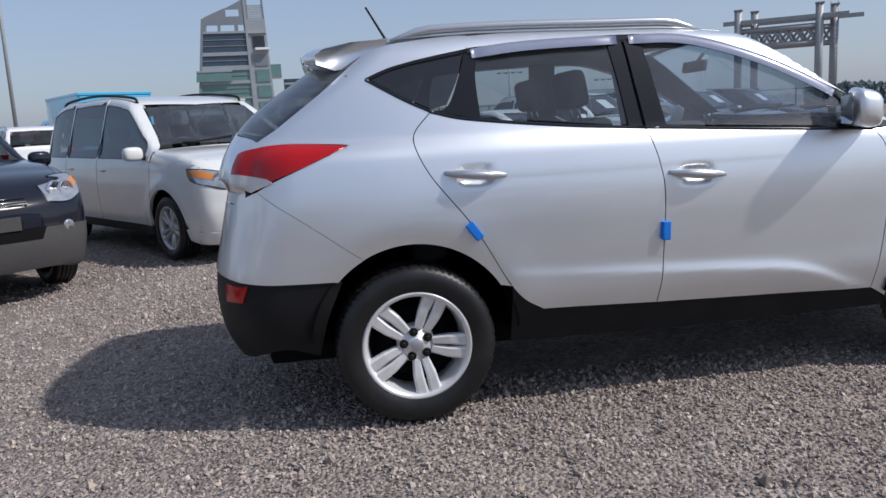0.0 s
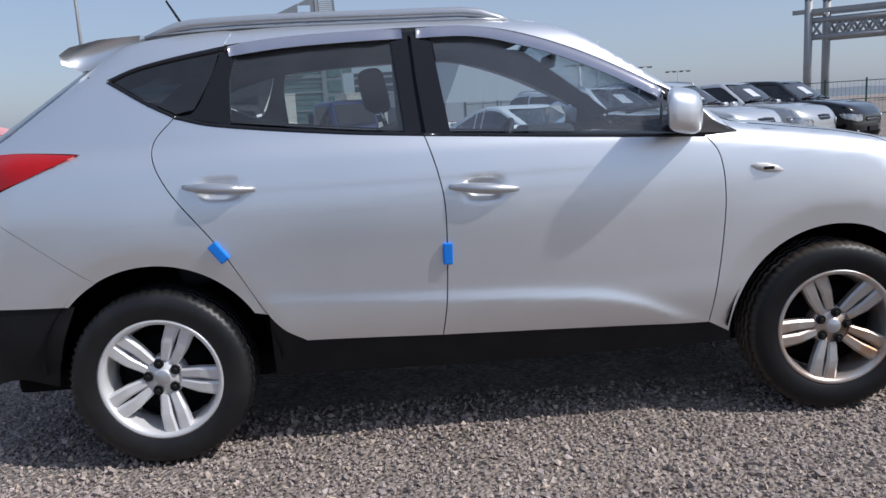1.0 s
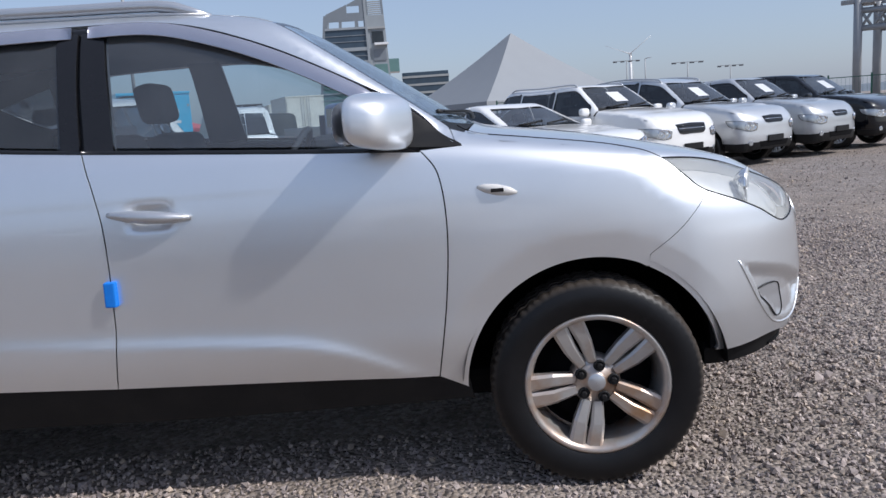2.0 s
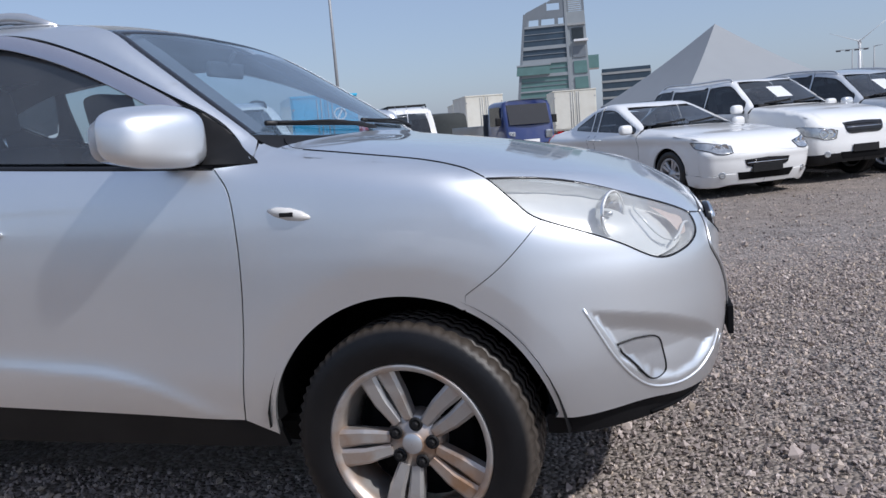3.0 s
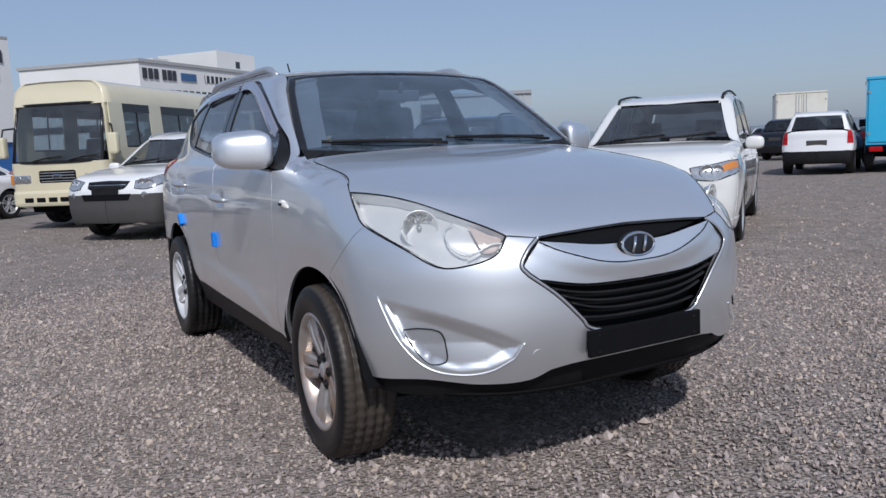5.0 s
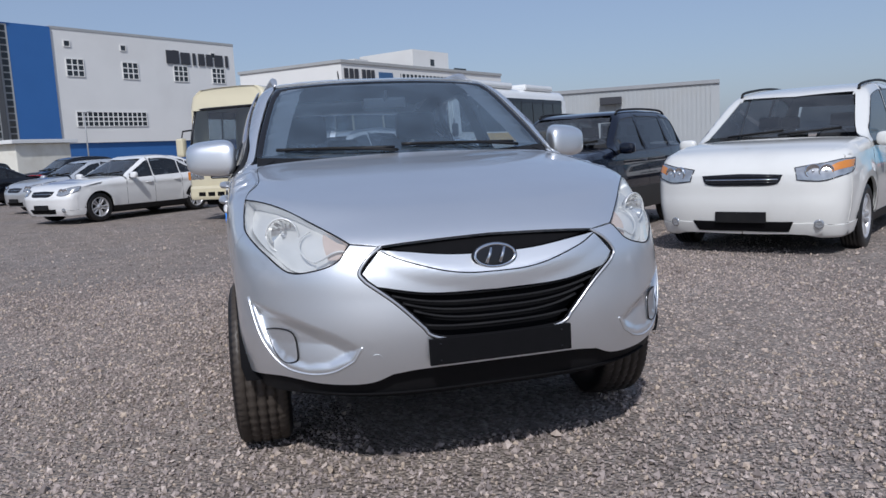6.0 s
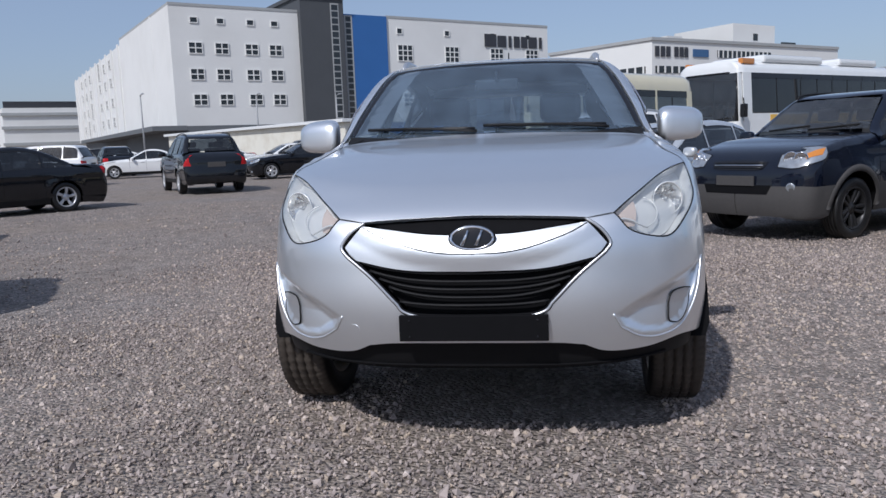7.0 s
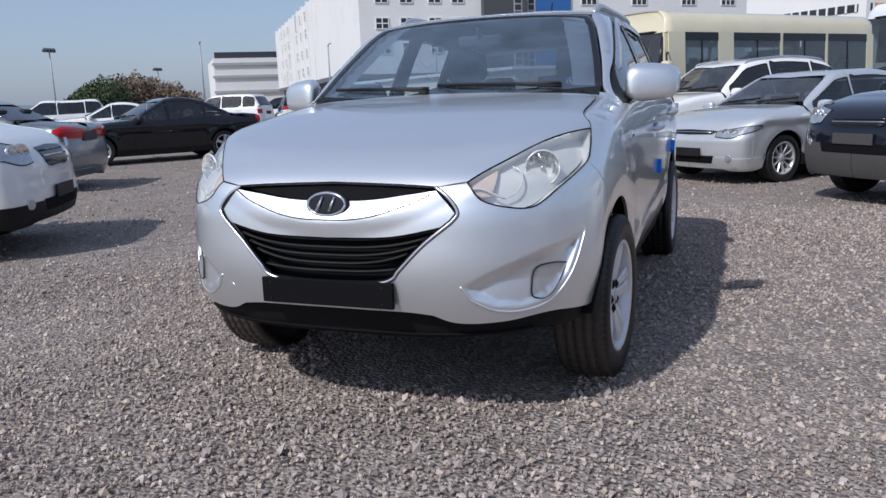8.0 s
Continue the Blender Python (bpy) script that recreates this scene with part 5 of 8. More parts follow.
class CarShape:
    """Outline of a passenger car by its main dimensions, origin on the ground between the axles, nose to +x."""

    def __init__(self, L=4.4, W=1.8, H=1.65, wb=2.64, front=0.88, nose=0.80, cowl=(0.95, 1.13), screen=(0.25, 1.56), back_top=(-1.6, 1.56), back_base=(-1.95, 1.15), belt=(1.08, 1.16), sill=0.32, R=0.34, pillars=(-1.0, -0.2), deck=None, tumble=0.36, box=0.0, arch=0.41, plan=0.7):
        self.L, self.w, self.H, self.wb = L, W / 2, H, wb
        self.xf, self.R, self.sill, self.arch = wb / 2 + front, R, sill, arch
        self.xr = self.xf - L
        self.pillars, self.belt, self.cowl, self.screen, self.back_top, self.back_base = pillars, belt, cowl, screen, back_top, back_base
        xf, xr, w = self.xf, self.xr, W / 2
        deck = deck or belt[1] + 0.04
        self.top = spl((xr - 0.05, deck - 0.06), (xr + 0.12, deck), (max(back_base[0] + 0.1, xr + 0.24), deck + 0.01), ((back_base[0] + cowl[0]) / 2, max(deck, cowl[1]) + 0.02), (cowl[0], cowl[1] + 0.02), ((cowl[0] + xf) / 2, (cowl[1] + nose) / 2 + 0.075), (xf - 0.14, nose + 0.05), (xf, nose - 0.07))
        self.roof = spl((back_base[0] - 0.2, back_top[1] - 0.25), (back_top[0], back_top[1]), ((back_top[0] + screen[0]) / 2 - 0.2, H - 0.005), ((back_top[0] + screen[0]) / 2 + 0.3, H - 0.005), (screen[0], screen[1] + 0.01), (screen[0] + 0.5, screen[1] - 0.16))
        side = spl((sill - 0.15, w - 0.09), (sill, w - 0.05), (sill + 0.2, w - 0.015), (0.72, w), (0.9, w - 0.012), (belt[0] + 0.02, w - 0.045), (belt[1] + 0.15, w - 0.12))
        nose_x = spl((0.15, xf - 0.12), (0.32, xf - 0.035), (0.5, xf), (0.62, xf - 0.005), (nose - 0.05, xf - 0.04), (nose + 0.12, xf - 0.16))
        tail_x = spl((0.2, xr + 0.1), (0.35, xr + 0.02), (0.55, xr), (0.8, xr + 0.035), (1.0, xr + 0.07), (max(deck, 1.12) + 0.1, max(back_base[0], xr + 0.08)))
        zc = belt[0]

        def f(x, y, z):
            a = np.abs(y)
            s = side(z)
            for cx in (wb / 2, -wb / 2):
                r = np.hypot(x - cx, z - R)
                s = s + 0.014 * np.exp(-np.maximum(r - arch - 0.05, 0) ** 2 / 0.006)
            s = s - 0.06 * np.clip((x - wb / 2) / front, 0, 1) ** 2 * (1 - box) - 0.04 * np.clip((-wb / 2 - x) / 0.8, 0, 1) ** 2 * (1 - box)
            k = (a / w) ** 2
            front_x = nose_x(z) - (0.05 * k + 0.25 * k * k) * plan
            rear_x = tail_x(z) + (0.06 * k + 0.12 * k * k) * plan
            low = smax(smax(a - s, x - front_x, 0.10), rear_x - x, 0.10)
            low = smax(low, z - self.top(x) + 0.03 * k * k, 0.07)
            low = smax(low, sill - 0.1 - z, 0.04)
            g = w - 0.055 - tumble * (z - zc) - 0.12 * np.clip(z - zc - 0.3, 0, 1) ** 2 - 0.06 * np.clip((back_top[0] + 0.5 - x) / 0.9, 0, 1.3) ** 2 * (1 - box)
            sc = cowl[0] + (screen[0] - cowl[0]) * (z - cowl[1]) / (screen[1] - cowl[1]) - 0.14 * k
            rr = back_base[0] + (back_top[0] - back_base[0]) * (z - back_base[1]) / (back_top[1] - back_base[1]) + 0.08 * k
            house = smax(a - g, z - self.roof(x) + 0.05 * k * k, 0.09)
            house = smax(smax(house, (x - sc) * 0.55, 0.04), np.maximum(rr, rear_x) - x, 0.05)
            house = smax(house, min(belt) - 0.08 - z, 0.02)
            return -smax(-low, -house, 0.03)

        self.shell = Shell(f)

    def belt_z(self, x):
        t = (self.cowl[0] - x) / (self.cowl[0] - self.back_base[0])
        return self.belt[0] + (self.belt[1] - self.belt[0]) * t

    def window_top(self, x):
        sc = self.cowl[1] + (self.screen[1] - self.cowl[1]) * (self.cowl[0] - x) / (self.cowl[0] - self.screen[0]) - 0.10
        rr = self.back_base[1] + (self.back_top[1] - self.back_base[1]) * (x - self.back_base[0]) / max(self.back_top[0] - self.back_base[0], 0.05) - 0.13
        return min(float(self.roof(x)) - 0.10, sc, rr)


def vehicle(name, m, label, S, body_mat, glass=None, group="", clad=None, clad_z=0.45, step=0.07, grille=(0.42, 0.62, 0.75), grille_mat=None, head=(0.55, 0.64, 0.80), head_back=0.32, tail=(0.62, 0.85, 1.05), tail_mat=None, rim=None, spokes=5, twin=0.2, rails=False, plate_front=True, amber=False, fogs=True, mirror_mat=None, lower_mat=None, spare=None, sticker=False, visors=False, handle_mat=None, spoke_w=0.05, roof_mat=None, wheel_width=0.215):
    """A parked car: painted skins, glass, lamps, grille, mirrors, wheels."""
    sh, w = S.shell, S.w
    root = thing(name, Matrix.Translation((0, 0, ground_z(*m.translation.xy))) @ m, label, "car", group)
    glass = glass or DARK_GLASS
    clad = clad or BLACK_PLASTIC
    af, ar = (S.wb / 2, S.R), (-S.wb / 2, S.R)
    zs = clad_z
    cut_f = math.degrees(math.asin(min(0.95, max(0, (zs - S.R) / S.arch))))
    n = 10

    def middle(kind, za, zb):
        return " | " + ", ".join("%s 0 %.3f" % (kind, za + (zb - za) * q / 7) for q in range(1, 7))

    def add(nm, spec, way, mat, parent=root, inset=0.0, st=step, both=False, joinup=False, flange=0.012, lab=""):
        g = panel(sh, sh.line(spec, 4), way, st, inset, 0.0, flange)
        if joinup:
            g = joined(g, mirrored(g))
        o = link_mesh(nm, g[0], g[1], mat, parent, lab, g[2])
        if both:
            g = mirrored(g)
            return [o, link_mesh(nm, g[0], g[1], mat, parent, lab, g[2])]
        return [o]

    # painted skins
    bx = S.back_base[0]
    side_top = ["s %.3f %.3f" % (x, S.belt_z(x)) for x in np.linspace(bx + 0.12, S.cowl[0] - 0.1, 6)]
    hood_edge = ["t %.3f %.3f" % (x, -w * (0.88 - 0.10 * t)) for t, x in ((0, S.cowl[0]), (0.5, (S.cowl[0] + S.xf) / 2), (1, S.xf - 0.32))]
    spec = "s %.3f %.3f, s %.3f %.3f | " % (S.xr + 0.16, zs, S.xr + 0.2, S.belt[1] - 0.1) + ", ".join(side_top) + " | " + ", ".join(hood_edge) + " | s %.3f %.3f | " % (S.xf - 0.3, zs) + arc(af, S.arch, cut_f, 180 - cut_f, n) + " | " + arc(ar, S.arch, cut_f, 180 - cut_f, n)
    skins = [panel(sh, sh.line(spec, 4), SIDE, step, 0.0, 0.0, 0.03)]
    roof_pts = np.linspace(S.back_top[0], S.screen[0], 6)
    edges = [bx + 0.22, *S.pillars, S.cowl[0] - 0.24]
    openings = []
    for x0, x1 in zip(edges, edges[1:]):
        xs = [x for x in np.linspace(x0 + 0.03, x1 - 0.03, 9) if S.window_top(x) > S.belt_z(x) + 0.05]
        if len(xs) >= 3:
            openings.append(", ".join("s %.3f %.3f" % (x, S.belt_z(x) + 0.015) for x in xs) + " | " + ", ".join("s %.3f %.3f" % (x, S.window_top(x)) for x in xs[::-1]))
    holes = [sh.line(q, 4) for q in openings]
    xb = S.pillars[-1]
    top_f = [x for x in roof_pts[::-1] if x > xb + 0.05] + [xb]
    top_r = [xb] + [x for x in roof_pts[::-1] if x < xb - 0.05]
    fore = ", ".join("s %.3f %.3f" % (x, S.belt_z(x) - 0.02) for x in np.linspace(xb, S.cowl[0] - 0.16, 4)) + " | f %.3f %.3f, f %.3f %.3f | " % (-w * 0.80, S.cowl[1] + 0.05, -w * 0.64, S.screen[1] - 0.02) + ", ".join("t %.3f %.3f" % (x, -w * 0.62) for x in top_f)
    aft = ", ".join("s %.3f %.3f" % (x, S.belt_z(x) - 0.02) for x in np.linspace(bx + 0.10, xb, 4)) + " | " + ", ".join("t %.3f %.3f" % (x, -w * 0.62) for x in top_r) + " | r %.3f %.3f" % (-w * 0.72, S.back_base[1] + 0.03)
    skins.append(panel(sh, sh.line(fore, 4), (-0.5, 0.8, -0.33), step * 0.8, 0.0, 0.0, 0.012, holes=holes[-1:]))
    skins.append(panel(sh, sh.line(aft, 4), (0.36, 0.88, -0.3), step * 0.8, 0.0, 0.0, 0.012, holes=holes[:-1]))
    skins = [q for g in skins for q in (g, mirrored(g))]
    hood = "t %.3f 0, t %.3f %.3f | " % (S.cowl[0] + 0.03, S.cowl[0] - 0.03, -w * 0.8) + ", ".join(hood_edge) + " | f %.3f %.3f, f 0 %.3f" % (-w * 0.6, float(S.top(S.xf)) - 0.02, float(S.top(S.xf)) + 0.0)
    roof = "t %.3f 0, t %.3f %.3f | " % (S.screen[0] + 0.02, S.screen[0] - 0.06, -w * 0.64) + ", ".join("t %.3f %.3f" % (x, -w * 0.64) for x in roof_pts[::-1]) + " | t %.3f 0" % (S.back_top[0] - 0.04)
    zn = float(S.top(S.xf - 0.1))
    face = "f 0 %.3f, f %.3f %.3f | s %.3f %.3f | s %.3f %.3f | f %.3f %.3f, f 0 %.3f" % (zn, -w * 0.6, zn - 0.01, S.xf - 0.42, zn - 0.02, S.xf - 0.32, zs, -w * 0.7, zs, zs) + middle("f", zs, zn)
    rear = "r 0 %.3f, r %.3f %.3f | s %.3f %.3f | s %.3f %.3f | r %.3f %.3f, r 0 %.3f" % (S.back_base[1] + 0.02, -w * 0.7, S.back_base[1], S.xr + 0.28, S.belt[1] - 0.12, S.xr + 0.2, zs, -w * 0.7, zs, zs) + middle("r", zs, S.back_base[1] + 0.02)
    under = "t %.3f 0, t %.3f %.3f | t %.3f %.3f, t %.3f %.3f, t %.3f 0" % (S.cowl[0] - 0.05, S.cowl[0] - 0.1, -w * 0.95, S.xf - 0.23, -w * 0.88, S.xf - 0.10, -w * 0.6, S.xf - 0.03)
    for sp, way, st in ((under, TOP, step), (hood, TOP, step), (roof, TOP, step * 1.3), (face, (-0.8, 0.6, 0), step), (rear, (0.8, 0.6, 0), step)):
        g = panel(sh, sh.line(sp, 4), way, st, 0.006 if sp is under else 0.003, 0.0, 0.0)
        skins += [g, mirrored(g)]
    v, f, nn = joined(*skins)
    link_mesh("body", v, f, body_mat, root, "", nn)
    # lower cladding and floor
    low = "s %.3f %.3f | s %.3f %.3f | " % (S.xr + 0.2, S.sill - 0.02, S.xr + 0.16, zs) + ", ".join(reversed(arc(ar, S.arch, cut_f, 180 - cut_f, n).split(", "))) + " | " + ", ".join(reversed(arc(af, S.arch, cut_f, 180 - cut_f, n).split(", "))) + " | s %.3f %.3f | s %.3f %.3f | " % (S.xf - 0.3, zs, S.xf - 0.34, S.sill - 0.03) + arc(af, S.arch, -8, 4, 2) + " | " + "s %.3f %.3f" % (af[0] - S.arch, S.R - 0.04) + " | s %.3f %.3f, s %.3f %.3f" % (af[0] - S.arch - 0.02, S.sill - 0.06, ar[0] + S.arch + 0.02, S.sill - 0.06) + " | s %.3f %.3f" % (ar[0] - S.arch, S.sill - 0.03)
    mid = "s %.3f %.3f | s %.3f %.3f | s %.3f %.3f | s %.3f %.3f" % (ar[0] + S.arch - 0.03, zs, af[0] - S.arch + 0.03, zs, af[0] - S.arch + 0.02, S.sill - 0.06, ar[0] + S.arch - 0.02, S.sill - 0.06)
    add("sill", mid, SIDE, clad, inset=-0.004, both=True)
    fb = "f 0 %.3f, f %.3f %.3f | s %.3f %.3f | s %.3f %.3f | f %.3f %.3f, f 0 %.3f" % (zs + 0.01, -w * 0.7, zs + 0.01, S.wb / 2 + S.arch * 0.92, zs + 0.01, S.wb / 2 + S.arch * 0.97, S.sill - 0.06, -w * 0.6, S.sill - 0.07, S.sill - 0.07) + middle("f", S.sill - 0.07, zs + 0.01)
    add("front_valance", fb, (-0.75, 0.66, 0), lower_mat or clad, inset=-0.006, joinup=True)
    rb = "r 0 %.3f, r %.3f %.3f | s %.3f %.3f | s %.3f %.3f | r %.3f %.3f, r 0 %.3f" % (zs + 0.01, -w * 0.7, zs + 0.01, -S.wb / 2 - S.arch * 0.92, zs + 0.01, -S.wb / 2 - S.arch * 0.97, S.sill - 0.04, -w * 0.6, S.sill - 0.05, S.sill - 0.05) + middle("r", S.sill - 0.05, zs + 0.01)
    add("rear_valance", rb, (0.75, 0.66, 0), lower_mat or clad, inset=-0.006, joinup=True)
    part("floor_pan", box_bm(S.xr + 0.25, S.xf - 0.25, -w + 0.14, w - 0.14, S.sill - 0.08, S.sill + 0.1, 0.03), DARK, root)
    if clad is CLADDING:
        for c in (af, ar):
            pts = sh.line(arc(c, S.arch + 0.028, 2, 178, 14), 2)
            g = ribbon(sh, pts, 0.075, 0.004, 0.012)
            link_mesh("arch_moulding", *g, clad, root)
            link_mesh("arch_moulding", *mirror_mesh(g), clad, root)
    for cx in (S.wb / 2, -S.wb / 2):
        for sy in (-1, 1):
            vs, k = [], 14
            for i in range(k + 1):
                a = radians(2 + 176 * i / k)
                for yy in (w - 0.02, w - 0.45):
                    vs.append((cx + (S.arch + 0.012) * math.cos(a), sy * yy, S.R + (S.arch + 0.012) * math.sin(a)))
            link_mesh("wheel_liner", vs, [(2 * i, 2 * i + 1, 2 * i + 3, 2 * i + 2) for i in range(k)] + [tuple(2 * i + 1 for i in range(k + 1))], DARK, root)
    # glass
    add("windscreen", "f 0 %.3f, f %.3f %.3f | f %.3f %.3f | f 0 %.3f" % (S.cowl[1] + 0.045, -w * 0.78, S.cowl[1] + 0.06, -w * 0.63, S.screen[1] - 0.045, S.screen[1] - 0.03), FRONT, glass if glass is not DARK_GLASS else CLEAR_GLASS, inset=-0.003, joinup=True, flange=0.006)
    add("rear_window", "r 0 %.3f, r %.3f %.3f | r %.3f %.3f | r 0 %.3f" % (S.back_base[1] + 0.05, -w * 0.70, S.back_base[1] + 0.06, -w * 0.58, S.back_top[1] - 0.07, S.back_top[1] - 0.05), REAR, DARK_GLASS, inset=-0.003, joinup=True, flange=0.006)
    for spec in openings:
        add("side_window", spec, SIDE, glass, inset=0.004, both=True, flange=0.006)
        seal_line = sh.line(spec, 4)
        g = ribbon(sh, seal_line + [seal_line[0]], 0.022, 0.0, 0.002)
        link_mesh("window_seal", *g, GLOSS_BLACK, root)
        link_mesh("window_seal", *mirror_mesh(g), GLOSS_BLACK, root)
    # cabin: floor, lining, dashboard, seats
    zb = S.belt[0] - 0.12
    xd, x2 = S.screen[0] + 0.12, S.back_top[0] + 0.25
    part("cabin_floor", box_bm(S.back_base[0] + 0.15, S.cowl[0] - 0.15, -w + 0.12, w - 0.12, zb - 0.05, zb, 0.01), CABIN, root)
    part("dashboard", box_bm(xd, S.cowl[0] - 0.05, -w + 0.16, w - 0.16, zb, S.cowl[1] - 0.01, 0.04), CABIN, root)
    for q in range(2):
        for sy in (-1, 1):
            xq = (S.screen[0] - 0.42, min(S.screen[0] - 1.3, -0.85))[q]
            zq = min(S.belt[1] + 0.16, S.H - 0.36)
            seat = part("seat", box_bm(-0.07, 0.07, -0.24, 0.24, zb - zq, 0, 0.04, 2, Matrix.Translation((xq, sy * w * 0.42, zq)) @ Matrix.Rotation(radians(-12), 4, "Y")), FABRIC, root)
            part("headrest", box_bm(-0.05, 0.05, -0.13, 0.13, 0.03, 0.19, 0.035, 2, Matrix.Translation((xq, sy * w * 0.42, zq)) @ Matrix.Rotation(radians(-12), 4, "Y")), FABRIC, seat)
    hub = Vector((xd - 0.14, w * 0.42, S.cowl[1] - 0.03))
    link_mesh("steering_wheel", *sweep([hub + Matrix.Rotation(radians(-62), 3, "Y") @ Vector((0.18 * math.cos(k), 0.18 * math.sin(k), 0)) for k in [2 * math.pi * i / 18 for i in range(19)]], 0.016, 6), CABIN, root)
    # trim line, seams and handles on the doors
    for x in S.pillars[-2:] + (S.cowl[0] - 0.12,):
        g = ribbon(sh, sh.line("s %.3f %.3f, s %.3f %.3f, s %.3f %.3f" % (x, S.belt_z(x), x + 0.02, 0.75, x, S.sill + 0.05), 6), 0.009, 0.0006, 0.0004)
        link_mesh("door_gap", *g, DARK, root)
        link_mesh("door_gap", *mirror_mesh(g), DARK, root)
    for x in S.pillars[-2:]:
        p = [np.array(sh.pt("s", x + 0.08 + 0.2 * q, S.belt_z(x) - 0.13)) - (0, 0.018 * (1 if 0 < q < 1 else 0), 0) for q in (0, 0.3, 0.7, 1)]
        g = sweep(p, 0.012, 6)
        link_mesh("door_handle", *g, handle_mat or body_mat, root)
        link_mesh("door_handle", *mirror_mesh(g), handle_mat or body_mat, root)
    # lamps
    h0, z0, z1 = head
    spec = "f %.3f %.3f | f %.3f %.3f, s %.3f %.3f, s %.3f %.3f | s %.3f %.3f, f %.3f %.3f, f %.3f %.3f, f %.3f %.3f" % (-w * h0, z1 - 0.045, -w * 0.76, z1 - 0.005, S.xf - head_back, z1 + 0.025, S.xf - head_back - 0.1, z1 + 0.03, S.xf - head_back - 0.02, z0 + 0.09, -w * 0.84, z0 + 0.02, -w * 0.72, z0 - 0.005, -w * (h0 + 0.03), z0 + 0.01)
    lamps = add("headlight", spec, (-0.8, 0.6, 0), HEAD_LENS, inset=-0.004, both=True, st=0.03)
    for i, lamp in enumerate(lamps):
        edge = sh.line(spec, 4)
        g = ribbon(sh, edge + [edge[0]], 0.012, 0.004, 0.002)
        link_mesh("seal", *(mirror_mesh(g) if i else g), GLOSS_BLACK, lamp)
        for y, rr in ((0.665, 0.43), (0.775, 0.40)):
            r = (z1 - z0) * rr
            c = np.array(sh.pt("f", -w * y, (z0 + z1) / 2 + 0.005)) + (0.004, 0, 0)
            c[1] *= -1 if i else 1
            mm = Matrix.Translation(c) @ Matrix.Rotation(radians(90 + (24 if i else -24)), 4, "Z")
            v, f2 = lathe([(r, 0.02), (r, -0.006), (r * 0.9, -0.008), (r * 0.72, 0.004), (r * 0.4, 0.012), (0.001, 0.014)], "y", 18)
            link_mesh("lamp_bowl", [mm @ Vector(q) for q in v], f2, CHROME, lamp)
            v, f2 = lathe([(r * 0.2, 0.01), (r * 0.18, -0.004), (r * 0.1, -0.008), (0.001, -0.009)], "y", 12)
            link_mesh("lamp_lens", [mm @ Vector(q) for q in v], f2, SATIN, lamp)
    if amber:
        for i, lamp in enumerate(lamps):
            g = panel(sh, sh.line("f %.3f %.3f | s %.3f %.3f | s %.3f %.3f | f %.3f %.3f" % (-w * 0.80, z1 - 0.035, S.xf - head_back - 0.08, z1 + 0.02, S.xf - head_back, z1 - 0.05, -w * 0.82, z1 - 0.09), 4), (-0.7, 0.7, 0), 0.04, -0.009, 0, 0.01)
            g = mirrored(g) if i else g
            link_mesh("indicator", g[0], g[1], ORANGE_LENS, lamp, "", g[2])
    t0, z0, z1 = tail
    spec = "r %.3f %.3f | s %.3f %.3f | s %.3f %.3f | r %.3f %.3f" % (-w * t0, z1, S.xr + 0.24, z1 + 0.02, S.xr + 0.2, z0, -w * t0, z0)
    add("tail_light", spec, (0.75, 0.66, 0), tail_mat or RED_LENS, inset=-0.006, both=True, st=0.05)
    g0, z0, z1 = grille
    gr = add("grille", "f 0 %.3f, f %.3f %.3f | f %.3f %.3f, f 0 %.3f" % (z1, -w * g0, z1 - 0.015, -w * g0 * 0.82, z0 + 0.01, z0), FRONT, grille_mat or GLOSS_BLACK, inset=-0.005, joinup=True, st=0.05)[0]
    for q in (0.25, 0.5, 0.75):
        zz = z0 + (z1 - z0) * q
        pts = [np.array(sh.pt("f", w * g0 * 0.9 * k, zz)) + (0.009, 0, 0) for k in (-1, -0.5, 0, 0.5, 1)]
        link_mesh("grille_bar", *sweep(pts, 0.008, 6), CHROME if q == 0.5 else GLOSS_BLACK, gr)
    add("intake", "f 0 %.3f | f %.3f %.3f | f %.3f %.3f | f 0 %.3f" % (zs + 0.02, -w * 0.5, zs + 0.02, -w * 0.45, zs - 0.08, zs - 0.08), FRONT, DARK, inset=-0.010, joinup=True, st=0.08)
    if fogs:
        for sy in (-1, 1):
            p = sh.pt("f", sy * w * 0.72, zs + 0.0)
            mm = Matrix.Translation(p) @ Matrix.Rotation(radians(-90 - sy * -22), 4, "Z")
            v, f2 = lathe([(0.05, -0.01), (0.046, 0.008), (0.03, 0.006), (0.001, 0.006)], "y", 14)
            link_mesh("fog_lamp", [mm @ Vector(q) for q in v], f2, HEAD_LENS, root)
    if plate_front:
        p = sh.pt("f", 0.0, zs + 0.06)
        part("number_plate", box_bm(p[0] + 0.008, p[0] + 0.024, -0.25, 0.25, zs + 0.01, zs + 0.12, 0.004), BLACK_PLASTIC if body_mat is not NAVY_PAINT else CLADDING, root)
    p = sh.pt("r", 0.0, (tail[1] + tail[2]) / 2 - 0.05)
    part("number_plate", box_bm(p[0] - 0.02, p[0] - 0.004, -0.25, 0.25, tail[1] - 0.04, tail[1] + 0.10, 0.004), CLADDING, root)
    # mirrors, wipers, rails
    xm = S.cowl[0] - 0.25
    zm = S.belt_z(xm) + 0.075
    ym = abs(sh.pt("s", xm, S.belt_z(xm) - 0.02)[1])
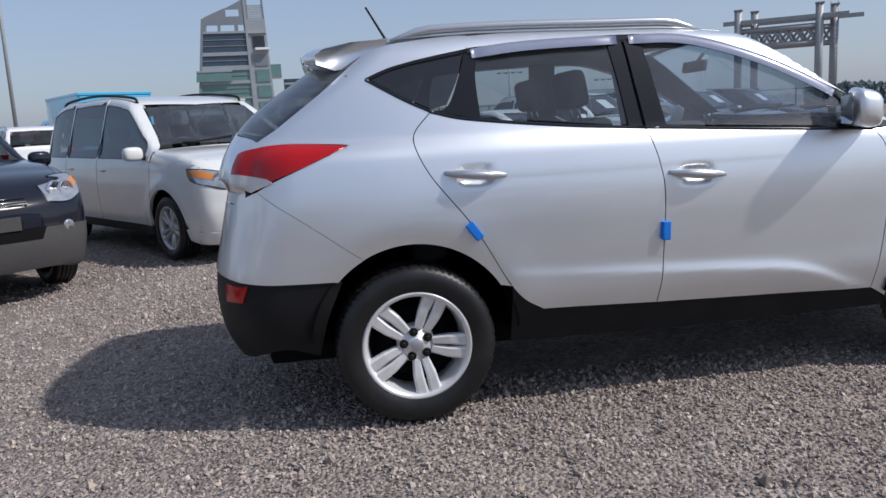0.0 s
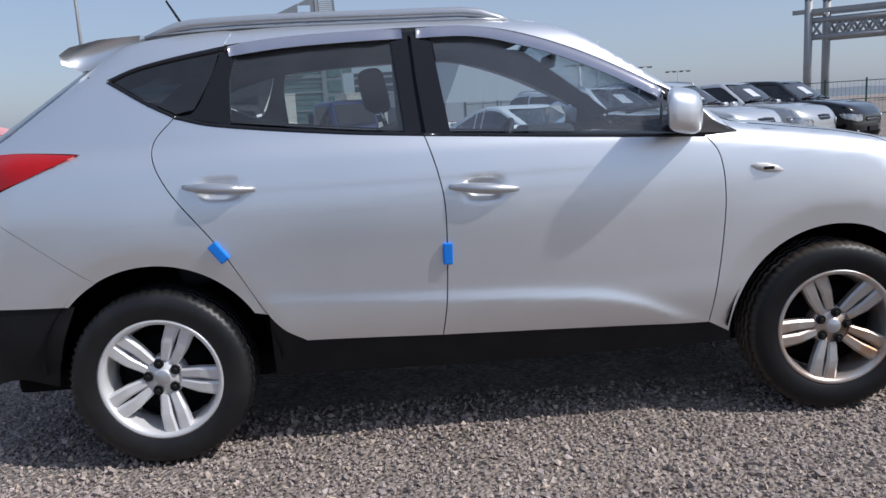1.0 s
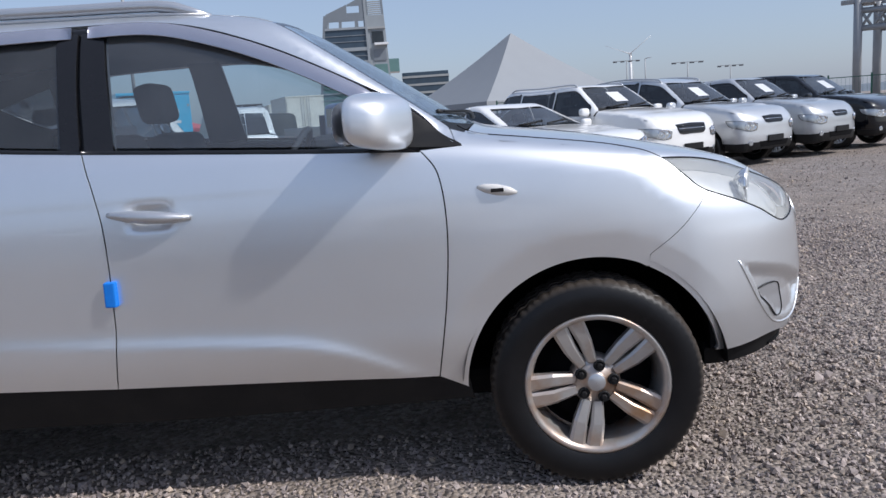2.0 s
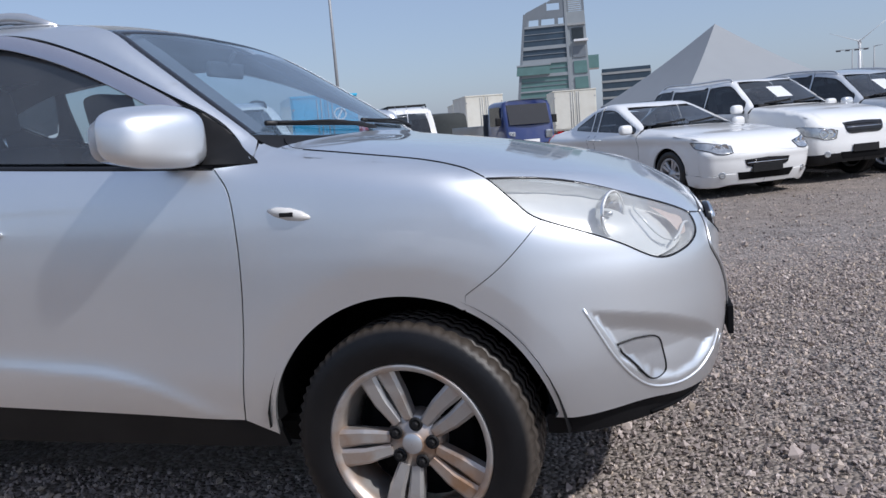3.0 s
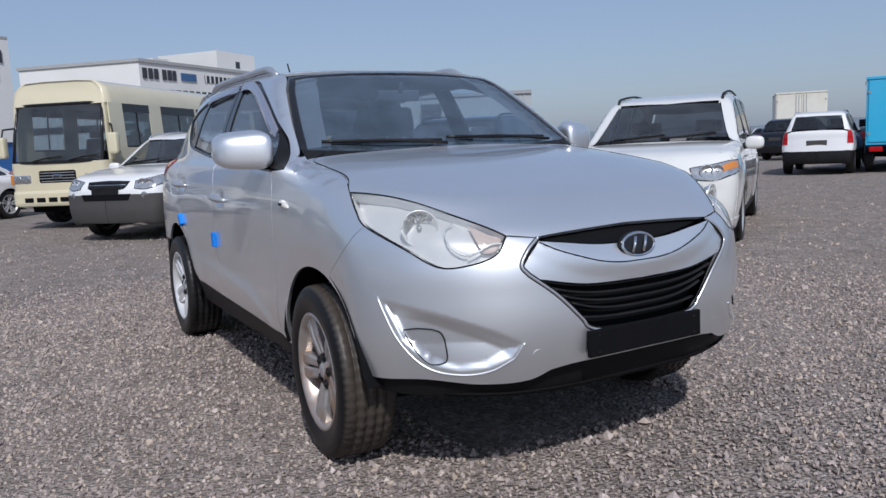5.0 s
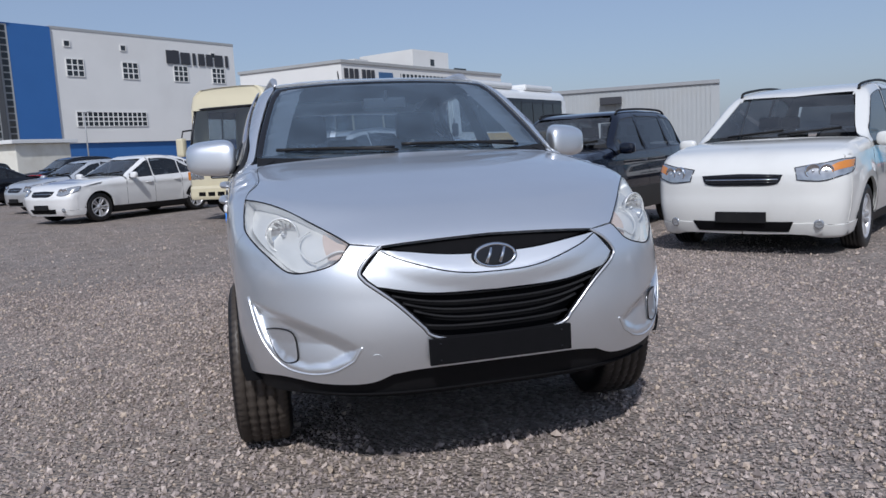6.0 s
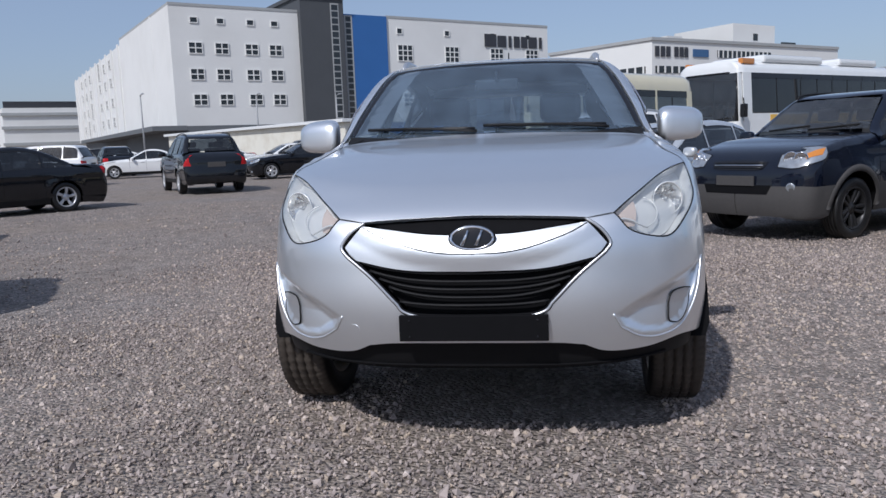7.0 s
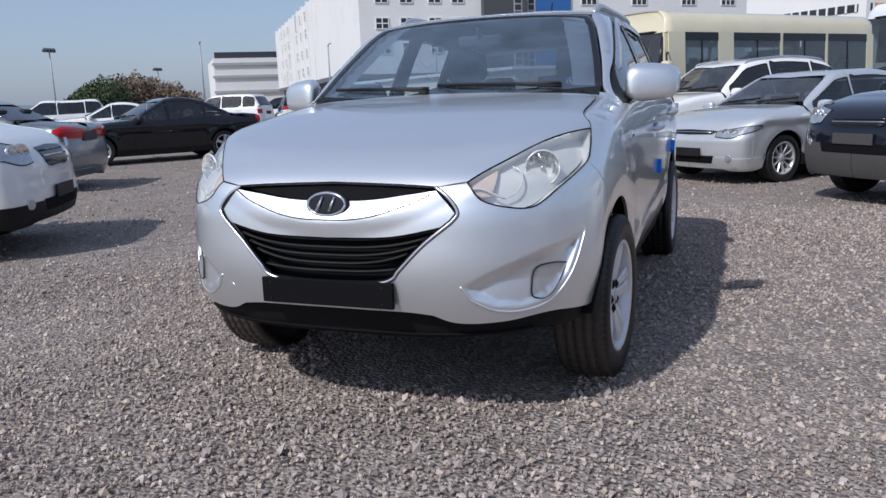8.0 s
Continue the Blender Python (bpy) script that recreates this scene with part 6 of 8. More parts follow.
    for sy in (-1, 1):
        mo = link_mesh("door_mirror", *blob((xm, sy * (ym + 0.11), zm), (0.06, 0.105, 0.075), 3.2, 16, 10), mirror_mat or body_mat, root)
        part("mirror_stalk", box_bm(xm - 0.04, xm + 0.03, min(sy * ym, sy * (ym + 0.06)) - 0.03, max(sy * ym, sy * (ym + 0.06)) + 0.03, zm - 0.07, zm - 0.02, 0.012), BLACK_PLASTIC, mo)
    for y0, y1 in ((-0.55, 0.0), (0.02, 0.58)):
        pts = [np.array(sh.pt("f", y0 + (y1 - y0) * k / 4 * w / 0.9, S.cowl[1] + 0.06 + 0.012 * k % 2)) + (0.012, 0, 0.006) for k in range(5)]
        link_mesh("wiper", *sweep(pts, 0.012, 6), BLACK_PLASTIC, root)
    if rails:
        for sy in (-1, 1):
            pts = [np.array(sh.pt("t", x, sy * w * 0.66)) + (0, 0, h) for x, h in ((S.screen[0] - 0.1, 0.0), (S.screen[0] - 0.25, 0.03), ((S.screen[0] + S.back_top[0]) / 2, 0.034), (S.back_top[0] + 0.3, 0.03), (S.back_top[0] + 0.12, 0.0))]
            link_mesh("roof_rail", *sweep(curve(pts, 4), 0.016, 8), BLACK_PLASTIC if rails == "black" else SATIN, root)
    if sticker:
        g = panel(sh, sh.line("f 0.15 %.3f | f -0.18 %.3f | f -0.18 %.3f | f 0.15 %.3f" % (S.screen[1] - 0.12, S.screen[1] - 0.12, S.screen[1] - 0.30, S.screen[1] - 0.30), 3), FRONT, 0.08, -0.006, 0, 0)
        link_mesh("price_sheet", g[0], g[1], WHITE_PAINT, root, "white paper sheet behind the windscreen", g[2])
    for wx in (S.wb / 2, -S.wb / 2):
        for sy in (-1, 1):
            alloy_wheel(root, wx, sy * (w - wheel_width / 2 - 0.012), S.R, S.R, S.R * 0.66, wheel_width, spokes, spin=17 * (wx > 0) + 8, detail=False, rim_mat=rim or STEEL_RIM, twin=twin, spoke_w=spoke_w)
    return root


def parked(fx, fy, heading, S, side, mid=0.0):
    """The pose of a car whose front wheel on that side (-1 right, 1 left) stands at fx, fy."""
    h = radians(heading)
    ahead, left = Vector((math.cos(h), math.sin(h))), Vector((-math.sin(h), math.cos(h)))
    c = Vector((fx, fy)) - left * side * (S.w - 0.1) - ahead * S.wb / 2
    return pose(c.x, c.y, 0, 0, 0, heading)


SUV = dict(L=4.45, W=1.84, H=1.72, wb=2.63, front=0.88, nose=0.90, cowl=(0.98, 1.16), screen=(0.32, 1.62), back_top=(-1.72, 1.62), back_base=(-2.02, 1.16), belt=(1.08, 1.14), sill=0.36, R=0.35, pillars=(-1.25, -0.45, 0.3 - 0.55), arch=0.42)
SUV["pillars"] = (-1.2, -0.25)
tuc = CarShape(**{**SUV, "L": 4.33, "W": 1.80, "H": 1.70})
vehicle("suv", pose(-5.67, 4.13, 0, 0, 0, -51.6), "dark navy SUV with grey lower cladding and roof rails", tuc, NAVY_PAINT, clad=CLADDING, clad_z=0.62, step=0.055, head=(0.52, 0.825, 1.01), grille=(0.40, 0.80, 0.91), rim=BLACK_RIM, rails="black", amber=True, tail=(0.7, 0.8, 1.1))
sor = CarShape(**{**SUV, "L": 4.57, "W": 1.86, "H": 1.75, "wb": 2.71})
vehicle("suv", pose(-10.52, 1.11, 0, 0, 0, -46.5), "white SUV with dark grey lower cladding", sor, WHITE_PAINT, clad=CLADDING, clad_z=0.73, step=0.055, head=(0.52, 0.82, 0.99), grille=(0.42, 0.82, 0.96), rails=True, plate_front=True)
golf_s = CarShape(L=4.26, W=1.79, H=1.46, wb=2.62, front=0.86, nose=0.72, cowl=(0.98, 0.98), screen=(0.20, 1.38), back_top=(-1.45, 1.36), back_base=(-1.85, 0.98), belt=(0.90, 0.98), sill=0.28, R=0.32, pillars=(-1.05, -0.15), arch=0.37)
vehicle("hatchback", pose(-8.09, 2.12, 0, 0, 0, -42.0), "silver hatchback with multi-spoke alloy wheels", golf_s, BRIGHT_SILVER, step=0.05, head=(0.50, 0.62, 0.74), grille=(0.50, 0.655, 0.72), clad_z=0.36, spokes=10, twin=0.0, lower_mat=BRIGHT_SILVER, spoke_w=0.03)
carn_s = CarShape(L=4.81, W=1.98, H=1.80, wb=3.02, front=0.92, nose=0.92, cowl=(1.30, 1.14), screen=(0.45, 1.66), back_top=(-2.15, 1.68), back_base=(-2.36, 1.14), belt=(1.04, 1.08), sill=0.30, R=0.34, pillars=(-1.35, -0.3), arch=0.41, tumble=0.26)
vehicle("minivan", pose(-3.40, 6.03, 0, 0, 0, -54.5), "white minivan with amber corner lamps and roof rails", carn_s, PEARL_PAINT, step=0.055, head=(0.50, 0.76, 0.93), amber=True, grille=(0.40, 0.72, 0.84), clad_z=0.34, lower_mat=PEARL_PAINT, rails="black")
gen_s = CarShape(L=4.63, W=1.865, H=1.385, wb=2.82, front=0.90, nose=0.70, cowl=(0.80, 0.97), screen=(-0.05, 1.33), back_top=(-0.95, 1.32), back_base=(-1.75, 1.02), belt=(0.90, 1.02), sill=0.25, R=0.335, pillars=(-0.75, -0.55), arch=0.37, deck=1.0)
vehicle("coupe", parked(2.28, 8.58, -55.0, gen_s, -1), "white two-door coupe with dark tinted windows", gen_s, WHITE_PAINT, step=0.055, head=(0.55, 0.60, 0.74), grille=(0.4, 0.40, 0.52), clad_z=0.32, lower_mat=WHITE_PAINT, tail=(0.6, 0.78, 0.92))
orl_s = CarShape(**{**SUV, "L": 4.65, "H": 1.64, "wb": 2.76})
vehicle("suv", parked(3.84, 10.06, -53.8, orl_s, -1), "white family car with paper sheet in windscreen", orl_s, WHITE_PAINT, group="row of cars for sale", grille=(0.42, 0.70, 0.88), clad_z=0.42, rails=True, sticker=True)
sfe_s = CarShape(**{**SUV, "L": 4.68, "W": 1.89, "H": 1.74, "wb": 2.70})
vehicle("suv", parked(5.65, 11.10, -52.6, sfe_s, -1), "silver SUV with white paper sheet in windscreen", sfe_s, BRIGHT_SILVER, group="row of cars for sale", grille=(0.34, 0.76, 0.90), clad_z=0.42, rails=True, sticker=True)
vehicle("suv", parked(7.48, 12.31, -52.5, orl_s, -1), "silver SUV with rounded nose and price sheet", orl_s, GREY_SILVER, group="row of cars for sale", grille=(0.30, 0.76, 0.88), clad_z=0.45, sticker=True)
vehicle("suv", parked(9.38, 13.66, -52.4, tuc, -1), "black SUV with white paper sheet in windscreen", tuc, BLACK_PAINT, group="row of cars for sale", clad_z=0.40, sticker=True)
sedan = dict(L=4.8, W=1.83, H=1.46, wb=2.85, front=0.86, nose=0.72, cowl=(0.78, 0.98), screen=(0.0, 1.39), back_top=(-1.05, 1.39), back_base=(-1.75, 1.06), belt=(0.92, 1.0), sill=0.26, R=0.33, pillars=(-1.0, -0.15), arch=0.37, deck=1.02)
sed = CarShape(**sedan)
vehicle("sedan", pose(-10.38, -11.8, 0, 0, 0, -32.2), "black sedan with five-spoke alloy wheels", sed, BLACK_PAINT, clad_z=0.32, twin=0.0, spoke_w=0.075, tail=(0.5, 0.82, 0.95), lower_mat=BLACK_PAINT)
jeep_s = CarShape(**{**SUV, "L": 4.75, "W": 1.87, "H": 1.74, "wb": 2.78})
vehicle("suv", pose(-18.09, -10.33, 0, 0, 0, -144.7), "black estate SUV with red tail lamps seen from behind", jeep_s, BLACK_PAINT, clad_z=0.42, tail=(0.74, 0.80, 1.10), rails="black", lower_mat=BLACK_PAINT)
vehicle("sedan", parked(-25.51, -10.74, -55.6, sed, 1), "black sedan parked in a far row", sed, BLACK_PAINT, step=0.09, clad_z=0.32, lower_mat=BLACK_PAINT)
vehicle("sedan", pose(-19.33, -3.40, 0, 0, 0, -51.2), "white sedan with large black grille", sed, WHITE_PAINT, step=0.09, clad_z=0.32, grille=(0.30, 0.42, 0.74), lower_mat=WHITE_PAINT)
vehicle("hatchback", pose(-21.05, -5.20, 0, 0, 0, -51.2), "silver hatchback parked in a far row", golf_s, BRIGHT_SILVER, step=0.09, clad_z=0.32, lower_mat=BRIGHT_SILVER)
vehicle("suv", pose(0.39, -6.30, 0, 0, 0, 121.5), "white SUV with wide chrome grille and round fog lamps", sfe_s, WHITE_PAINT, step=0.055, grille=(0.36, 0.74, 0.92), clad_z=0.45, head=(0.55, 0.78, 0.96))
vehicle("sedan", pose(-4.16, -10.71, 0, 0, 0, -67.5), "grey sedan with long red tail lamps", sed, STEEL_GREY, clad_z=0.32, tail=(0.12, 0.80, 0.93), lower_mat=STEEL_GREY)


# ---- buses, vans and lorries ----
CREAM = paint("cream_paint", (0.66, 0.60, 0.42), dust=0.15)
BUS_WHITE = paint("bus_white_paint", (0.76, 0.77, 0.76), dust=0.1)
SKY_BLUE = paint("sky_blue_paint", (0.03, 0.42, 0.68), rough=0.4, dust=0.08)
BOX_WHITE = material("box_body_white", (0.72, 0.70, 0.62), rough=0.5, vary=0.06, scale=3, dirt=(0.4, 0.33, 0.22), dirt_amount=0.3, dirt_scale=1.2)
TRUCK_NAVY = paint("truck_navy_paint", (0.015, 0.03, 0.13), rough=0.3)
CANVAS = material("canvas", (0.045, 0.05, 0.05), rough=0.9, vary=0.2, scale=6, bump=0.4, bump_scale=12)
YELLOW = paint("yellow_paint", (0.75, 0.42, 0.03))
INNER = material("bus_interior", (0.06, 0.06, 0.06), rough=0.8, vary=0.3, scale=3)
MARK_WHITE = material("white_mark", (0.8, 0.8, 0.8), rough=0.6, vary=0.03, scale=20)
STEEL_FRAME = material("galvanised_steel", (0.33, 0.34, 0.35), rough=0.55, metal=0.3, vary=0.12, scale=3)


def rounded_hull(L, W, z0, z1, nose=0.12, rake=0.25, crown=0.10, n=18):
    """A bus or van hull with raked nose and crowned roof, nose at x = L."""
    ring = []
    for i in range(n):
        a = 2 * math.pi * i / n
    sec = [(-1, 0), (-1.0, 0.30), (-0.99, 0.55), (-0.95, 0.85), (-0.88, 0.95), (-0.70, 0.99), (-0.35, 1.0), (0.35, 1.0), (0.70, 0.99), (0.88, 0.95), (0.95, 0.85), (0.99, 0.55), (1.0, 0.30), (1, 0)]
    vs, fs = [], []
    stations = [(0, 0.94, 0.0), (0.06, 0.985, 0.0), (0.2, 1, 0.0), (0.5, 1, 0), (L - 0.45, 1, 0), (L - 0.16, 0.985, 0.4), (L - 0.03, 0.93, 0.9), (L, 0.86, 1.0)]
    for x, k, r in stations:
        for y, h in sec:
            vs.append((x - r * rake * max(0, h - 0.42), y * W / 2 * k, z0 + (z1 - z0) * (h * (0.965 + 0.035 * k))))
    m = len(sec)
    for i in range(len(stations) - 1):
        for j in range(m - 1):
            fs.append((i * m + j, (i + 1) * m + j, (i + 1) * m + j + 1, i * m + j + 1))
    fs += [tuple(range(m)), tuple((len(stations) - 1) * m + j for j in range(m))[::-1]]
    return vs, [f[::-1] for f in fs]


def hull_section(h):
    return float(np.interp(h, (0, 0.3, 0.55, 0.85, 0.95, 0.99, 1.0), (1, 1, 0.99, 0.95, 0.88, 0.70, 0.35)))


def hull_band(L, W, z0, z1, heights, rake, closed):
    """The part of a bus hull between two heights; closed: it runs over the roof."""
    sec = [(-hull_section(h), h) for h in heights]
    sides = [sec + [(-y, h) for y, h in reversed(sec)]] if closed else [sec, [(-y, h) for y, h in reversed(sec)]]
    stations = [(0, 0.94, 0.0), (0.06, 0.985, 0.0), (0.2, 1, 0.0), (0.5, 1, 0), (L - 0.45, 1, 0), (L - 0.16, 0.985, 0.4), (L - 0.03, 0.93, 0.9), (L, 0.86, 1.0)]
    vs, fs = [], []
    for run in sides:
        o, m = len(vs), len(run)
        for x, k, r in stations:
            vs += [(x - r * rake * max(0, h - 0.42), y * W / 2 * k, z0 + (z1 - z0) * h * (0.965 + 0.035 * k)) for y, h in run]
        fs += [(o + i * m + j, o + i * m + j + 1, o + (i + 1) * m + j + 1, o + (i + 1) * m + j) for i in range(len(stations) - 1) for j in range(m - 1)]
    last = (len(stations) - 1)
    if closed:
        fs += [tuple(range(m))[::-1], tuple(last * m + j for j in range(m))]
    else:
        k = len(heights)
        for st in (0, last):
            a = [st * k + j for j in range(k)]
            c = [len(stations) * k + st * k + j for j in range(k)]
            fs.append(tuple(a + c) if st else tuple(a + c)[::-1])
    return vs, fs


def bus(m, label, L, W, H, mat, front_axle, rear_axle, win_z, panes, stripe=None, big=False):
    """A bus: hull below and above the windows, posts, clear panes, seats inside."""
    root = thing("bus", m, label, "bus")
    w, rake = W / 2, 0.3 if big else 0.55
    z0, z1 = win_z
    zs = z0 - 0.22
    hb, hs, ht = (z0 - 0.42) / (H - 0.42), (zs - 0.42) / (H - 0.42), (z1 - 0.42) / (H - 0.42)
    link_mesh("body", *hull_band(L, W, 0.42, H, [hs * q / 4 for q in range(5)], rake, False), mat, root)
    link_mesh("roof", *hull_band(L, W, 0.42, H, [ht + (0.93 - ht) * q / 3 for q in range(4)] + [0.97, 0.99, 1.0], rake, True), mat, root)

    def nose_x(z):
        return L + 0.004 - rake * max(0, (z - 0.42) / (H - 0.42) - 0.42)

    def side_y(z):
        return hull_section((z - 0.42) / (H - 0.42)) * w

    def wall_piece(name, x0, x1, za, zb, sy, material_, parent, out=0.0, thick=0.03):
        vs = []
        for x in (x0, x1):
            for z in (za, zb):
                vs += [(x, sy * (side_y(z) + out), z), (x, sy * (side_y(z) + out - thick), z)]
        fs = [(0, 4, 6, 2), (1, 3, 7, 5), (0, 2, 3, 1), (4, 5, 7, 6), (2, 6, 7, 3), (0, 1, 5, 4)]
        return link_mesh(name, vs, fs, material_, parent, smooth=False)

    part("chassis", box_bm(0.3, L - 0.4, -w + 0.12, w - 0.12, 0.28, 0.5, 0.04), DARK, root)
    part("cabin_floor", box_bm(0.1, L - 0.25, -w + 0.06, w - 0.06, 0.82, 0.9, 0.01), INNER, root)
    post = GLOSS_BLACK if big else mat
    front_end = L - 0.3
    for sy in (-1, 1):
        wall_piece("waist_panel", 0.05, front_end, zs - 0.01, z0, sy, mat, root, 0.001)
        edges = sorted(panes)
        gaps = [(0.05, edges[0][0])] + [(p[1], q[0]) for p, q in zip(edges, edges[1:])] + [(edges[-1][1], front_end)]
        for a, b in gaps:
            wall_piece("window_post", a, b, z0 - 0.005, z1 + 0.005, sy, mat if b - a > 0.3 else post, root, 0.002)
        wall_piece("front_post", front_end, nose_x(z1) - 0.02, zs, z1 + 0.005, sy, mat, root, -0.035, 0.05)
        for x0, x1, zb in edges:
            pane = wall_piece("side_window", x0, x1, z0, z1, sy, CLEAR_GLASS if not big else DARK_GLASS, root, -0.008, 0.006)
            wall_piece("window_bar", (x0 + x1) / 2 - 0.015, (x0 + x1) / 2 + 0.015, z0, z1, sy, BLACK_PLASTIC, pane, 0.0, 0.02)
            wall_piece("window_bar", x0, x1, z0, z0 + 0.03, sy, BLACK_PLASTIC, pane, 0.0, 0.02)
            wall_piece("window_bar", x0, x1, z1 - 0.16, z1, sy, GLOSS_BLACK, pane, 0.0, 0.02)
        if stripe:
            wall_piece("stripe", 0.4, L - 1.6, z0 - 0.36, z0 - 0.04, sy, YELLOW, root, 0.012)
    vs = []
    for i in range(9):
        y = w * 0.90 * (-1 + i / 4)
        for z in (zs, (zs + z1) / 2, z1 + 0.01):
            vs.append((nose_x(z) - 0.06 * (abs(-1 + i / 4)) ** 4, y * side_y(z) / w, z))
    fs = [(3 * i + k, 3 * i + 3 + k, 3 * i + 4 + k, 3 * i + 1 + k) for i in range(8) for k in (0, 1)]
    screen = link_mesh("windscreen", vs, fs, CLEAR_GLASS, root)
    rim = [vs[3 * i] for i in range(9)] + [vs[25], vs[26]] + [vs[3 * i + 2] for i in range(7, -1, -1)] + [vs[1], vs[0]]
    link_mesh("screen_seal", *sweep(rim, 0.03, 6), GLOSS_BLACK, screen)
    back = [(0.02, y * side_y(z), z) for z in (zs, z1) for y in (-0.95, 0.95)]
    link_mesh("back_panel", back, [(0, 1, 3, 2)], mat, root)
    for y in (-0.45, 0.3):
        link_mesh("wiper", *sweep([(nose_x(zs) + 0.04, y, zs + 0.02), (nose_x(zs + 0.08) + 0.04, y + 0.3, zs + 0.08), (nose_x(zs + 0.1) + 0.035, y + 0.6, zs + 0.1)], 0.014, 6), BLACK_PLASTIC, screen)
    xs = L - 0.03
    part("dashboard", box_bm(L - 0.75, L - 0.2, -w + 0.12, w - 0.12, 0.9, zs + 0.02, 0.05), CABIN, root)
    seats_x = np.arange(0.6, L - 1.6, 0.82)
    for x in seats_x:
        for y in (-w * 0.66, -w * 0.22, w * 0.6):
            seat = part("seat", box_bm(-0.07, 0.07, -0.2, 0.2, -0.75, 0, 0.04, 1, Matrix.Translation((x, y, z0 + 0.24)) @ Matrix.Rotation(radians(-10), 4, "Y")), FABRIC, root)
            part("headrest", box_bm(-0.05, 0.05, -0.13, 0.13, 0.02, 0.16, 0.03, 1, Matrix.Translation((x, y, z0 + 0.24)) @ Matrix.Rotation(radians(-10), 4, "Y")), FABRIC, seat)
    driver = part("driver_seat", box_bm(-0.07, 0.07, -0.25, 0.25, -0.8, 0, 0.05, 1, Matrix.Translation((L - 1.45, w * 0.5, z0 + 0.25)) @ Matrix.Rotation(radians(-10), 4, "Y")), FABRIC, root)
    hub = Vector((L - 0.85, w * 0.5, zs + 0.05))
    link_mesh("steering_wheel", *sweep([hub + Matrix.Rotation(radians(-40), 3, "Y") @ Vector((0.22 * math.cos(k), 0.22 * math.sin(k), 0)) for k in [2 * math.pi * i / 18 for i in range(19)]], 0.018, 6), CABIN, root)
    for sy in (-1, 1):
        lamp = part("headlight", box_bm(xs - 0.06, xs + 0.035, sy * w * 0.72 - 0.19, sy * w * 0.72 + 0.19, 0.84, 1.02, 0.03), HEAD_LENS, root)
        for y in (-0.09, 0.09):
            mm = Matrix.Translation((xs + 0.03, sy * w * 0.72 + y, 0.93)) @ Matrix.Rotation(radians(90), 4, "Z")
            v, f = lathe([(0.075, 0.01), (0.075, -0.012), (0.05, -0.004), (0.001, -0.002)], "y", 16)
            link_mesh("lamp_bowl", [mm @ Vector(q) for q in v], f, CHROME, lamp)
        part("indicator", box_bm(xs - 0.1, xs + 0.02, sy * w * 0.93 - 0.05, sy * w * 0.93 + 0.05, 0.84, 1.02, 0.02), ORANGE_LENS, root)
        mir = part("mirror", box_bm(xs - 0.12, xs + 0.02, sy * (w + 0.14) - 0.1, sy * (w + 0.14) + 0.1, z0 - 0.12, z0 + 0.28, 0.05), mat if not big else GLOSS_BLACK, root)
        link_mesh("mirror_arm", *sweep([(L - 0.32, sy * (w - 0.06), z0 + 0.45), (xs - 0.08, sy * (w + 0.1), z0 + 0.42), (xs - 0.05, sy * (w + 0.14), z0 + 0.2)], 0.018, 6), BLACK_PLASTIC, mir)
    part("bumper", box_bm(xs - 0.12, xs + 0.06, -w * 0.93, w * 0.93, 0.42, 0.72, 0.06), mat, root)
    gr = part("grille", box_bm(xs - 0.02, xs + 0.04, -0.40, 0.40, 0.84, 1.10, 0.05), DARK, root)
    for k in range(4):
        part("grille_bar", box_bm(xs + 0.035, xs + 0.05, -0.36 + 0.03 * (k == 0), 0.36 - 0.03 * (k == 0), 0.88 + 0.052 * k, 0.893 + 0.052 * k), SATIN, gr)
    part("badge", box_bm(xs + 0.04, xs + 0.058, -0.09, 0.09, 0.93, 1.01, 0.015), CHROME, gr)
    for y in (-0.62, -0.37, -0.12, 0.12, 0.37, 0.62):
        part("vent", box_bm(xs + 0.055, xs + 0.066, y - 0.09, y + 0.09, 0.5, 0.585, 0.01), DARK, root)
    if big:
        for x0, x1 in ((0.8, 3.2), (4.2, L - 1.6)):
            part("roof_pod", box_bm(x0, x1, -w * 0.8, w * 0.8, H - 0.05, H + 0.2, 0.1), mat, root)
        for sy in (-1, 1):
            part("marker_lamp", box_bm(L - 1.0, L - 0.40, sy * w * 0.80 - 0.08, sy * w * 0.80 + 0.08, H - 0.12, H + 0.05, 0.03), ORANGE_LENS, root)
    else:
        for y in (-0.45, 0.45):
            part("roof_vent", box_bm(L - 0.62, L - 0.56, y - 0.2, y + 0.2, H - 0.13, H - 0.10, 0.01), DARK, root)
    for wx in (front_axle, rear_axle):
        for sy in (-1, 1):
            v, f = lathe([(0.001, 0), (0.47, 0)], "y", 28)
            link_mesh("wheel_arch", [(p[0] + wx, sy * (w + 0.004), max(p[2] + 0.44, 0.40)) for p in v], f, DARK, root)
            alloy_wheel(root, wx, sy * (w - 0.10), 0.40, 0.40, 0.25, 0.24, 6, detail=False, twin=0.0, rim_mat=STEEL_RIM, spoke_w=0.12)
    return root


def at_heading(x, y, heading, dx=0.0, dy=0.0):
    """A pose so that the local place dx, dy lies at x, y."""
    h = radians(heading)
    return pose(x - dx * math.cos(h) + dy * math.sin(h), y - dx * math.sin(h) - dy * math.cos(h), 0, 0, 0, heading)


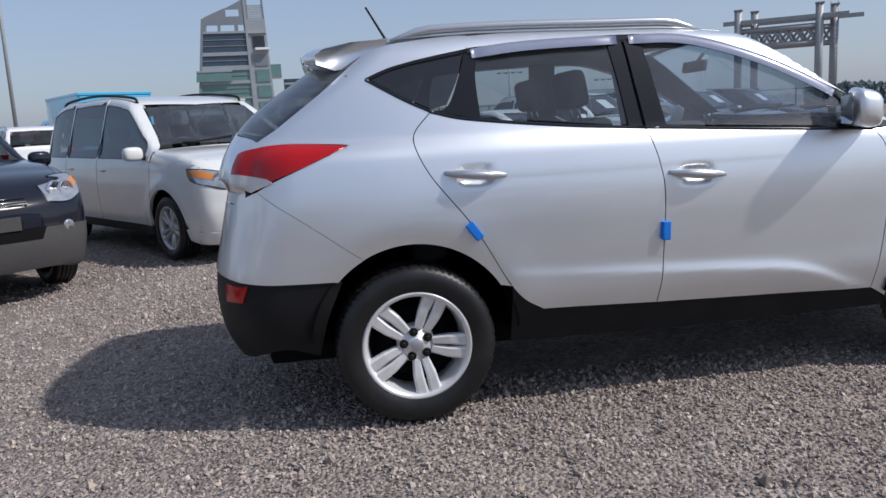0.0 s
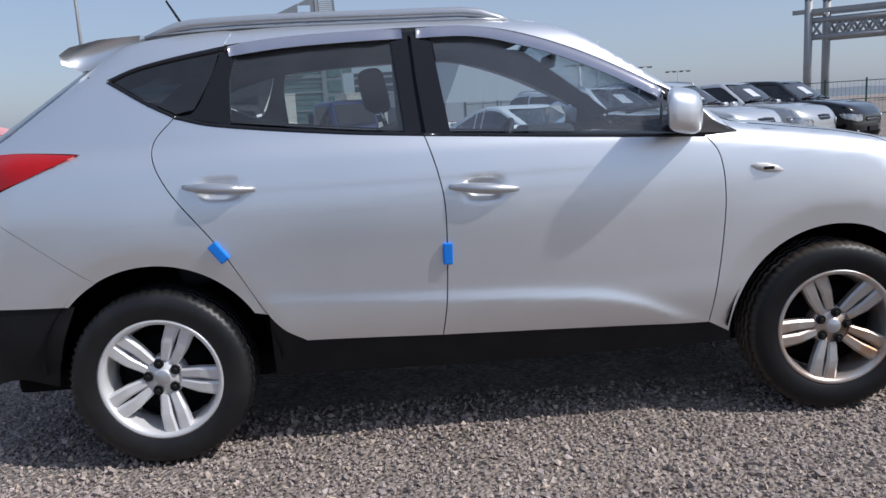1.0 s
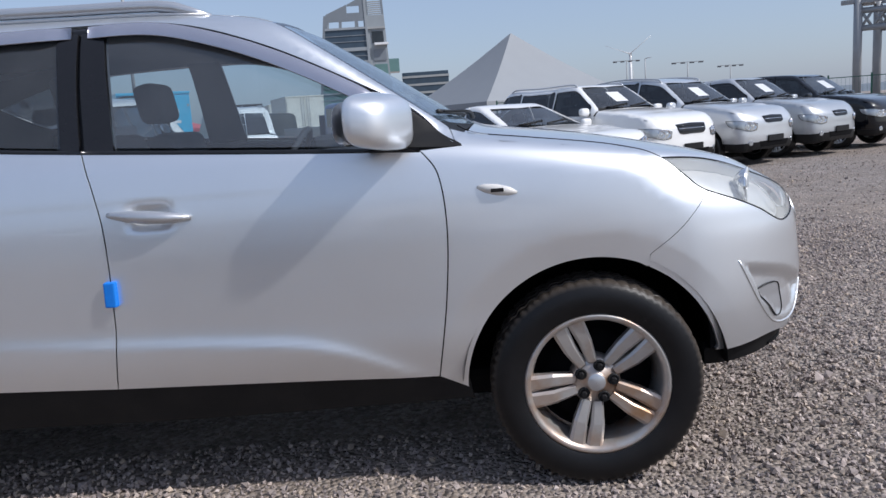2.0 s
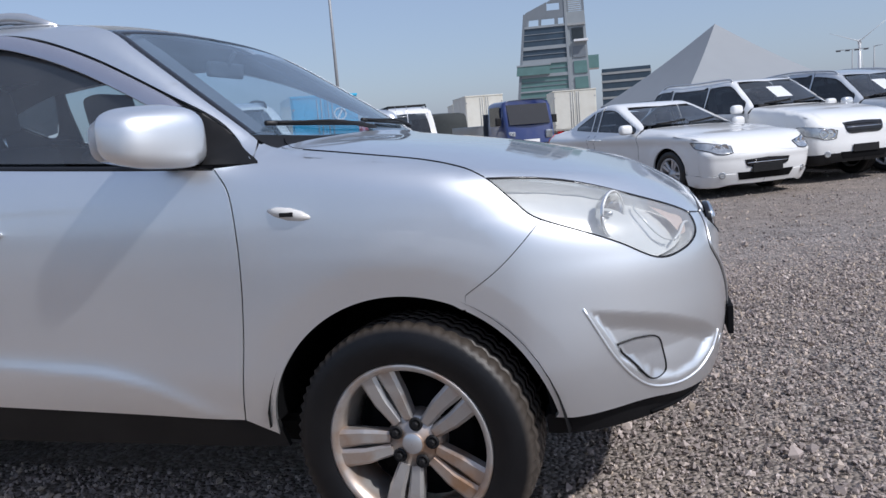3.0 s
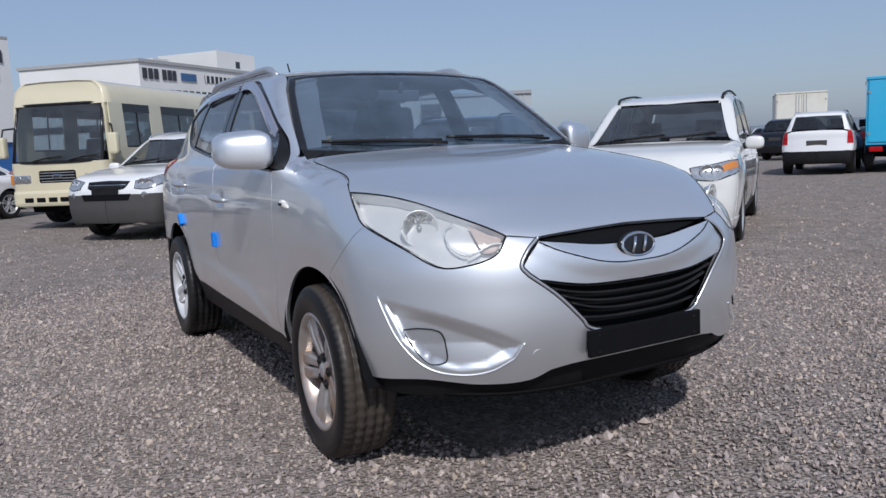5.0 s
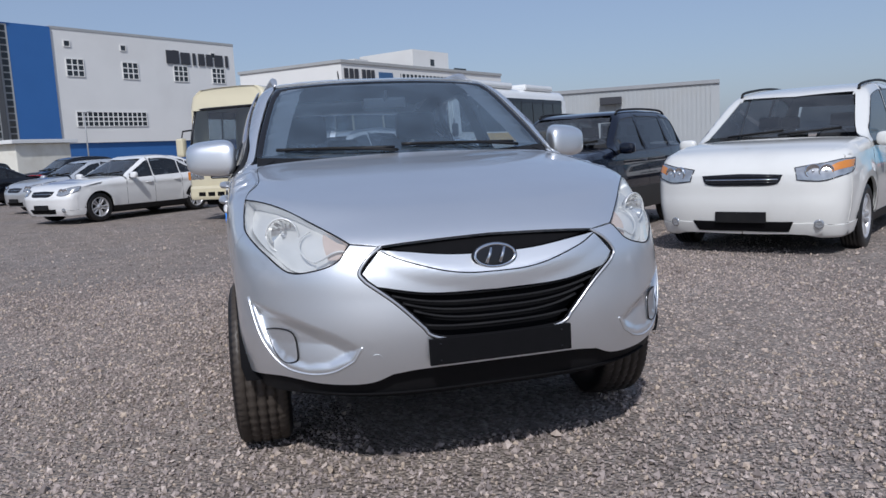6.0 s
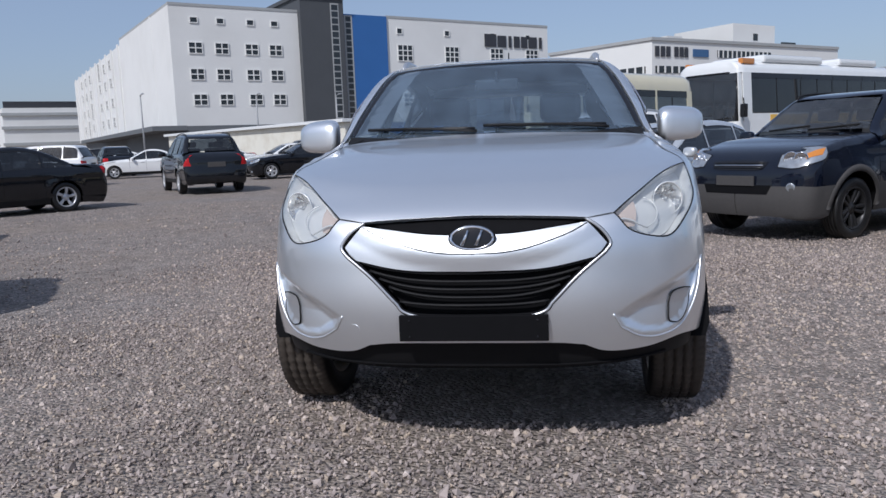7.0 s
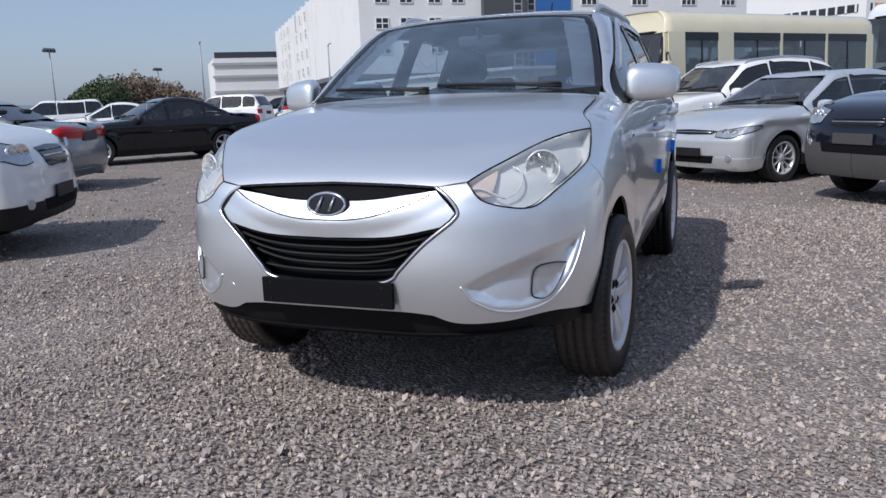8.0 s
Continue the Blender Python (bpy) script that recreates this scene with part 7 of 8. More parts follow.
bus(pose(-17.35, 3.48, -0.01, 0, 0, -39.5), "cream minibus with a dark oval grille", 7.0, 2.05, 2.74, CREAM, 5.75, 1.9, (1.46, 2.30), [(0.3, 1.75, 0), (1.83, 3.3, 0), (3.38, 4.85, 0), (5.3, 6.25, 0)])
bus(at_heading(-18.97, 5.95, -48.8, 9.0, 1.2), "white coach with a yellow side stripe", 9.0, 2.4, 3.3, BUS_WHITE, 6.6, 2.2, (1.72, 2.92), [(0.4, 2.1, 0), (2.16, 3.9, 0), (3.96, 5.7, 0), (5.76, 8.3, 0)], stripe=True, big=True)


def lorry_cab(root, x0, W, mat, H=1.95):
    """A cab-over cab whose back stands at x0."""
    w = W / 2
    v, f = rounded_hull(1.55, W, 0.45, H, rake=0.55)
    cab = link_mesh("cab", [(p[0] + x0, p[1], p[2]) for p in v], f, mat, root)
    xs = x0 + 1.52
    vs = []
    for i in range(7):
        y = w * 0.80 * (-1 + i / 3)
        for z in (1.2, H - 0.14):
            vs.append((x0 + 1.55 + 0.014 - 0.55 * max(0, (z - 0.45) / (H - 0.45) - 0.42), y, z))
    link_mesh("windscreen", vs, [(2 * i, 2 * i + 2, 2 * i + 3, 2 * i + 1) for i in range(6)], SHUT_GLASS, root)
    for sy in (-1, 1):
        part("door_window", box_bm(x0 + 0.35, x0 + 1.15, sy * w - 0.012, sy * w + 0.012, 1.2, H - 0.18, 0.0), SHUT_GLASS, root)
        part("headlight", box_bm(xs - 0.05, xs + 0.03, sy * w * 0.74 - 0.12, sy * w * 0.74 + 0.12, 0.75, 1.0, 0.04), HEAD_LENS, root)
        part("mirror", box_bm(x0 + 1.2, x0 + 1.3, sy * (w + 0.1) - 0.08, sy * (w + 0.1) + 0.08, 1.2, 1.45, 0.03), BLACK_PLASTIC, root)
    part("bumper", box_bm(xs - 0.1, xs + 0.06, -w * 0.96, w * 0.96, 0.38, 0.62, 0.05), BLACK_PLASTIC, root)
    part("number_plate", box_bm(xs + 0.06, xs + 0.075, -0.26, 0.26, 0.62, 0.74), MARK_WHITE, root)
    return cab


def lorry(m, label, L, W, cab_mat, body, body_mat, top, mark=False, category="lorry"):
    """A light lorry: cab to +x, load body behind it. body: box, flat or canvas."""
    root = thing("lorry", m, label, category)
    w = W / 2
    lorry_cab(root, L - 1.6, W * 0.96, cab_mat)
    part("chassis", box_bm(0.1, L - 0.5, -0.38, 0.38, 0.45, 0.68, 0.03), DARK, root)
    xb = L - 1.75
    if body == "flat":
        part("load_bed", box_bm(0, xb, -w, w, 0.72, 0.82, 0.02), body_mat, root)
        for sy in (-1, 1):
            part("side_board", box_bm(0, xb, sy * w - 0.025, sy * w + 0.025, 0.82, top, 0.01), body_mat, root)
        part("tail_board", box_bm(-0.03, 0.02, -w, w, 0.82, top, 0.01), body_mat, root)
        part("head_board", box_bm(xb - 0.05, xb, -w, w, 0.82, top + 0.35, 0.01), body_mat, root)
    elif body == "canvas":
        v, f = rounded_hull(xb, W, 0.75, top, rake=0.0)
        link_mesh("canvas_cover", v, f, CANVAS, root)
        part("load_bed", box_bm(-0.02, xb + 0.02, -w - 0.02, w + 0.02, 0.70, 1.0, 0.02), body_mat, root)
    else:
        part("box_body", box_bm(0, xb, -w, w, 0.72, top, 0.02), body_mat, root)
        for sy in (-1, 1):
            door = part("rear_door", box_bm(-0.03, 0.0, min(0.012 * sy, sy * (w - 0.05)), max(0.012 * sy, sy * (w - 0.05)), 0.8, top - 0.08, 0.012), body_mat, root)
            for y in (0.10, 0.22):
                link_mesh("lock_rod", *sweep([(-0.045, sy * y, 0.82), (-0.045, sy * y, top - 0.1)], 0.014, 6), STEEL_FRAME, door)
            part("hinge", box_bm(-0.045, -0.025, sy * (w - 0.07) - 0.03, sy * (w - 0.07) + 0.03, 1.0, 1.06), STEEL_FRAME, door)
            part("hinge", box_bm(-0.045, -0.025, sy * (w - 0.07) - 0.03, sy * (w - 0.07) + 0.03, top - 0.4, top - 0.34), STEEL_FRAME, door)
        part("roof_edge", box_bm(-0.04, xb + 0.01, -w - 0.015, w + 0.015, top - 0.05, top + 0.02, 0.01), body_mat, root)
        if mark:
            v, f = lathe([(0.19, 0.0), (0.19, 0.008), (0.145, 0.008), (0.145, 0.0)], "y", 28)
            rot = Matrix.Translation((-0.045, -w * 0.45, top - 0.55)) @ Matrix.Rotation(radians(90), 4, "Z")
            link_mesh("round_mark", [rot @ Vector(p) for p in v], f, MARK_WHITE, root)
            part("mark_stroke", box_bm(-0.04, -0.034, -0.03, 0.03, -0.13, 0.13, m=Matrix.Translation((0, -w * 0.45, top - 0.55)) @ Matrix.Rotation(radians(30), 4, "X")), MARK_WHITE, root)
            part("mark_bar", box_bm(-0.04, -0.034, -w * 0.45 - 0.22, -w * 0.45 + 0.22, top - 0.86, top - 0.79), MARK_WHITE, root)
    for sy in (-1, 1):
        part("tail_light", box_bm(-0.05, 0.02, sy * w * 0.75 - 0.16, sy * w * 0.75 + 0.16, 0.55, 0.68, 0.02), RED_LENS, root)
        for wx, rr in ((0.85, 0.30), (L - 0.9, 0.33)):
            alloy_wheel(root, wx, sy * (w - 0.12), rr + 0.01, rr + 0.01, 0.2, 0.2, 6, detail=False, twin=0.0, spoke_w=0.1)
    return root


lorry(at_heading(-7.65, 19.17, 122.1, 0.85, 0), "sky-blue box lorry with a white round mark", 4.9, 1.95, SKY_BLUE, "box", SKY_BLUE, 2.47, mark=True)
lorry(at_heading(-1.50, 20.76, -57.2, 4.9, 0), "dark blue flatbed lorry with empty load bed", 4.9, 1.75, TRUCK_NAVY, "flat", STEEL_GREY, 1.25)
lorry(at_heading(-5.67, 26.31, 109.1, 0, 0), "lorry with a dark green canvas cover", 5.0, 1.8, STEEL_GREY, "canvas", STEEL_GREY, 1.85)
for x, y, hd, wid, tp in ((-9.8, 48.8, 109, 2.2, 2.9), (-6.7, 39.0, 113, 2.1, 2.95), (-1.9, 40.0, 102, 2.3, 2.85), (-19.1, 30.9, 129, 2.2, 2.95)):
    lorry(pose(x, y, 0, 0, 0, hd), "white box lorry with double rear doors", 6.0, wid, WHITE_PAINT, "box", BOX_WHITE, tp)
van_s = CarShape(L=4.7, W=1.82, H=1.93, wb=2.81, front=0.75, nose=0.98, cowl=(1.55, 1.2), screen=(0.95, 1.82), back_top=(-2.12, 1.83), back_base=(-2.24, 1.12), belt=(1.08, 1.1), sill=0.32, R=0.33, pillars=(-1.0, 0.3), arch=0.39, tumble=0.16, box=0.8)
van = vehicle("van", at_heading(-4.90, 19.33, 116.9, -2.3, 0), "white passenger van with a roof rack and rear ladder", van_s, WHITE_PAINT, clad_z=0.4, tail=(0.62, 0.72, 0.9), lower_mat=STEEL_GREY, step=0.09)
for y in (-0.55, 0.55):
    link_mesh("roof_rack", *sweep([(-2.0, y, 2.02), (0.3, y, 2.02)], 0.025, 6), BLACK_PLASTIC, van)
for x in (-1.9, -1.2, -0.5, 0.2):
    link_mesh("rack_bar", *sweep([(x, -0.6, 1.95), (x, -0.55, 2.02), (x, 0.55, 2.02), (x, 0.6, 1.95)], 0.022, 6), BLACK_PLASTIC, van)
for y in (0.05, 0.38):
    link_mesh("ladder_rail", *sweep([(-2.32, y, 0.75), (-2.34, y, 1.3), (-2.24, y, 1.85), (-2.1, y, 2.0)], 0.014, 6), SATIN, van)
for z in (0.95, 1.2, 1.45, 1.7):
    link_mesh("ladder_rung", *sweep([(-2.33 + max(0, z - 1.3) * 0.18, 0.05, z), (-2.33 + max(0, z - 1.3) * 0.18, 0.38, z)], 0.012, 6), SATIN, van)
vehicle("suv", pose(-9.85, 18.9, 0, 0, 0, 119), "white SUV with black rear bumper seen from behind", tuc, WHITE_PAINT, clad_z=0.62, step=0.08, tail=(0.80, 0.82, 1.14), rails=True)
vehicle("suv", pose(-17.9, -23.2, 0, 0, 0, -43), "white long-roofed car with dark side windows", orl_s, WHITE_PAINT, glass=DARK_GLASS, clad_z=0.42, step=0.09, lower_mat=WHITE_PAINT)
vehicle("suv", pose(-24.4, -20.1, 0, 0, 0, -78), "white SUV with round red tail lamps behind a sedan", tuc, WHITE_PAINT, glass=DARK_GLASS, clad_z=0.42, step=0.09, tail=(0.66, 0.84, 1.02), lower_mat=WHITE_PAINT)
black_suv = vehicle("suv", pose(-10.11, 23.88, 0, 0, 0, 101.9), "black SUV in a far row of cars", jeep_s, BLACK_PAINT, clad_z=0.42, step=0.1, lower_mat=BLACK_PAINT)
white_sedan = vehicle("sedan", pose(-15.9, -4.6 + 1.2, 0, 0, 0, -45), "white sedan beside the minibus", sed, WHITE_PAINT, step=0.1, clad_z=0.32, lower_mat=WHITE_PAINT)
for src, x, y, hd in ((white_sedan, -25.9, -5.5, -52), (white_sedan, -16.6, -19.2, -45), (black_suv, -32.4, -7.7, -53), (white_sedan, -33.7, -20.7, -61), (black_suv, -38.1, -24.9, -143), (white_sedan, -43.6, -27.8, -61), (black_suv, -47.6, -32.3, -56), (white_sedan, -51.3, -23.9, -51), (white_sedan, -24.8, -25.1, -37), (black_suv, -17.2, 28.2, 102), (white_sedan, -22.4, 33.3, 113), (white_sedan, 0.4, 34.0, 141), (white_sedan, -30.3, -11.9, -54), (black_suv, -37.8, -13.3, -53), (white_sedan, -44.9, -11.0, -51)):
    copy_thing(src, pose(x, y, 0, 0, 0, hd))


# ---- buildings ----
WALL_WHITE = material("white_wall", (0.72, 0.72, 0.70), rough=0.8, vary=0.04, scale=0.3, dirt=(0.5, 0.49, 0.46), dirt_amount=0.25, dirt_scale=0.12)
WALL_GREY = material("charcoal_wall", (0.07, 0.075, 0.082), rough=0.7, vary=0.1, scale=0.4)
WALL_BLUE = material("blue_wall", (0.035, 0.13, 0.36), rough=0.6, vary=0.06, scale=0.3)
BASE_GREY = material("grey_base_wall", (0.13, 0.14, 0.15), rough=0.8, vary=0.12, scale=0.5)
PANE = material("building_glass", (0.03, 0.036, 0.042), rough=0.08, vary=0.4, scale=0.6)
PANE_GREEN = material("green_glass", (0.13, 0.23, 0.22), rough=0.08, vary=0.3, scale=0.25)
PANE_BLUE = material("blue_glass", (0.05, 0.075, 0.105), rough=0.08, vary=0.3, scale=0.25)
CONCRETE = material("concrete", (0.36, 0.37, 0.37), rough=0.85, vary=0.1, scale=0.4)
METAL_SHEET = material("corrugated_sheet", (0.42, 0.44, 0.45), rough=0.5, metal=0.2, vary=0.08, scale=0.8, dirt=(0.3, 0.26, 0.2), dirt_amount=0.3, dirt_scale=0.4)
SIGN_DARK = material("sign_dark", (0.04, 0.042, 0.05), rough=0.5, vary=0.05, scale=2)
SIGN_BLUE = material("sign_blue", (0.05, 0.12, 0.25), rough=0.5, vary=0.05, scale=2)


class Facade:
    """A wall from a to b (plan), with local s along it, z up and outward depth."""

    def __init__(self, a, b):
        self.a, d = Vector((*a, 0)), Vector((*b, 0)) - Vector((*a, 0))
        self.len = d.length
        self.m = Matrix.Translation(self.a) @ Matrix.Rotation(math.atan2(d.y, d.x), 4, "Z")

    def box(self, s0, s1, z0, z1, out0, out1, bevel=0.0):
        """out: metres towards the left of a-b is positive."""
        return box_bm(s0, s1, min(out0, out1), max(out0, out1), z0, z1, bevel, 1, self.m)


def window(f, parent, s, z, w, h, cols, rows, out, name="window"):
    """Panes set back in a frame of bars that stand proud of the wall."""
    t = 0.12
    ob = part(name, f.box(s - w / 2, s + w / 2, z - h / 2, z + h / 2, 0, out * 0.05), PANE, parent)
    bars = [(s - w / 2 - t, s - w / 2, z - h / 2, z + h / 2), (s + w / 2, s + w / 2 + t, z - h / 2, z + h / 2), (s - w / 2 - t, s + w / 2 + t, z + h / 2, z + h / 2 + t), (s - w / 2 - t, s + w / 2 + t, z - h / 2 - t, z - h / 2)]
    bars += [(s - w / 2 + w * c / cols - 0.08, s - w / 2 + w * c / cols + 0.08, z - h / 2, z + h / 2) for c in range(1, cols)]
    for x0, x1, z0, z1 in bars:
        part("frame_bar", f.box(x0, x1, z0, z1, 0, out * 0.14), WALL_WHITE, ob)
    for r in range(1, rows):
        zc = z - h / 2 + h * r / rows
        part("frame_bar", f.box(s - w / 2, s + w / 2, zc - 0.08, zc + 0.08, 0, out * 0.135), WALL_WHITE, ob)
    return ob


# white office block with charcoal stair tower and blue bay
C, R, D = (-106.0, -54.1), (-152.0, 1.6), (-207.7, -134.5)
f1 = Facade(C, R)
block = thing("office_building", pose(0, 0, 0), "white four-storey office block with charcoal stair tower and blue bay", "building")
OUT = -1 if (f1.m.inverted() @ Vector((0, 0, 0))).y < 0 else 1
T = f1.len
part("wall", f1.box(0, 0.28 * T, 5.3, 23.0, 0, -OUT * 40), WALL_WHITE, block)
part("wall", f1.box(0.5025 * T, T, 5.3, 23.0, 0, -OUT * 40), WALL_WHITE, block)
part("blue_bay", f1.box(0.385 * T, 0.5025 * T, 0, 23.2, OUT * 0.3, -OUT * 40), WALL_BLUE, block)
tower_part = part("stair_tower", f1.box(0.28 * T, 0.385 * T, 0, 25.3, OUT * 1.2, -OUT * 20), WALL_GREY, block)
part("tower_coping", f1.box(0.275 * T, 0.388 * T, 25.3, 25.9, OUT * 1.5, -OUT * 20), WALL_GREY, block)
part("ground_floor", f1.box(0.0, 0.28 * T, 0, 5.3, -OUT * 0.4, -OUT * 40), BASE_GREY, block)
part("ground_floor", f1.box(0.5025 * T, T, 0, 5.3, -OUT * 0.4, -OUT * 40), WALL_BLUE, block)
part("parapet", f1.box(0, 0.28 * T, 23.0, 23.4, OUT * 0.08, -OUT * 40), CONCRETE, block)
part("parapet", f1.box(0.5025 * T, T, 23.0, 23.4, OUT * 0.08, -OUT * 40), CONCRETE, block)
for s in (3.6, 7.6, 12.3, 16.2):
    window(f1, block, s, 21.0, 1.0, 0.7, 1, 1, OUT)
    for z in (16.9, 13.0, 9.2):
        window(f1, block, s + (0.2 if z < 12 else 0), z, 1.9, 1.5, 2, 2, OUT)
for s in (39.9, 49.7, 59.8, 68.2):
    window(f1, block, s, 17.2, 2.8, 2.6, 3, 3, OUT)
    window(f1, block, s - 1.0, 20.9, 0.9, 0.8, 1, 1, OUT)
window(f1, block, 45.6, 9.1, 12.5, 2.2, 14, 3, OUT)
for s, z in ((31.5, 20.8), (32.5, 12.2)):
    window(f1, block, s, z, 0.9, 0.8, 1, 1, OUT)
for s in (26.2, 29.0):
    fl = Facade(C, R)
    for k in range(20):
        part("pane", f1.box(s - 0.55, s + 0.55, 3.0 + k * 1.08, 3.0 + k * 1.08 + 0.85, OUT * 1.2, OUT * 1.28) if s < 27 else f1.box(s - 0.45, s + 0.45, 3.0 + k * 1.0, 3.0 + k * 1.0 + 0.78, OUT * 0.3, OUT * 0.38), PANE, tower_part)
    part("glazing_strip", f1.box(s - 0.75, s + 0.75, 2.5, 24.6 if s < 27 else 23.0, OUT * (1.2 if s < 27 else 0.3), OUT * (1.24 if s < 27 else 0.34)), CONCRETE, tower_part)
sign = part("wall_sign", f1.box(57.0, 59.6, 18.9, 21.2, OUT * 0.05, OUT * 0.25), SIGN_DARK, block, "dark sign blocks on the wall")
for k, (s, wd) in enumerate(((61.0, 1.9), (62.9, 0.6), (64.5, 1.3), (66.3, 1.4), (68.4, 1.9), (70.3, 0.6))):
    part("sign_block", f1.box(s - wd / 2, s + wd / 2, 18.9, 21.0, OUT * 0.02, OUT * 0.22), SIGN_DARK, sign)
f2 = Facade(D, C)
O2 = -1 if (f2.m.inverted() @ Vector((0, 0, 0))).y < 0 else 1
part("wall", f2.box(0, f2.len - 1.3, 5.3, 22.9, 0, -O2 * 30), WALL_WHITE, block)
part("ground_floor", f2.box(0, f2.len, 0, 5.3, -O2 * 1.5, -O2 * 30), BASE_GREY, block)
part("canopy", f2.box(40, f2.len + 2, 4.6, 5.3, O2 * 4.0, -O2 * 1), BASE_GREY, block)
for k in range(14):
    s = 5 + k * 8.6
    part("fin", f2.box(s - 0.5, s + 0.5, 5.3, 23.2, 0, O2 * 0.3), WALL_WHITE, block)
    for z in (8.5, 12.6, 16.8, 20.6):
        if (k + int(z)) % 4:
            window(f2, block, s + 4.3, z, 2.2, 1.7 + (2.0 if (k * 3 + int(z)) % 7 == 0 else 0), 2, 2, O2)

# long white warehouse with roof rooms
K, KL, KR = (-99.6, 14.5), (-112.0, 1.6), (-124.7, 46.1)
depot = thing("warehouse", pose(0, 0, 0), "white two-storey warehouse with ribbon windows and roof plant", "building")
for a, b in ((KL, K), (K, KR)):
    f3 = Facade(a, b)
    o3 = -1 if (f3.m.inverted() @ Vector((0, 0, 0))).y < 0 else 1
    part("wall", f3.box(0, f3.len, 0, 13.4, 0, -o3 * 20), WALL_WHITE, depot)
    part("coping", f3.box(-0.2, f3.len, 13.4, 13.8, o3 * 0.2, -o3 * 20), CONCRETE, depot)
    band = part("ribbon_window", f3.box(0.6, f3.len - 1, 9.3, 10.2, 0, o3 * 0.06), PANE, depot)
    for k in range(int(f3.len / 1.3)):
        part("mullion", f3.box(0.9 + k * 1.3, 1.15 + k * 1.3, 9.3, 10.2, o3 * 0.04, o3 * 0.14), WALL_WHITE, band)
    part("ribbon_window", f3.box(0.6, f3.len - 1, 5.0, 5.9, 0, o3 * 0.06), PANE, depot)
f3 = Facade(K, KR)
o3 = -1 if (f3.m.inverted() @ Vector((0, 0, 0))).y < 0 else 1
sign = part("wall_sign", f3.box(0.5, 1.2, 11.4, 12.7, o3 * 0.02, o3 * 0.15), SIGN_DARK, depot, "dark sign blocks on the wall")
for s, wd in ((1.9, 0.7), (2.9, 0.7), (4.4, 0.7), (5.4, 0.7), (6.3, 0.6)):
    part("sign_block", f3.box(s - wd / 2, s + wd / 2, 11.4, 12.7, o3 * 0.02, o3 * 0.15), SIGN_DARK, sign)
part("sign_block", f3.box(7.6, 10.6, 11.5, 12.5, o3 * 0.02, o3 * 0.15), SIGN_BLUE, sign)
row = part("upper_window", f3.box(12.5, 24.0, 11.5, 12.5, 0, o3 * 0.06), PANE, depot)
for k in range(12):
    part("mullion", f3.box(12.6 + k * 0.95, 12.8 + k * 0.95, 11.5, 12.5, o3 * 0.04, o3 * 0.12), WALL_WHITE, row)
part("roof_room", f3.box(19.5, 29.0, 13.4, 16.9, -o3 * 3, -o3 * 14), WALL_WHITE, depot)
part("roof_room", f3.box(6.0, 9.0, 13.4, 14.6, -o3 * 3, -o3 * 8), WALL_WHITE, depot)
part("pane", f3.box(24.0, 25.0, 14.6, 15.6, -o3 * 3, -o3 * 2.95), PANE, depot)
part("pane", f3.box(30.5, 34.0, 13.5, 14.6, -o3 * 3, -o3 * 2.9), PANE, depot)
# far warehouse
f4 = Facade((-213.3, -162.7), (-238.4, -132.8))
o4 = -1 if (f4.m.inverted() @ Vector((0, 0, 0))).y < 0 else 1
far_depot = thing("warehouse", pose(0, 0, 0), "far white warehouse with ramp bands across its wall", "building")
part("wall", f4.box(0, f4.len, 0, 17.0, 0, -o4 * 40), WALL_WHITE, far_depot)
for z in (5.5, 10.5, 14.6):
    part("deck_band", f4.box(-0.5, f4.len, z, z + 0.9, 0, o4 * 0.6), CONCRETE, far_depot)
part("roof_sign", f4.box(0.5, 21, 17.0, 19.0, -o4 * 0.5, -o4 * 1), SIGN_DARK, far_depot, "long dark sign blocks on the roof edge")
part("wall", f4.box(21.5, f4.len, 17.0, 19.5, -o4 * 3, -o4 * 30), WALL_WHITE, far_depot)

# corrugated store at the yard's edge
f5 = Facade((-39.2, 17.8), (-33.5, 26.0))
o5 = -1 if (f5.m.inverted() @ Vector((0, 0, 0))).y < 0 else 1
store = thing("storage_shed", pose(0, 0, 0), "grey corrugated steel storage shed with flat roof", "shed")
bm = bmesh.new()
for k in range(int(f5.len / 0.25)):
    add_box(bm, k * 0.25, k * 0.25 + 0.13, min(0, o5 * 0.05), max(0, o5 * 0.05), 0.2, 4.0, f5.m)
bmesh.ops.recalc_face_normals(bm, faces=bm.faces)
part("corrugation", bm, METAL_SHEET, store)
part("wall", f5.box(0, f5.len, 0, 4.1, 0, -o5 * 6), METAL_SHEET, store)
part("roof_edge", f5.box(-0.1, f5.len, 4.1, 4.3, o5 * 0.12, -o5 * 6), STEEL_FRAME, store)
part("flood_light", f5.box(3.4, 4.6, 3.3, 3.7, o5 * 0.1, o5 * 0.7), SIGN_DARK, store)

# leaning glass tower far off
BAND_GREY = material("band_grey", (0.2, 0.225, 0.25), rough=0.6, vary=0.1, scale=0.3)
BAND_PALE = material("band_pale_grey", (0.3, 0.33, 0.35), rough=0.6, vary=0.1, scale=0.3)
tw = thing("glass_tower", pose(-33.3, 301.5, 0, 0, 0, 4), "leaning glass office tower with slanted steel crown", "building")


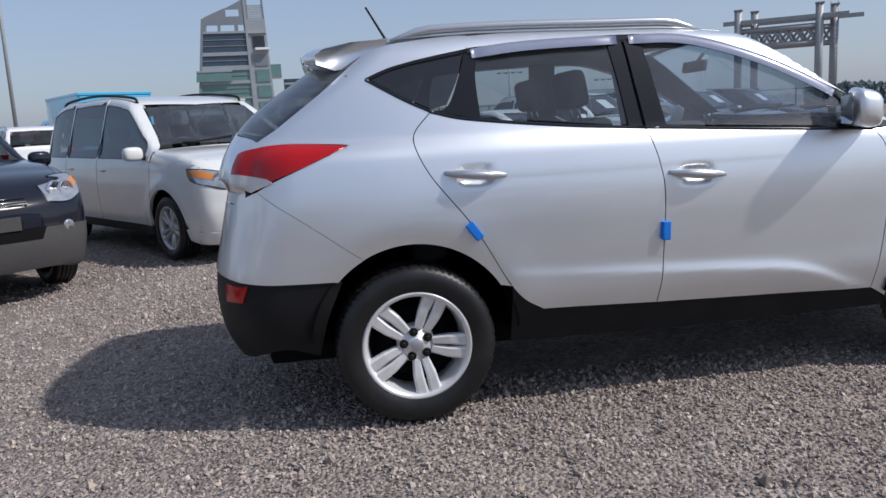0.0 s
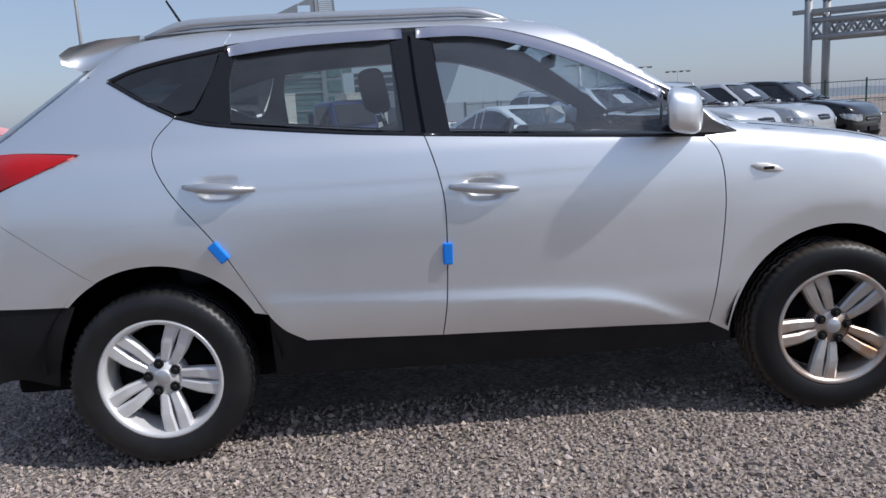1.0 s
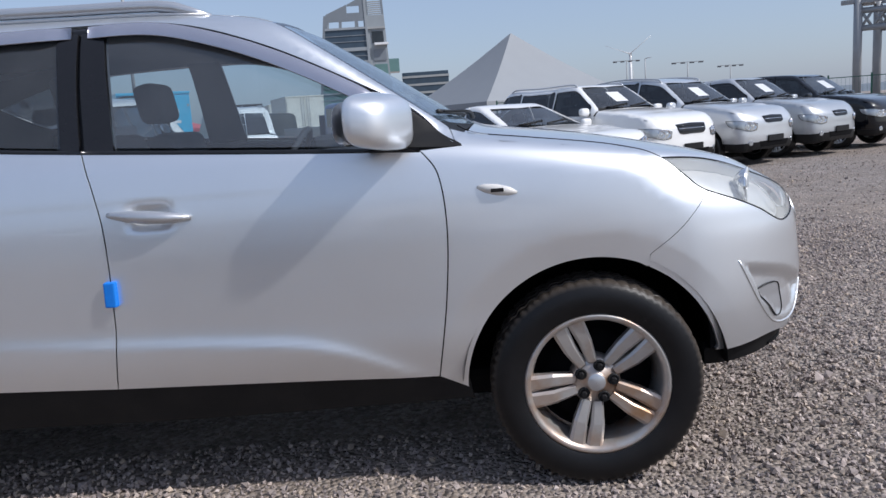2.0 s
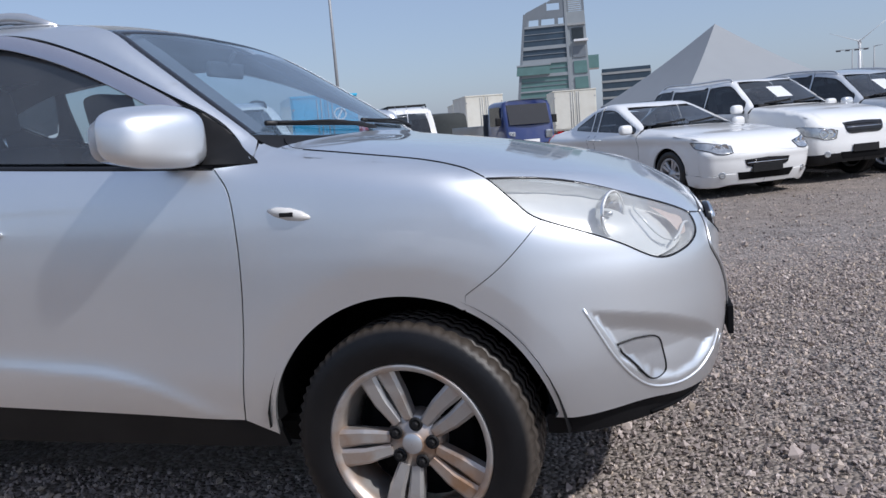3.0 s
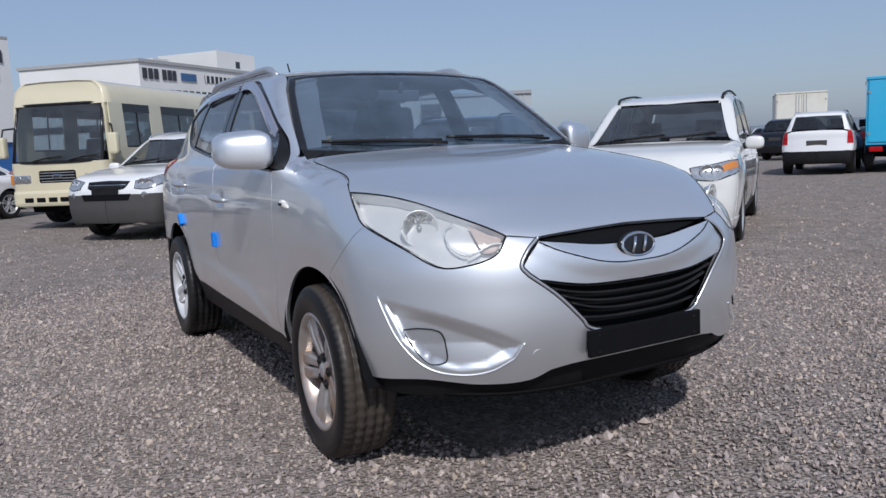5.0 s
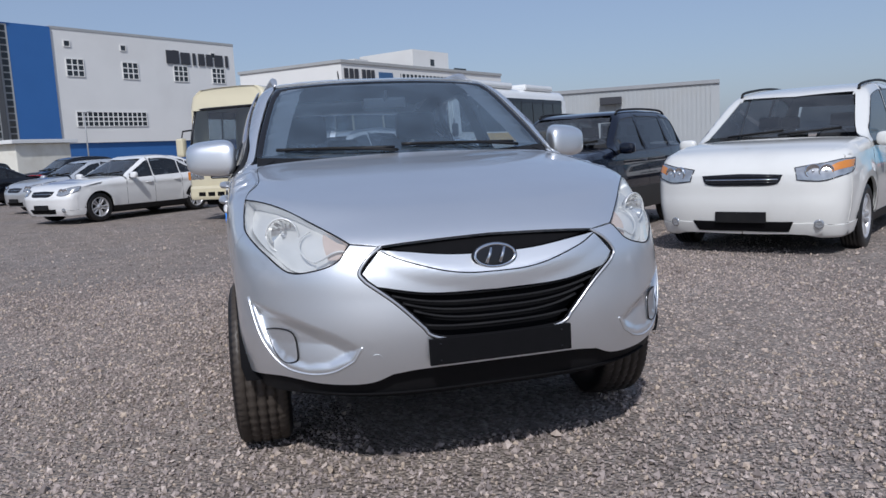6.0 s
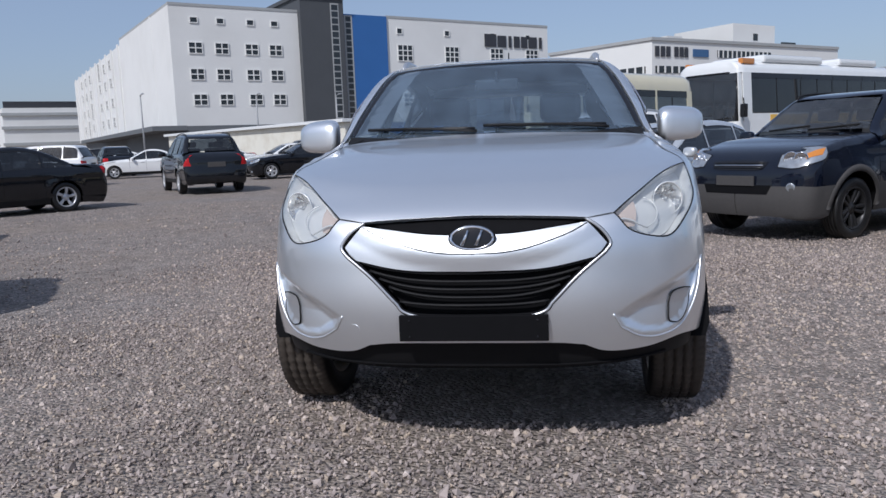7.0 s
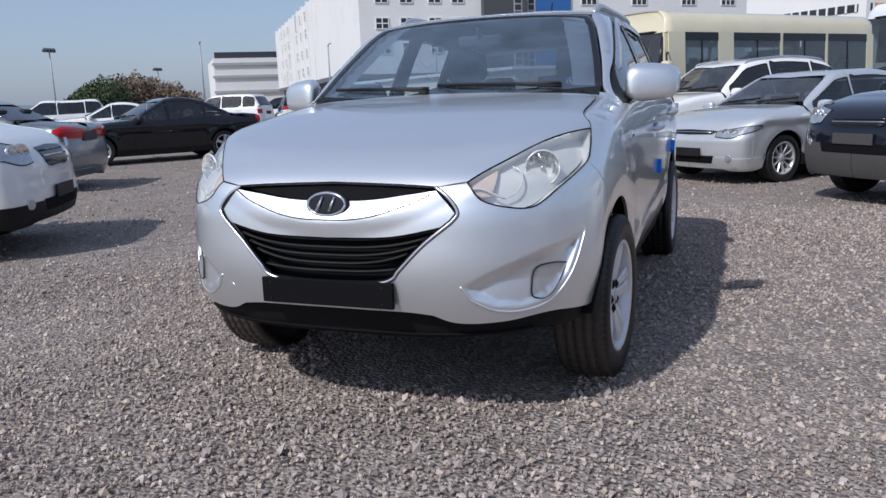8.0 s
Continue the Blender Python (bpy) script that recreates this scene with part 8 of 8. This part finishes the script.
def slab(x0, x1, y0, y1, z0, z1, lean0, lean1, right0, right1):
    """A storey whose two flanks lean."""
    bm = bmesh.new()
    vs = [bm.verts.new((x, y, z)) for z, a, b in ((z0, x0 + lean0, x1 + right0), (z1, x0 + lean1, x1 + right1)) for x, y in ((a, y0), (b, y0), (b, y1), (a, y1))]
    for q in ((0, 3, 2, 1), (4, 5, 6, 7), (0, 1, 5, 4), (1, 2, 6, 5), (2, 3, 7, 6), (3, 0, 4, 7)):
        bm.faces.new([vs[i] for i in q])
    return bm


def left_edge(z):
    return -15.5 + 0.122 * z


def mid_edge(z):
    return 7.1 - 0.022 * z


def right_edge(z):
    return 14.6 - 0.042 * z


def across(q):
    """The line up the main face at the part q of its width."""
    return lambda z: left_edge(z) + q * (mid_edge(z) - left_edge(z))


def across_core(q):
    return lambda z: mid_edge(z) + q * (right_edge(z) - mid_edge(z))


def tower_piece(name, z0, z1, a, b, y0, y1, mat, rise=0.0):
    """A piece between two lines up the face; rise: how much higher its top stands at the second line."""
    bm = slab(0, 0, y0, y1, z0, z1, a(z0), a(z1), b(z0), b(z1))
    bm.verts.ensure_lookup_table()
    for i in (5, 6):
        bm.verts[i].co.z += rise
    part(name, bm, mat, tw)


for z0, z1, mat in ((0, 6.5, PANE_GREEN), (7, 13.4, PANE_GREEN), (14, 19, PANE_GREEN), (20.2, 24, PANE_GREEN), (25.7, 29.4, PANE_BLUE), (30.7, 37.5, PANE_BLUE)):
    tower_piece("storey_glass", z0, z1, across(0.05), across(0.95), 0.3, 18, mat)
    for k in (1, 2) if z1 - z0 > 4.5 else (1,):
        z = z0 + (z1 - z0) * k / (3 if z1 - z0 > 4.5 else 2)
        tower_piece("floor_line", z - 0.13, z + 0.13, across(0.05), across(0.95), 0.1, 0.3, BAND_GREY)
for z0, z1 in ((6.5, 7), (13.4, 14), (19, 20.2), (24, 25.7), (29.4, 30.7), (37.5, 38.3)):
    tower_piece("floor_band", z0, z1, across(0.05), across(0.95), -0.1, 18, BAND_PALE)
tower_piece("side_frame", 0, 43, across(0.0), across(0.05), -0.2, 18, BAND_GREY)
tower_piece("side_frame", 0, 50, across(0.95), across(1.0), -0.2, 18, BAND_PALE)
tower_piece("corner_balcony", 20, 23.4, across(-0.05), across(0.6), -1.2, 0, PANE_GREEN)
tower_piece("balcony_rim", 23.4, 24.0, across(-0.06), across(0.62), -1.4, 0, BAND_PALE)
for q0, q1 in ((0.05, 0.1), (0.36, 0.42), (0.72, 0.80), (0.92, 0.95)):
    tower_piece("crown_post", 38.3, 40.6, across(q0), across(q1), 0, 1.2, BAND_GREY)
tower_piece("crown_panel", 40.6, 43.4, across(0.05), across(0.55), 0, 0.8, BAND_GREY, 3.4)
tower_piece("crown_panel", 40.6, 43.6, across(0.55), across(0.84), 0, 0.8, BAND_GREY)
tower_piece("crown_panel", 46.2, 46.7, across(0.55), across(0.84), 0, 0.8, BAND_GREY, 2.2)
tower_piece("crown_panel", 40.6, 48.9, across(0.84), across(0.95), 0, 0.8, BAND_GREY, 1.1)
tower_piece("core_wall", 0, 42.6, across_core(0.0), across_core(1.0), 1.5, 19, BAND_PALE)
for k, (z0, z1) in enumerate(((1, 6), (7.4, 12), (13.6, 18), (19.4, 24), (25.4, 29.6))):
    tower_piece("core_window", z0, z1, across_core(0.2), across_core(0.9), 1.2, 1.5, PANE_GREEN if k < 4 else BAND_GREY)
# dark panel on the core wall stands in for a shaded balcony recess
tower_piece("core_recess", 32, 36.4, across_core(0.2), across_core(0.85), 1.2, 1.5, PANE)
tower_piece("balcony_slab", 31.2, 32.0, across_core(0.3), across_core(1.08), -0.8, 1.5, MARK_WHITE)
tower_piece("core_beam", 37.4, 38.2, across_core(0.0), across_core(1.0), 0.8, 1.5, CONCRETE)
tower_piece("core_post", 42.6, 52, across_core(0.88), across_core(1.0), 1.5, 3, BAND_GREY)
tower_piece("core_post", 42.6, 50, across_core(0.0), across_core(0.1), 1.5, 3, BAND_GREY)
for k in range(7):
    tower_piece("louvre", 42.9 + 0.75 * k, 43.3 + 0.75 * k, across_core(0.1), across_core(0.88), 1.6, 2.4, CONCRETE)
part("side_wing", box_bm(13.2, 17.5, 4, 14, 21, 26, 0.1), PANE_GREEN, tw)
low = thing("office_building", pose(-12.9, 336.3, 0), "hazy glass office block behind the yard", "building")
part("wall", box_bm(-4, 16, 0, 15, 0, 22, 0.2), PANE_BLUE, low)
for k in range(6):
    part("floor_band", box_bm(-4.2, 16.2, -0.2, 15, 2.6 + 3.4 * k, 3.5 + 3.4 * k), CONCRETE, low)

# pyramid tent
tent = thing("tent", pose(10.8, 109.3, 0, 0, 0, 28), "large white pyramid-roofed event tent", "tent")
TENT = material("tent_cloth", (0.27, 0.285, 0.30), rough=0.7, vary=0.05, scale=0.4)
b2, n2 = 11.5, 7
vs, fs = [], []
for side in range(4):
    a0, a1 = math.pi / 4 + side * math.pi / 2, math.pi / 4 + (side + 1) * math.pi / 2
    p0, p1 = Vector((b2 * 1.414 * math.cos(a0), b2 * 1.414 * math.sin(a0), 3.0)), Vector((b2 * 1.414 * math.cos(a1), b2 * 1.414 * math.sin(a1), 3.0))
    o = len(vs)
    for i in range(n2 + 1):
        t = i / n2
        for j in range(n2 + 1):
            q = p0.lerp(p1, j / n2).lerp(Vector((0, 0, 12.6)), t)
            q.z -= 0.5 * math.sin(math.pi * t) * 0.8
            vs.append(q)
    fs += [(o + i * (n2 + 1) + j, o + i * (n2 + 1) + j + 1, o + (i + 1) * (n2 + 1) + j + 1, o + (i + 1) * (n2 + 1) + j) for i in range(n2) for j in range(n2)]
roof_ob = link_mesh("roof", vs, fs, TENT, tent)
part("wall", box_bm(-b2, b2, -b2, b2, 0, 3.05, 0.05), TENT, tent)
for k in range(9):
    for sy in (-1, 1):
        part("leg", box_bm(-b2 + k * 2.87 - 0.08, -b2 + k * 2.87 + 0.08, sy * (b2 + 0.08) - 0.06, sy * (b2 + 0.08) + 0.06, 0, 3.0), STEEL_FRAME, tent)

# wind turbine
wt = thing("wind_turbine", pose(84.6, 348.8, 0, 0, 0, -15), "white three-bladed wind turbine far off", "wind turbine")
link_mesh("mast", *sweep([(0, 0, 0), (0, 0, 12), (0, 0, 24)], lambda q: 0.9 - 0.4 * q, 10), WHITE_PAINT, wt)
part("nacelle", box_bm(-0.7, 0.7, -1.6, 1.6, 23.4, 25.0, 0.3), WHITE_PAINT, wt)
for k in range(3):
    a = radians(38 + 120 * k)
    link_mesh("blade", *sweep([Vector((0, -1.8, 24.2)) + Vector((math.cos(a), 0, math.sin(a))) * r for r in (0.3, 2.5, 7, 11.5)], lambda q: 0.25 + 0.5 * math.sin(math.pi * min(q + 0.15, 1)) * (1 - q), 6, 0.3), WHITE_PAINT, wt)


def mast(x, y, h, label, arms=0, arm_len=1.0, r=0.09, heads=0, heading=0.0, name="lamp_post"):
    root = thing(name, pose(x, y, 0, 0, 0, heading), label, "lamp post" if name == "lamp_post" else "mast")
    link_mesh("pole", *sweep([(0, 0, 0), (0, 0, h / 2), (0, 0, h)], lambda q: r * (1 - 0.35 * q), 8), STEEL_FRAME, root)
    for k in range(arms):
        s = (-1) ** k
        link_mesh("arm", *sweep([(0, 0, h - 0.15), (s * arm_len * 0.6, 0, h + 0.05), (s * arm_len, 0, h + 0.05)], r * 0.5, 6), STEEL_FRAME, root)
        part("lamp_head", box_bm(s * arm_len - 0.35 if s > 0 else s * arm_len - 0.35, s * arm_len + 0.35, -0.14, 0.14, h, h + 0.12, 0.04), SATIN, root)
    if heads:
        part("head_frame", box_bm(-heads / 2, heads / 2, -0.06, 0.06, h - 0.1, h + 0.05, 0.02), STEEL_FRAME, root)
        for k in range(4):
            part("lamp_head", box_bm(-heads / 2 + heads * k / 3.6, -heads / 2 + heads * k / 3.6 + heads * 0.14, -0.2, 0.1, h - 0.35, h - 0.1, 0.03), SIGN_DARK, root)
    return root


mast(-34.7, 86.7, 26, "tall slim steel mast", r=0.22, name="mast")
mast(-53.4, -61.2, 7.3, "floodlight post with four lamp heads", heads=1.4)
mast(-80.9, -72.1, 6.6, "floodlight post with four lamp heads", heads=1.6)
mast(44.7, 184.9, 12.0, "floodlight mast with wide crossbar", heads=6.5, r=0.16)
mast(57.7, 180.0, 10.5, "floodlight mast with wide crossbar", heads=7.5, r=0.16)
mast(66.6, 177.2, 9.0, "floodlight mast with wide crossbar", heads=6, r=0.15)
mast(32.8, 182.6, 8.0, "floodlight mast with wide crossbar", heads=6, r=0.15)
mast(41.3, 154.4, 10.5, "slim street lamp with one arm", arms=1, r=0.14)
for x, y in ((-87.1, -49.4), (-95.4, -37.5), (-103.0, -28.6), (-108.7, -19.1), (-72.8, -58.6)):
    mast(x, y, 8.6, "grey street lamp with a curved arm", arms=1, arm_len=1.3, r=0.12, heading=40)

# steel gantry
ga = thing("gantry", pose(30.7, 47.9, 0, 0, 0, -33), "grey steel portal gantry with a lattice beam", "gantry")
for x in (-2.6, 2.6):
    for dx, y in ((0, -0.9), (1.0, 0.9)):
        link_mesh("column", *sweep([(x + dx, y, 0), (x + dx, y, 7.75)], 0.27, 12), STEEL_FRAME, ga)
        part("cap", box_bm(x + dx - 0.3, x + dx + 0.3, y - 0.3, y + 0.3, 7.72, 7.82, 0.03), STEEL_FRAME, ga)
    part("cross_beam", box_bm(x - 0.1, x + 0.9, -1.1, 1.1, 6.75, 7.05, 0.02), STEEL_FRAME, ga)
for y, dx in ((-0.9, 0), (0.9, 1.0)):
    part("top_beam", box_bm(-3.6 + dx, 4.4 + dx, y - 0.16, y + 0.16, 6.78, 7.06, 0.02), STEEL_FRAME, ga)
    for z in (6.3, 5.2):
        link_mesh("beam_chord", *sweep([(-2.5 + dx, y, z), (2.5 + dx, y, z)], 0.19, 10), STEEL_FRAME, ga)
    for k in range(7):
        x = -2.45 + 0.7 * k + dx
        link_mesh("lattice_bar", *sweep([(x, y, 5.2), (x + 0.7, y, 6.3)], 0.09, 6), STEEL_FRAME, ga)
        link_mesh("lattice_bar", *sweep([(x, y, 6.3), (x + 0.7, y, 5.2)], 0.09, 6), STEEL_FRAME, ga)
for k in range(24):
    part("ladder_rung", box_bm(3.3, 3.75, -0.03, 0.03, 0.3 * k + 0.2, 0.3 * k + 0.24), STEEL_FRAME, ga)
for x in (3.3, 3.75):
    part("ladder_rail", box_bm(x - 0.02, x + 0.02, -0.03, 0.03, 0, 7.9), STEEL_FRAME, ga)
# green mesh fence behind the row of cars
FENCE = material("green_fence", (0.02, 0.10, 0.07), rough=0.5, vary=0.1, scale=4)
fe = Facade((4, 44), (52, 26))
fence = thing("fence", pose(0, 0, 0), "green steel mesh fence along the yard", "fence")
for k in range(26):
    part("post", fe.box(k * 2.0 - 0.04, k * 2.0 + 0.04, 0, 2.1, -0.04, 0.04), FENCE, fence)
for z in (0.2, 1.0, 1.95):
    part("rail", fe.box(0, fe.len, z - 0.02, z + 0.02, -0.02, 0.02), FENCE, fence)
bm = bmesh.new()
for k in range(int(fe.len / 0.2)):
    add_box(bm, k * 0.2, k * 0.2 + 0.008, -0.004, 0.004, 0.1, 1.95, fe.m)
part("wire_mesh", bm, FENCE, fence)

# red and white market tents far off
for k in range(4):
    x, y = -52 + 6.0 * k, 100 + 3 * (k % 3)
    t = thing("tent", pose(x, y, 0), "small pink and red roofed stall tent", "tent", group="far stalls")
    col = material("stall_cloth_%s" % "abcdefg"[k], (0.55, 0.12, 0.14) if k % 2 else (0.62, 0.3, 0.32), rough=0.8, vary=0.08, scale=1)
    bm = bmesh.new()
    base = [bm.verts.new((sx * 3, sy * 3, 2.2)) for sx, sy in ((-1, -1), (1, -1), (1, 1), (-1, 1))]
    low_v = [bm.verts.new((sx * 3, sy * 3, 1.8)) for sx, sy in ((-1, -1), (1, -1), (1, 1), (-1, 1))]
    tip_v = bm.verts.new((0, 0, 3.4))
    for i in range(4):
        bm.faces.new((base[i], base[(i + 1) % 4], tip_v))
        bm.faces.new((low_v[i], low_v[(i + 1) % 4], base[(i + 1) % 4], base[i]))
    part("roof", bm, col, t)
    for sx in (-1, 1):
        for sy in (-1, 1):
            part("leg", box_bm(sx * 2.9 - 0.05, sx * 2.9 + 0.05, sy * 2.9 - 0.05, sy * 2.9 + 0.05, 0, 2.0), STEEL_FRAME, t)
for x, y in ((-101.1, -25.2), (-97.5, -21.4)):
    t = thing("tent", pose(x, y, 0), "small white pointed pavilion tent", "tent", group="pavilions")
    bm = bmesh.new()
    base = [bm.verts.new((sx * 2, sy * 2, 2.6)) for sx, sy in ((-1, -1), (1, -1), (1, 1), (-1, 1))]
    mid_v = [bm.verts.new((sx * 0.5, sy * 0.5, 3.5)) for sx, sy in ((-1, -1), (1, -1), (1, 1), (-1, 1))]
    tip_v = bm.verts.new((0, 0, 5.0))
    for i in range(4):
        j = (i + 1) % 4
        bm.faces.new((base[i], base[j], mid_v[j], mid_v[i]))
        bm.faces.new((mid_v[i], mid_v[j], tip_v))
    part("roof", bm, TENT, t)
    for sx in (-1, 1):
        for sy in (-1, 1):
            part("leg", box_bm(sx * 1.95 - 0.05, sx * 1.95 + 0.05, sy * 1.95 - 0.05, sy * 1.95 + 0.05, 0, 2.6), STEEL_FRAME, t)
# low stores under the office block
shed = thing("storage_shed", pose(-66.6, -28.9, 0, 0, 0, 47.7), "long low cream storage building", "shed")
part("wall", box_bm(-12, 22, -2, 2, 0, 3.0, 0.05), BOX_WHITE, shed)
part("roof", box_bm(-12.3, 22.3, -2.4, 2.4, 3.0, 3.25, 0.03), BUS_WHITE, shed)
for k in range(8):
    part("door", box_bm(-10.5 + 4 * k, -8.3 + 4 * k, 2.0, 2.05, 0.1, 2.3), METAL_SHEET, shed)


# shrubs at the yard's end
def shrub(x, y, h, spread, seed, tone):
    rng = np.random.default_rng(seed)
    root = thing("shrub", pose(x, y, 0), "bushy brown and green shrub at the yard's end", "shrub")
    for k in range(5):
        a = 2 * math.pi * k / 5
        link_mesh("branch", *sweep([(0, 0, 0), (0.3 * spread * math.cos(a), 0.3 * spread * math.sin(a), h * 0.4), (0.6 * spread * math.cos(a), 0.6 * spread * math.sin(a), h * 0.8)], lambda q: 0.07 * (1 - 0.7 * q), 6), BARK, root)
    n = 5200
    p = rng.normal(size=(n, 3))
    p /= np.linalg.norm(p, axis=1, keepdims=True)
    lumps = 1 + 0.16 * np.sin(3 * np.arctan2(p[:, 1], p[:, 0]) + seed) + 0.14 * np.sin(7 * p[:, 2] + 5 * p[:, 0] + seed)
    p = p * (rng.uniform(size=n) ** 0.45 * lumps)[:, None] * (spread, spread, h * 0.48) + (0, 0, h * 0.5)
    p = p[p[:, 2] > 0.1]
    vs, fs = [], []
    for q in p:
        s = rng.uniform(0.08, 0.2)
        d = rng.normal(size=(2, 3))
        d[0] /= np.linalg.norm(d[0])
        d[1] /= np.linalg.norm(d[1])
        o = len(vs)
        vs += [q - d[0] * s, q + d[1] * s * 0.5, q + d[0] * s, q - d[1] * s * 0.5]
        fs.append((o, o + 1, o + 2, o + 3))
    link_mesh("crown", vs, fs, tone, root, smooth=False)


BARK = material("bark", (0.09, 0.07, 0.05), rough=0.9, vary=0.3, scale=20)
LEAF_GREEN = material("dull_leaves", (0.06, 0.085, 0.035), rough=0.7, vary=0.4, scale=3)
LEAF_BROWN = material("bare_twigs", (0.19, 0.145, 0.105), rough=0.85, vary=0.4, scale=3)
for k, (az, d, h, sp, br) in enumerate(((-134.4, 66, 3.0, 1.3, 0), (-135.4, 64, 3.7, 1.5, 0), (-136.3, 67, 3.5, 1.6, 0), (-136.9, 69, 4.0, 1.9, 1), (-137.9, 68, 4.0, 1.9, 1), (-138.9, 70, 3.6, 1.8, 1), (-139.9, 68, 3.1, 1.7, 1), (-141.0, 70, 2.5, 1.6, 1))):
    shrub(4.4 + d * math.cos(radians(az)), 1.4 + d * math.sin(radians(az)), h, sp, 40 + k, LEAF_BROWN if br else LEAF_GREEN)

# wood beyond the fence, distance haze mixed into its grey leaf colour
WOOD = material("haze_toned_wood", (0.22, 0.25, 0.26), rough=0.9, vary=0.3, scale=0.3)
rng = np.random.default_rng(77)
vs, fs = [], []
for k in range(9000):
    az, d = radians(rng.uniform(34, 60)), rng.uniform(150, 185)
    top = 3.6 + 1.2 * noise.noise(Vector((az * 26, 0.3, 0))) + 1.0 * noise.noise(Vector((az * 90, 1.3, 0)))
    q = np.array((d * math.sin(az), d * math.cos(az), max(top, 2) * rng.uniform(0, 1) ** 0.6))
    u, v = rng.normal(size=(2, 3))
    u, v = u / np.linalg.norm(u) * rng.uniform(0.5, 1.1), v / np.linalg.norm(v) * rng.uniform(0.4, 0.8)
    o = len(vs)
    vs += [q - u, q + v, q + u, q - v]
    fs.append((o, o + 1, o + 2, o + 3))
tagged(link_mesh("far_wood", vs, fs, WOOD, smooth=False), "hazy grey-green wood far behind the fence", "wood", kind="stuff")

# distant hills to close the horizon, haze painted into their blue-grey colour
HILL = material("haze_toned_hill", (0.16, 0.19, 0.22), rough=1.0, vary=0.15, scale=0.02)
vs, fs = [], []
for i in range(181):
    a = radians(2 * i)
    d = 1300
    hh = 14 + 14 * noise.noise(Vector((math.cos(a) * 3, math.sin(a) * 3, 4.0))) + 5 * noise.noise(Vector((math.cos(a) * 14, math.sin(a) * 14, 1.0)))
    vs += [(d * math.cos(a), d * math.sin(a), -1), ((d + 60) * math.cos(a), (d + 60) * math.sin(a), max(hh, 3))]
fs = [(2 * i, 2 * i + 1, 2 * i + 3, 2 * i + 2) for i in range(180)]
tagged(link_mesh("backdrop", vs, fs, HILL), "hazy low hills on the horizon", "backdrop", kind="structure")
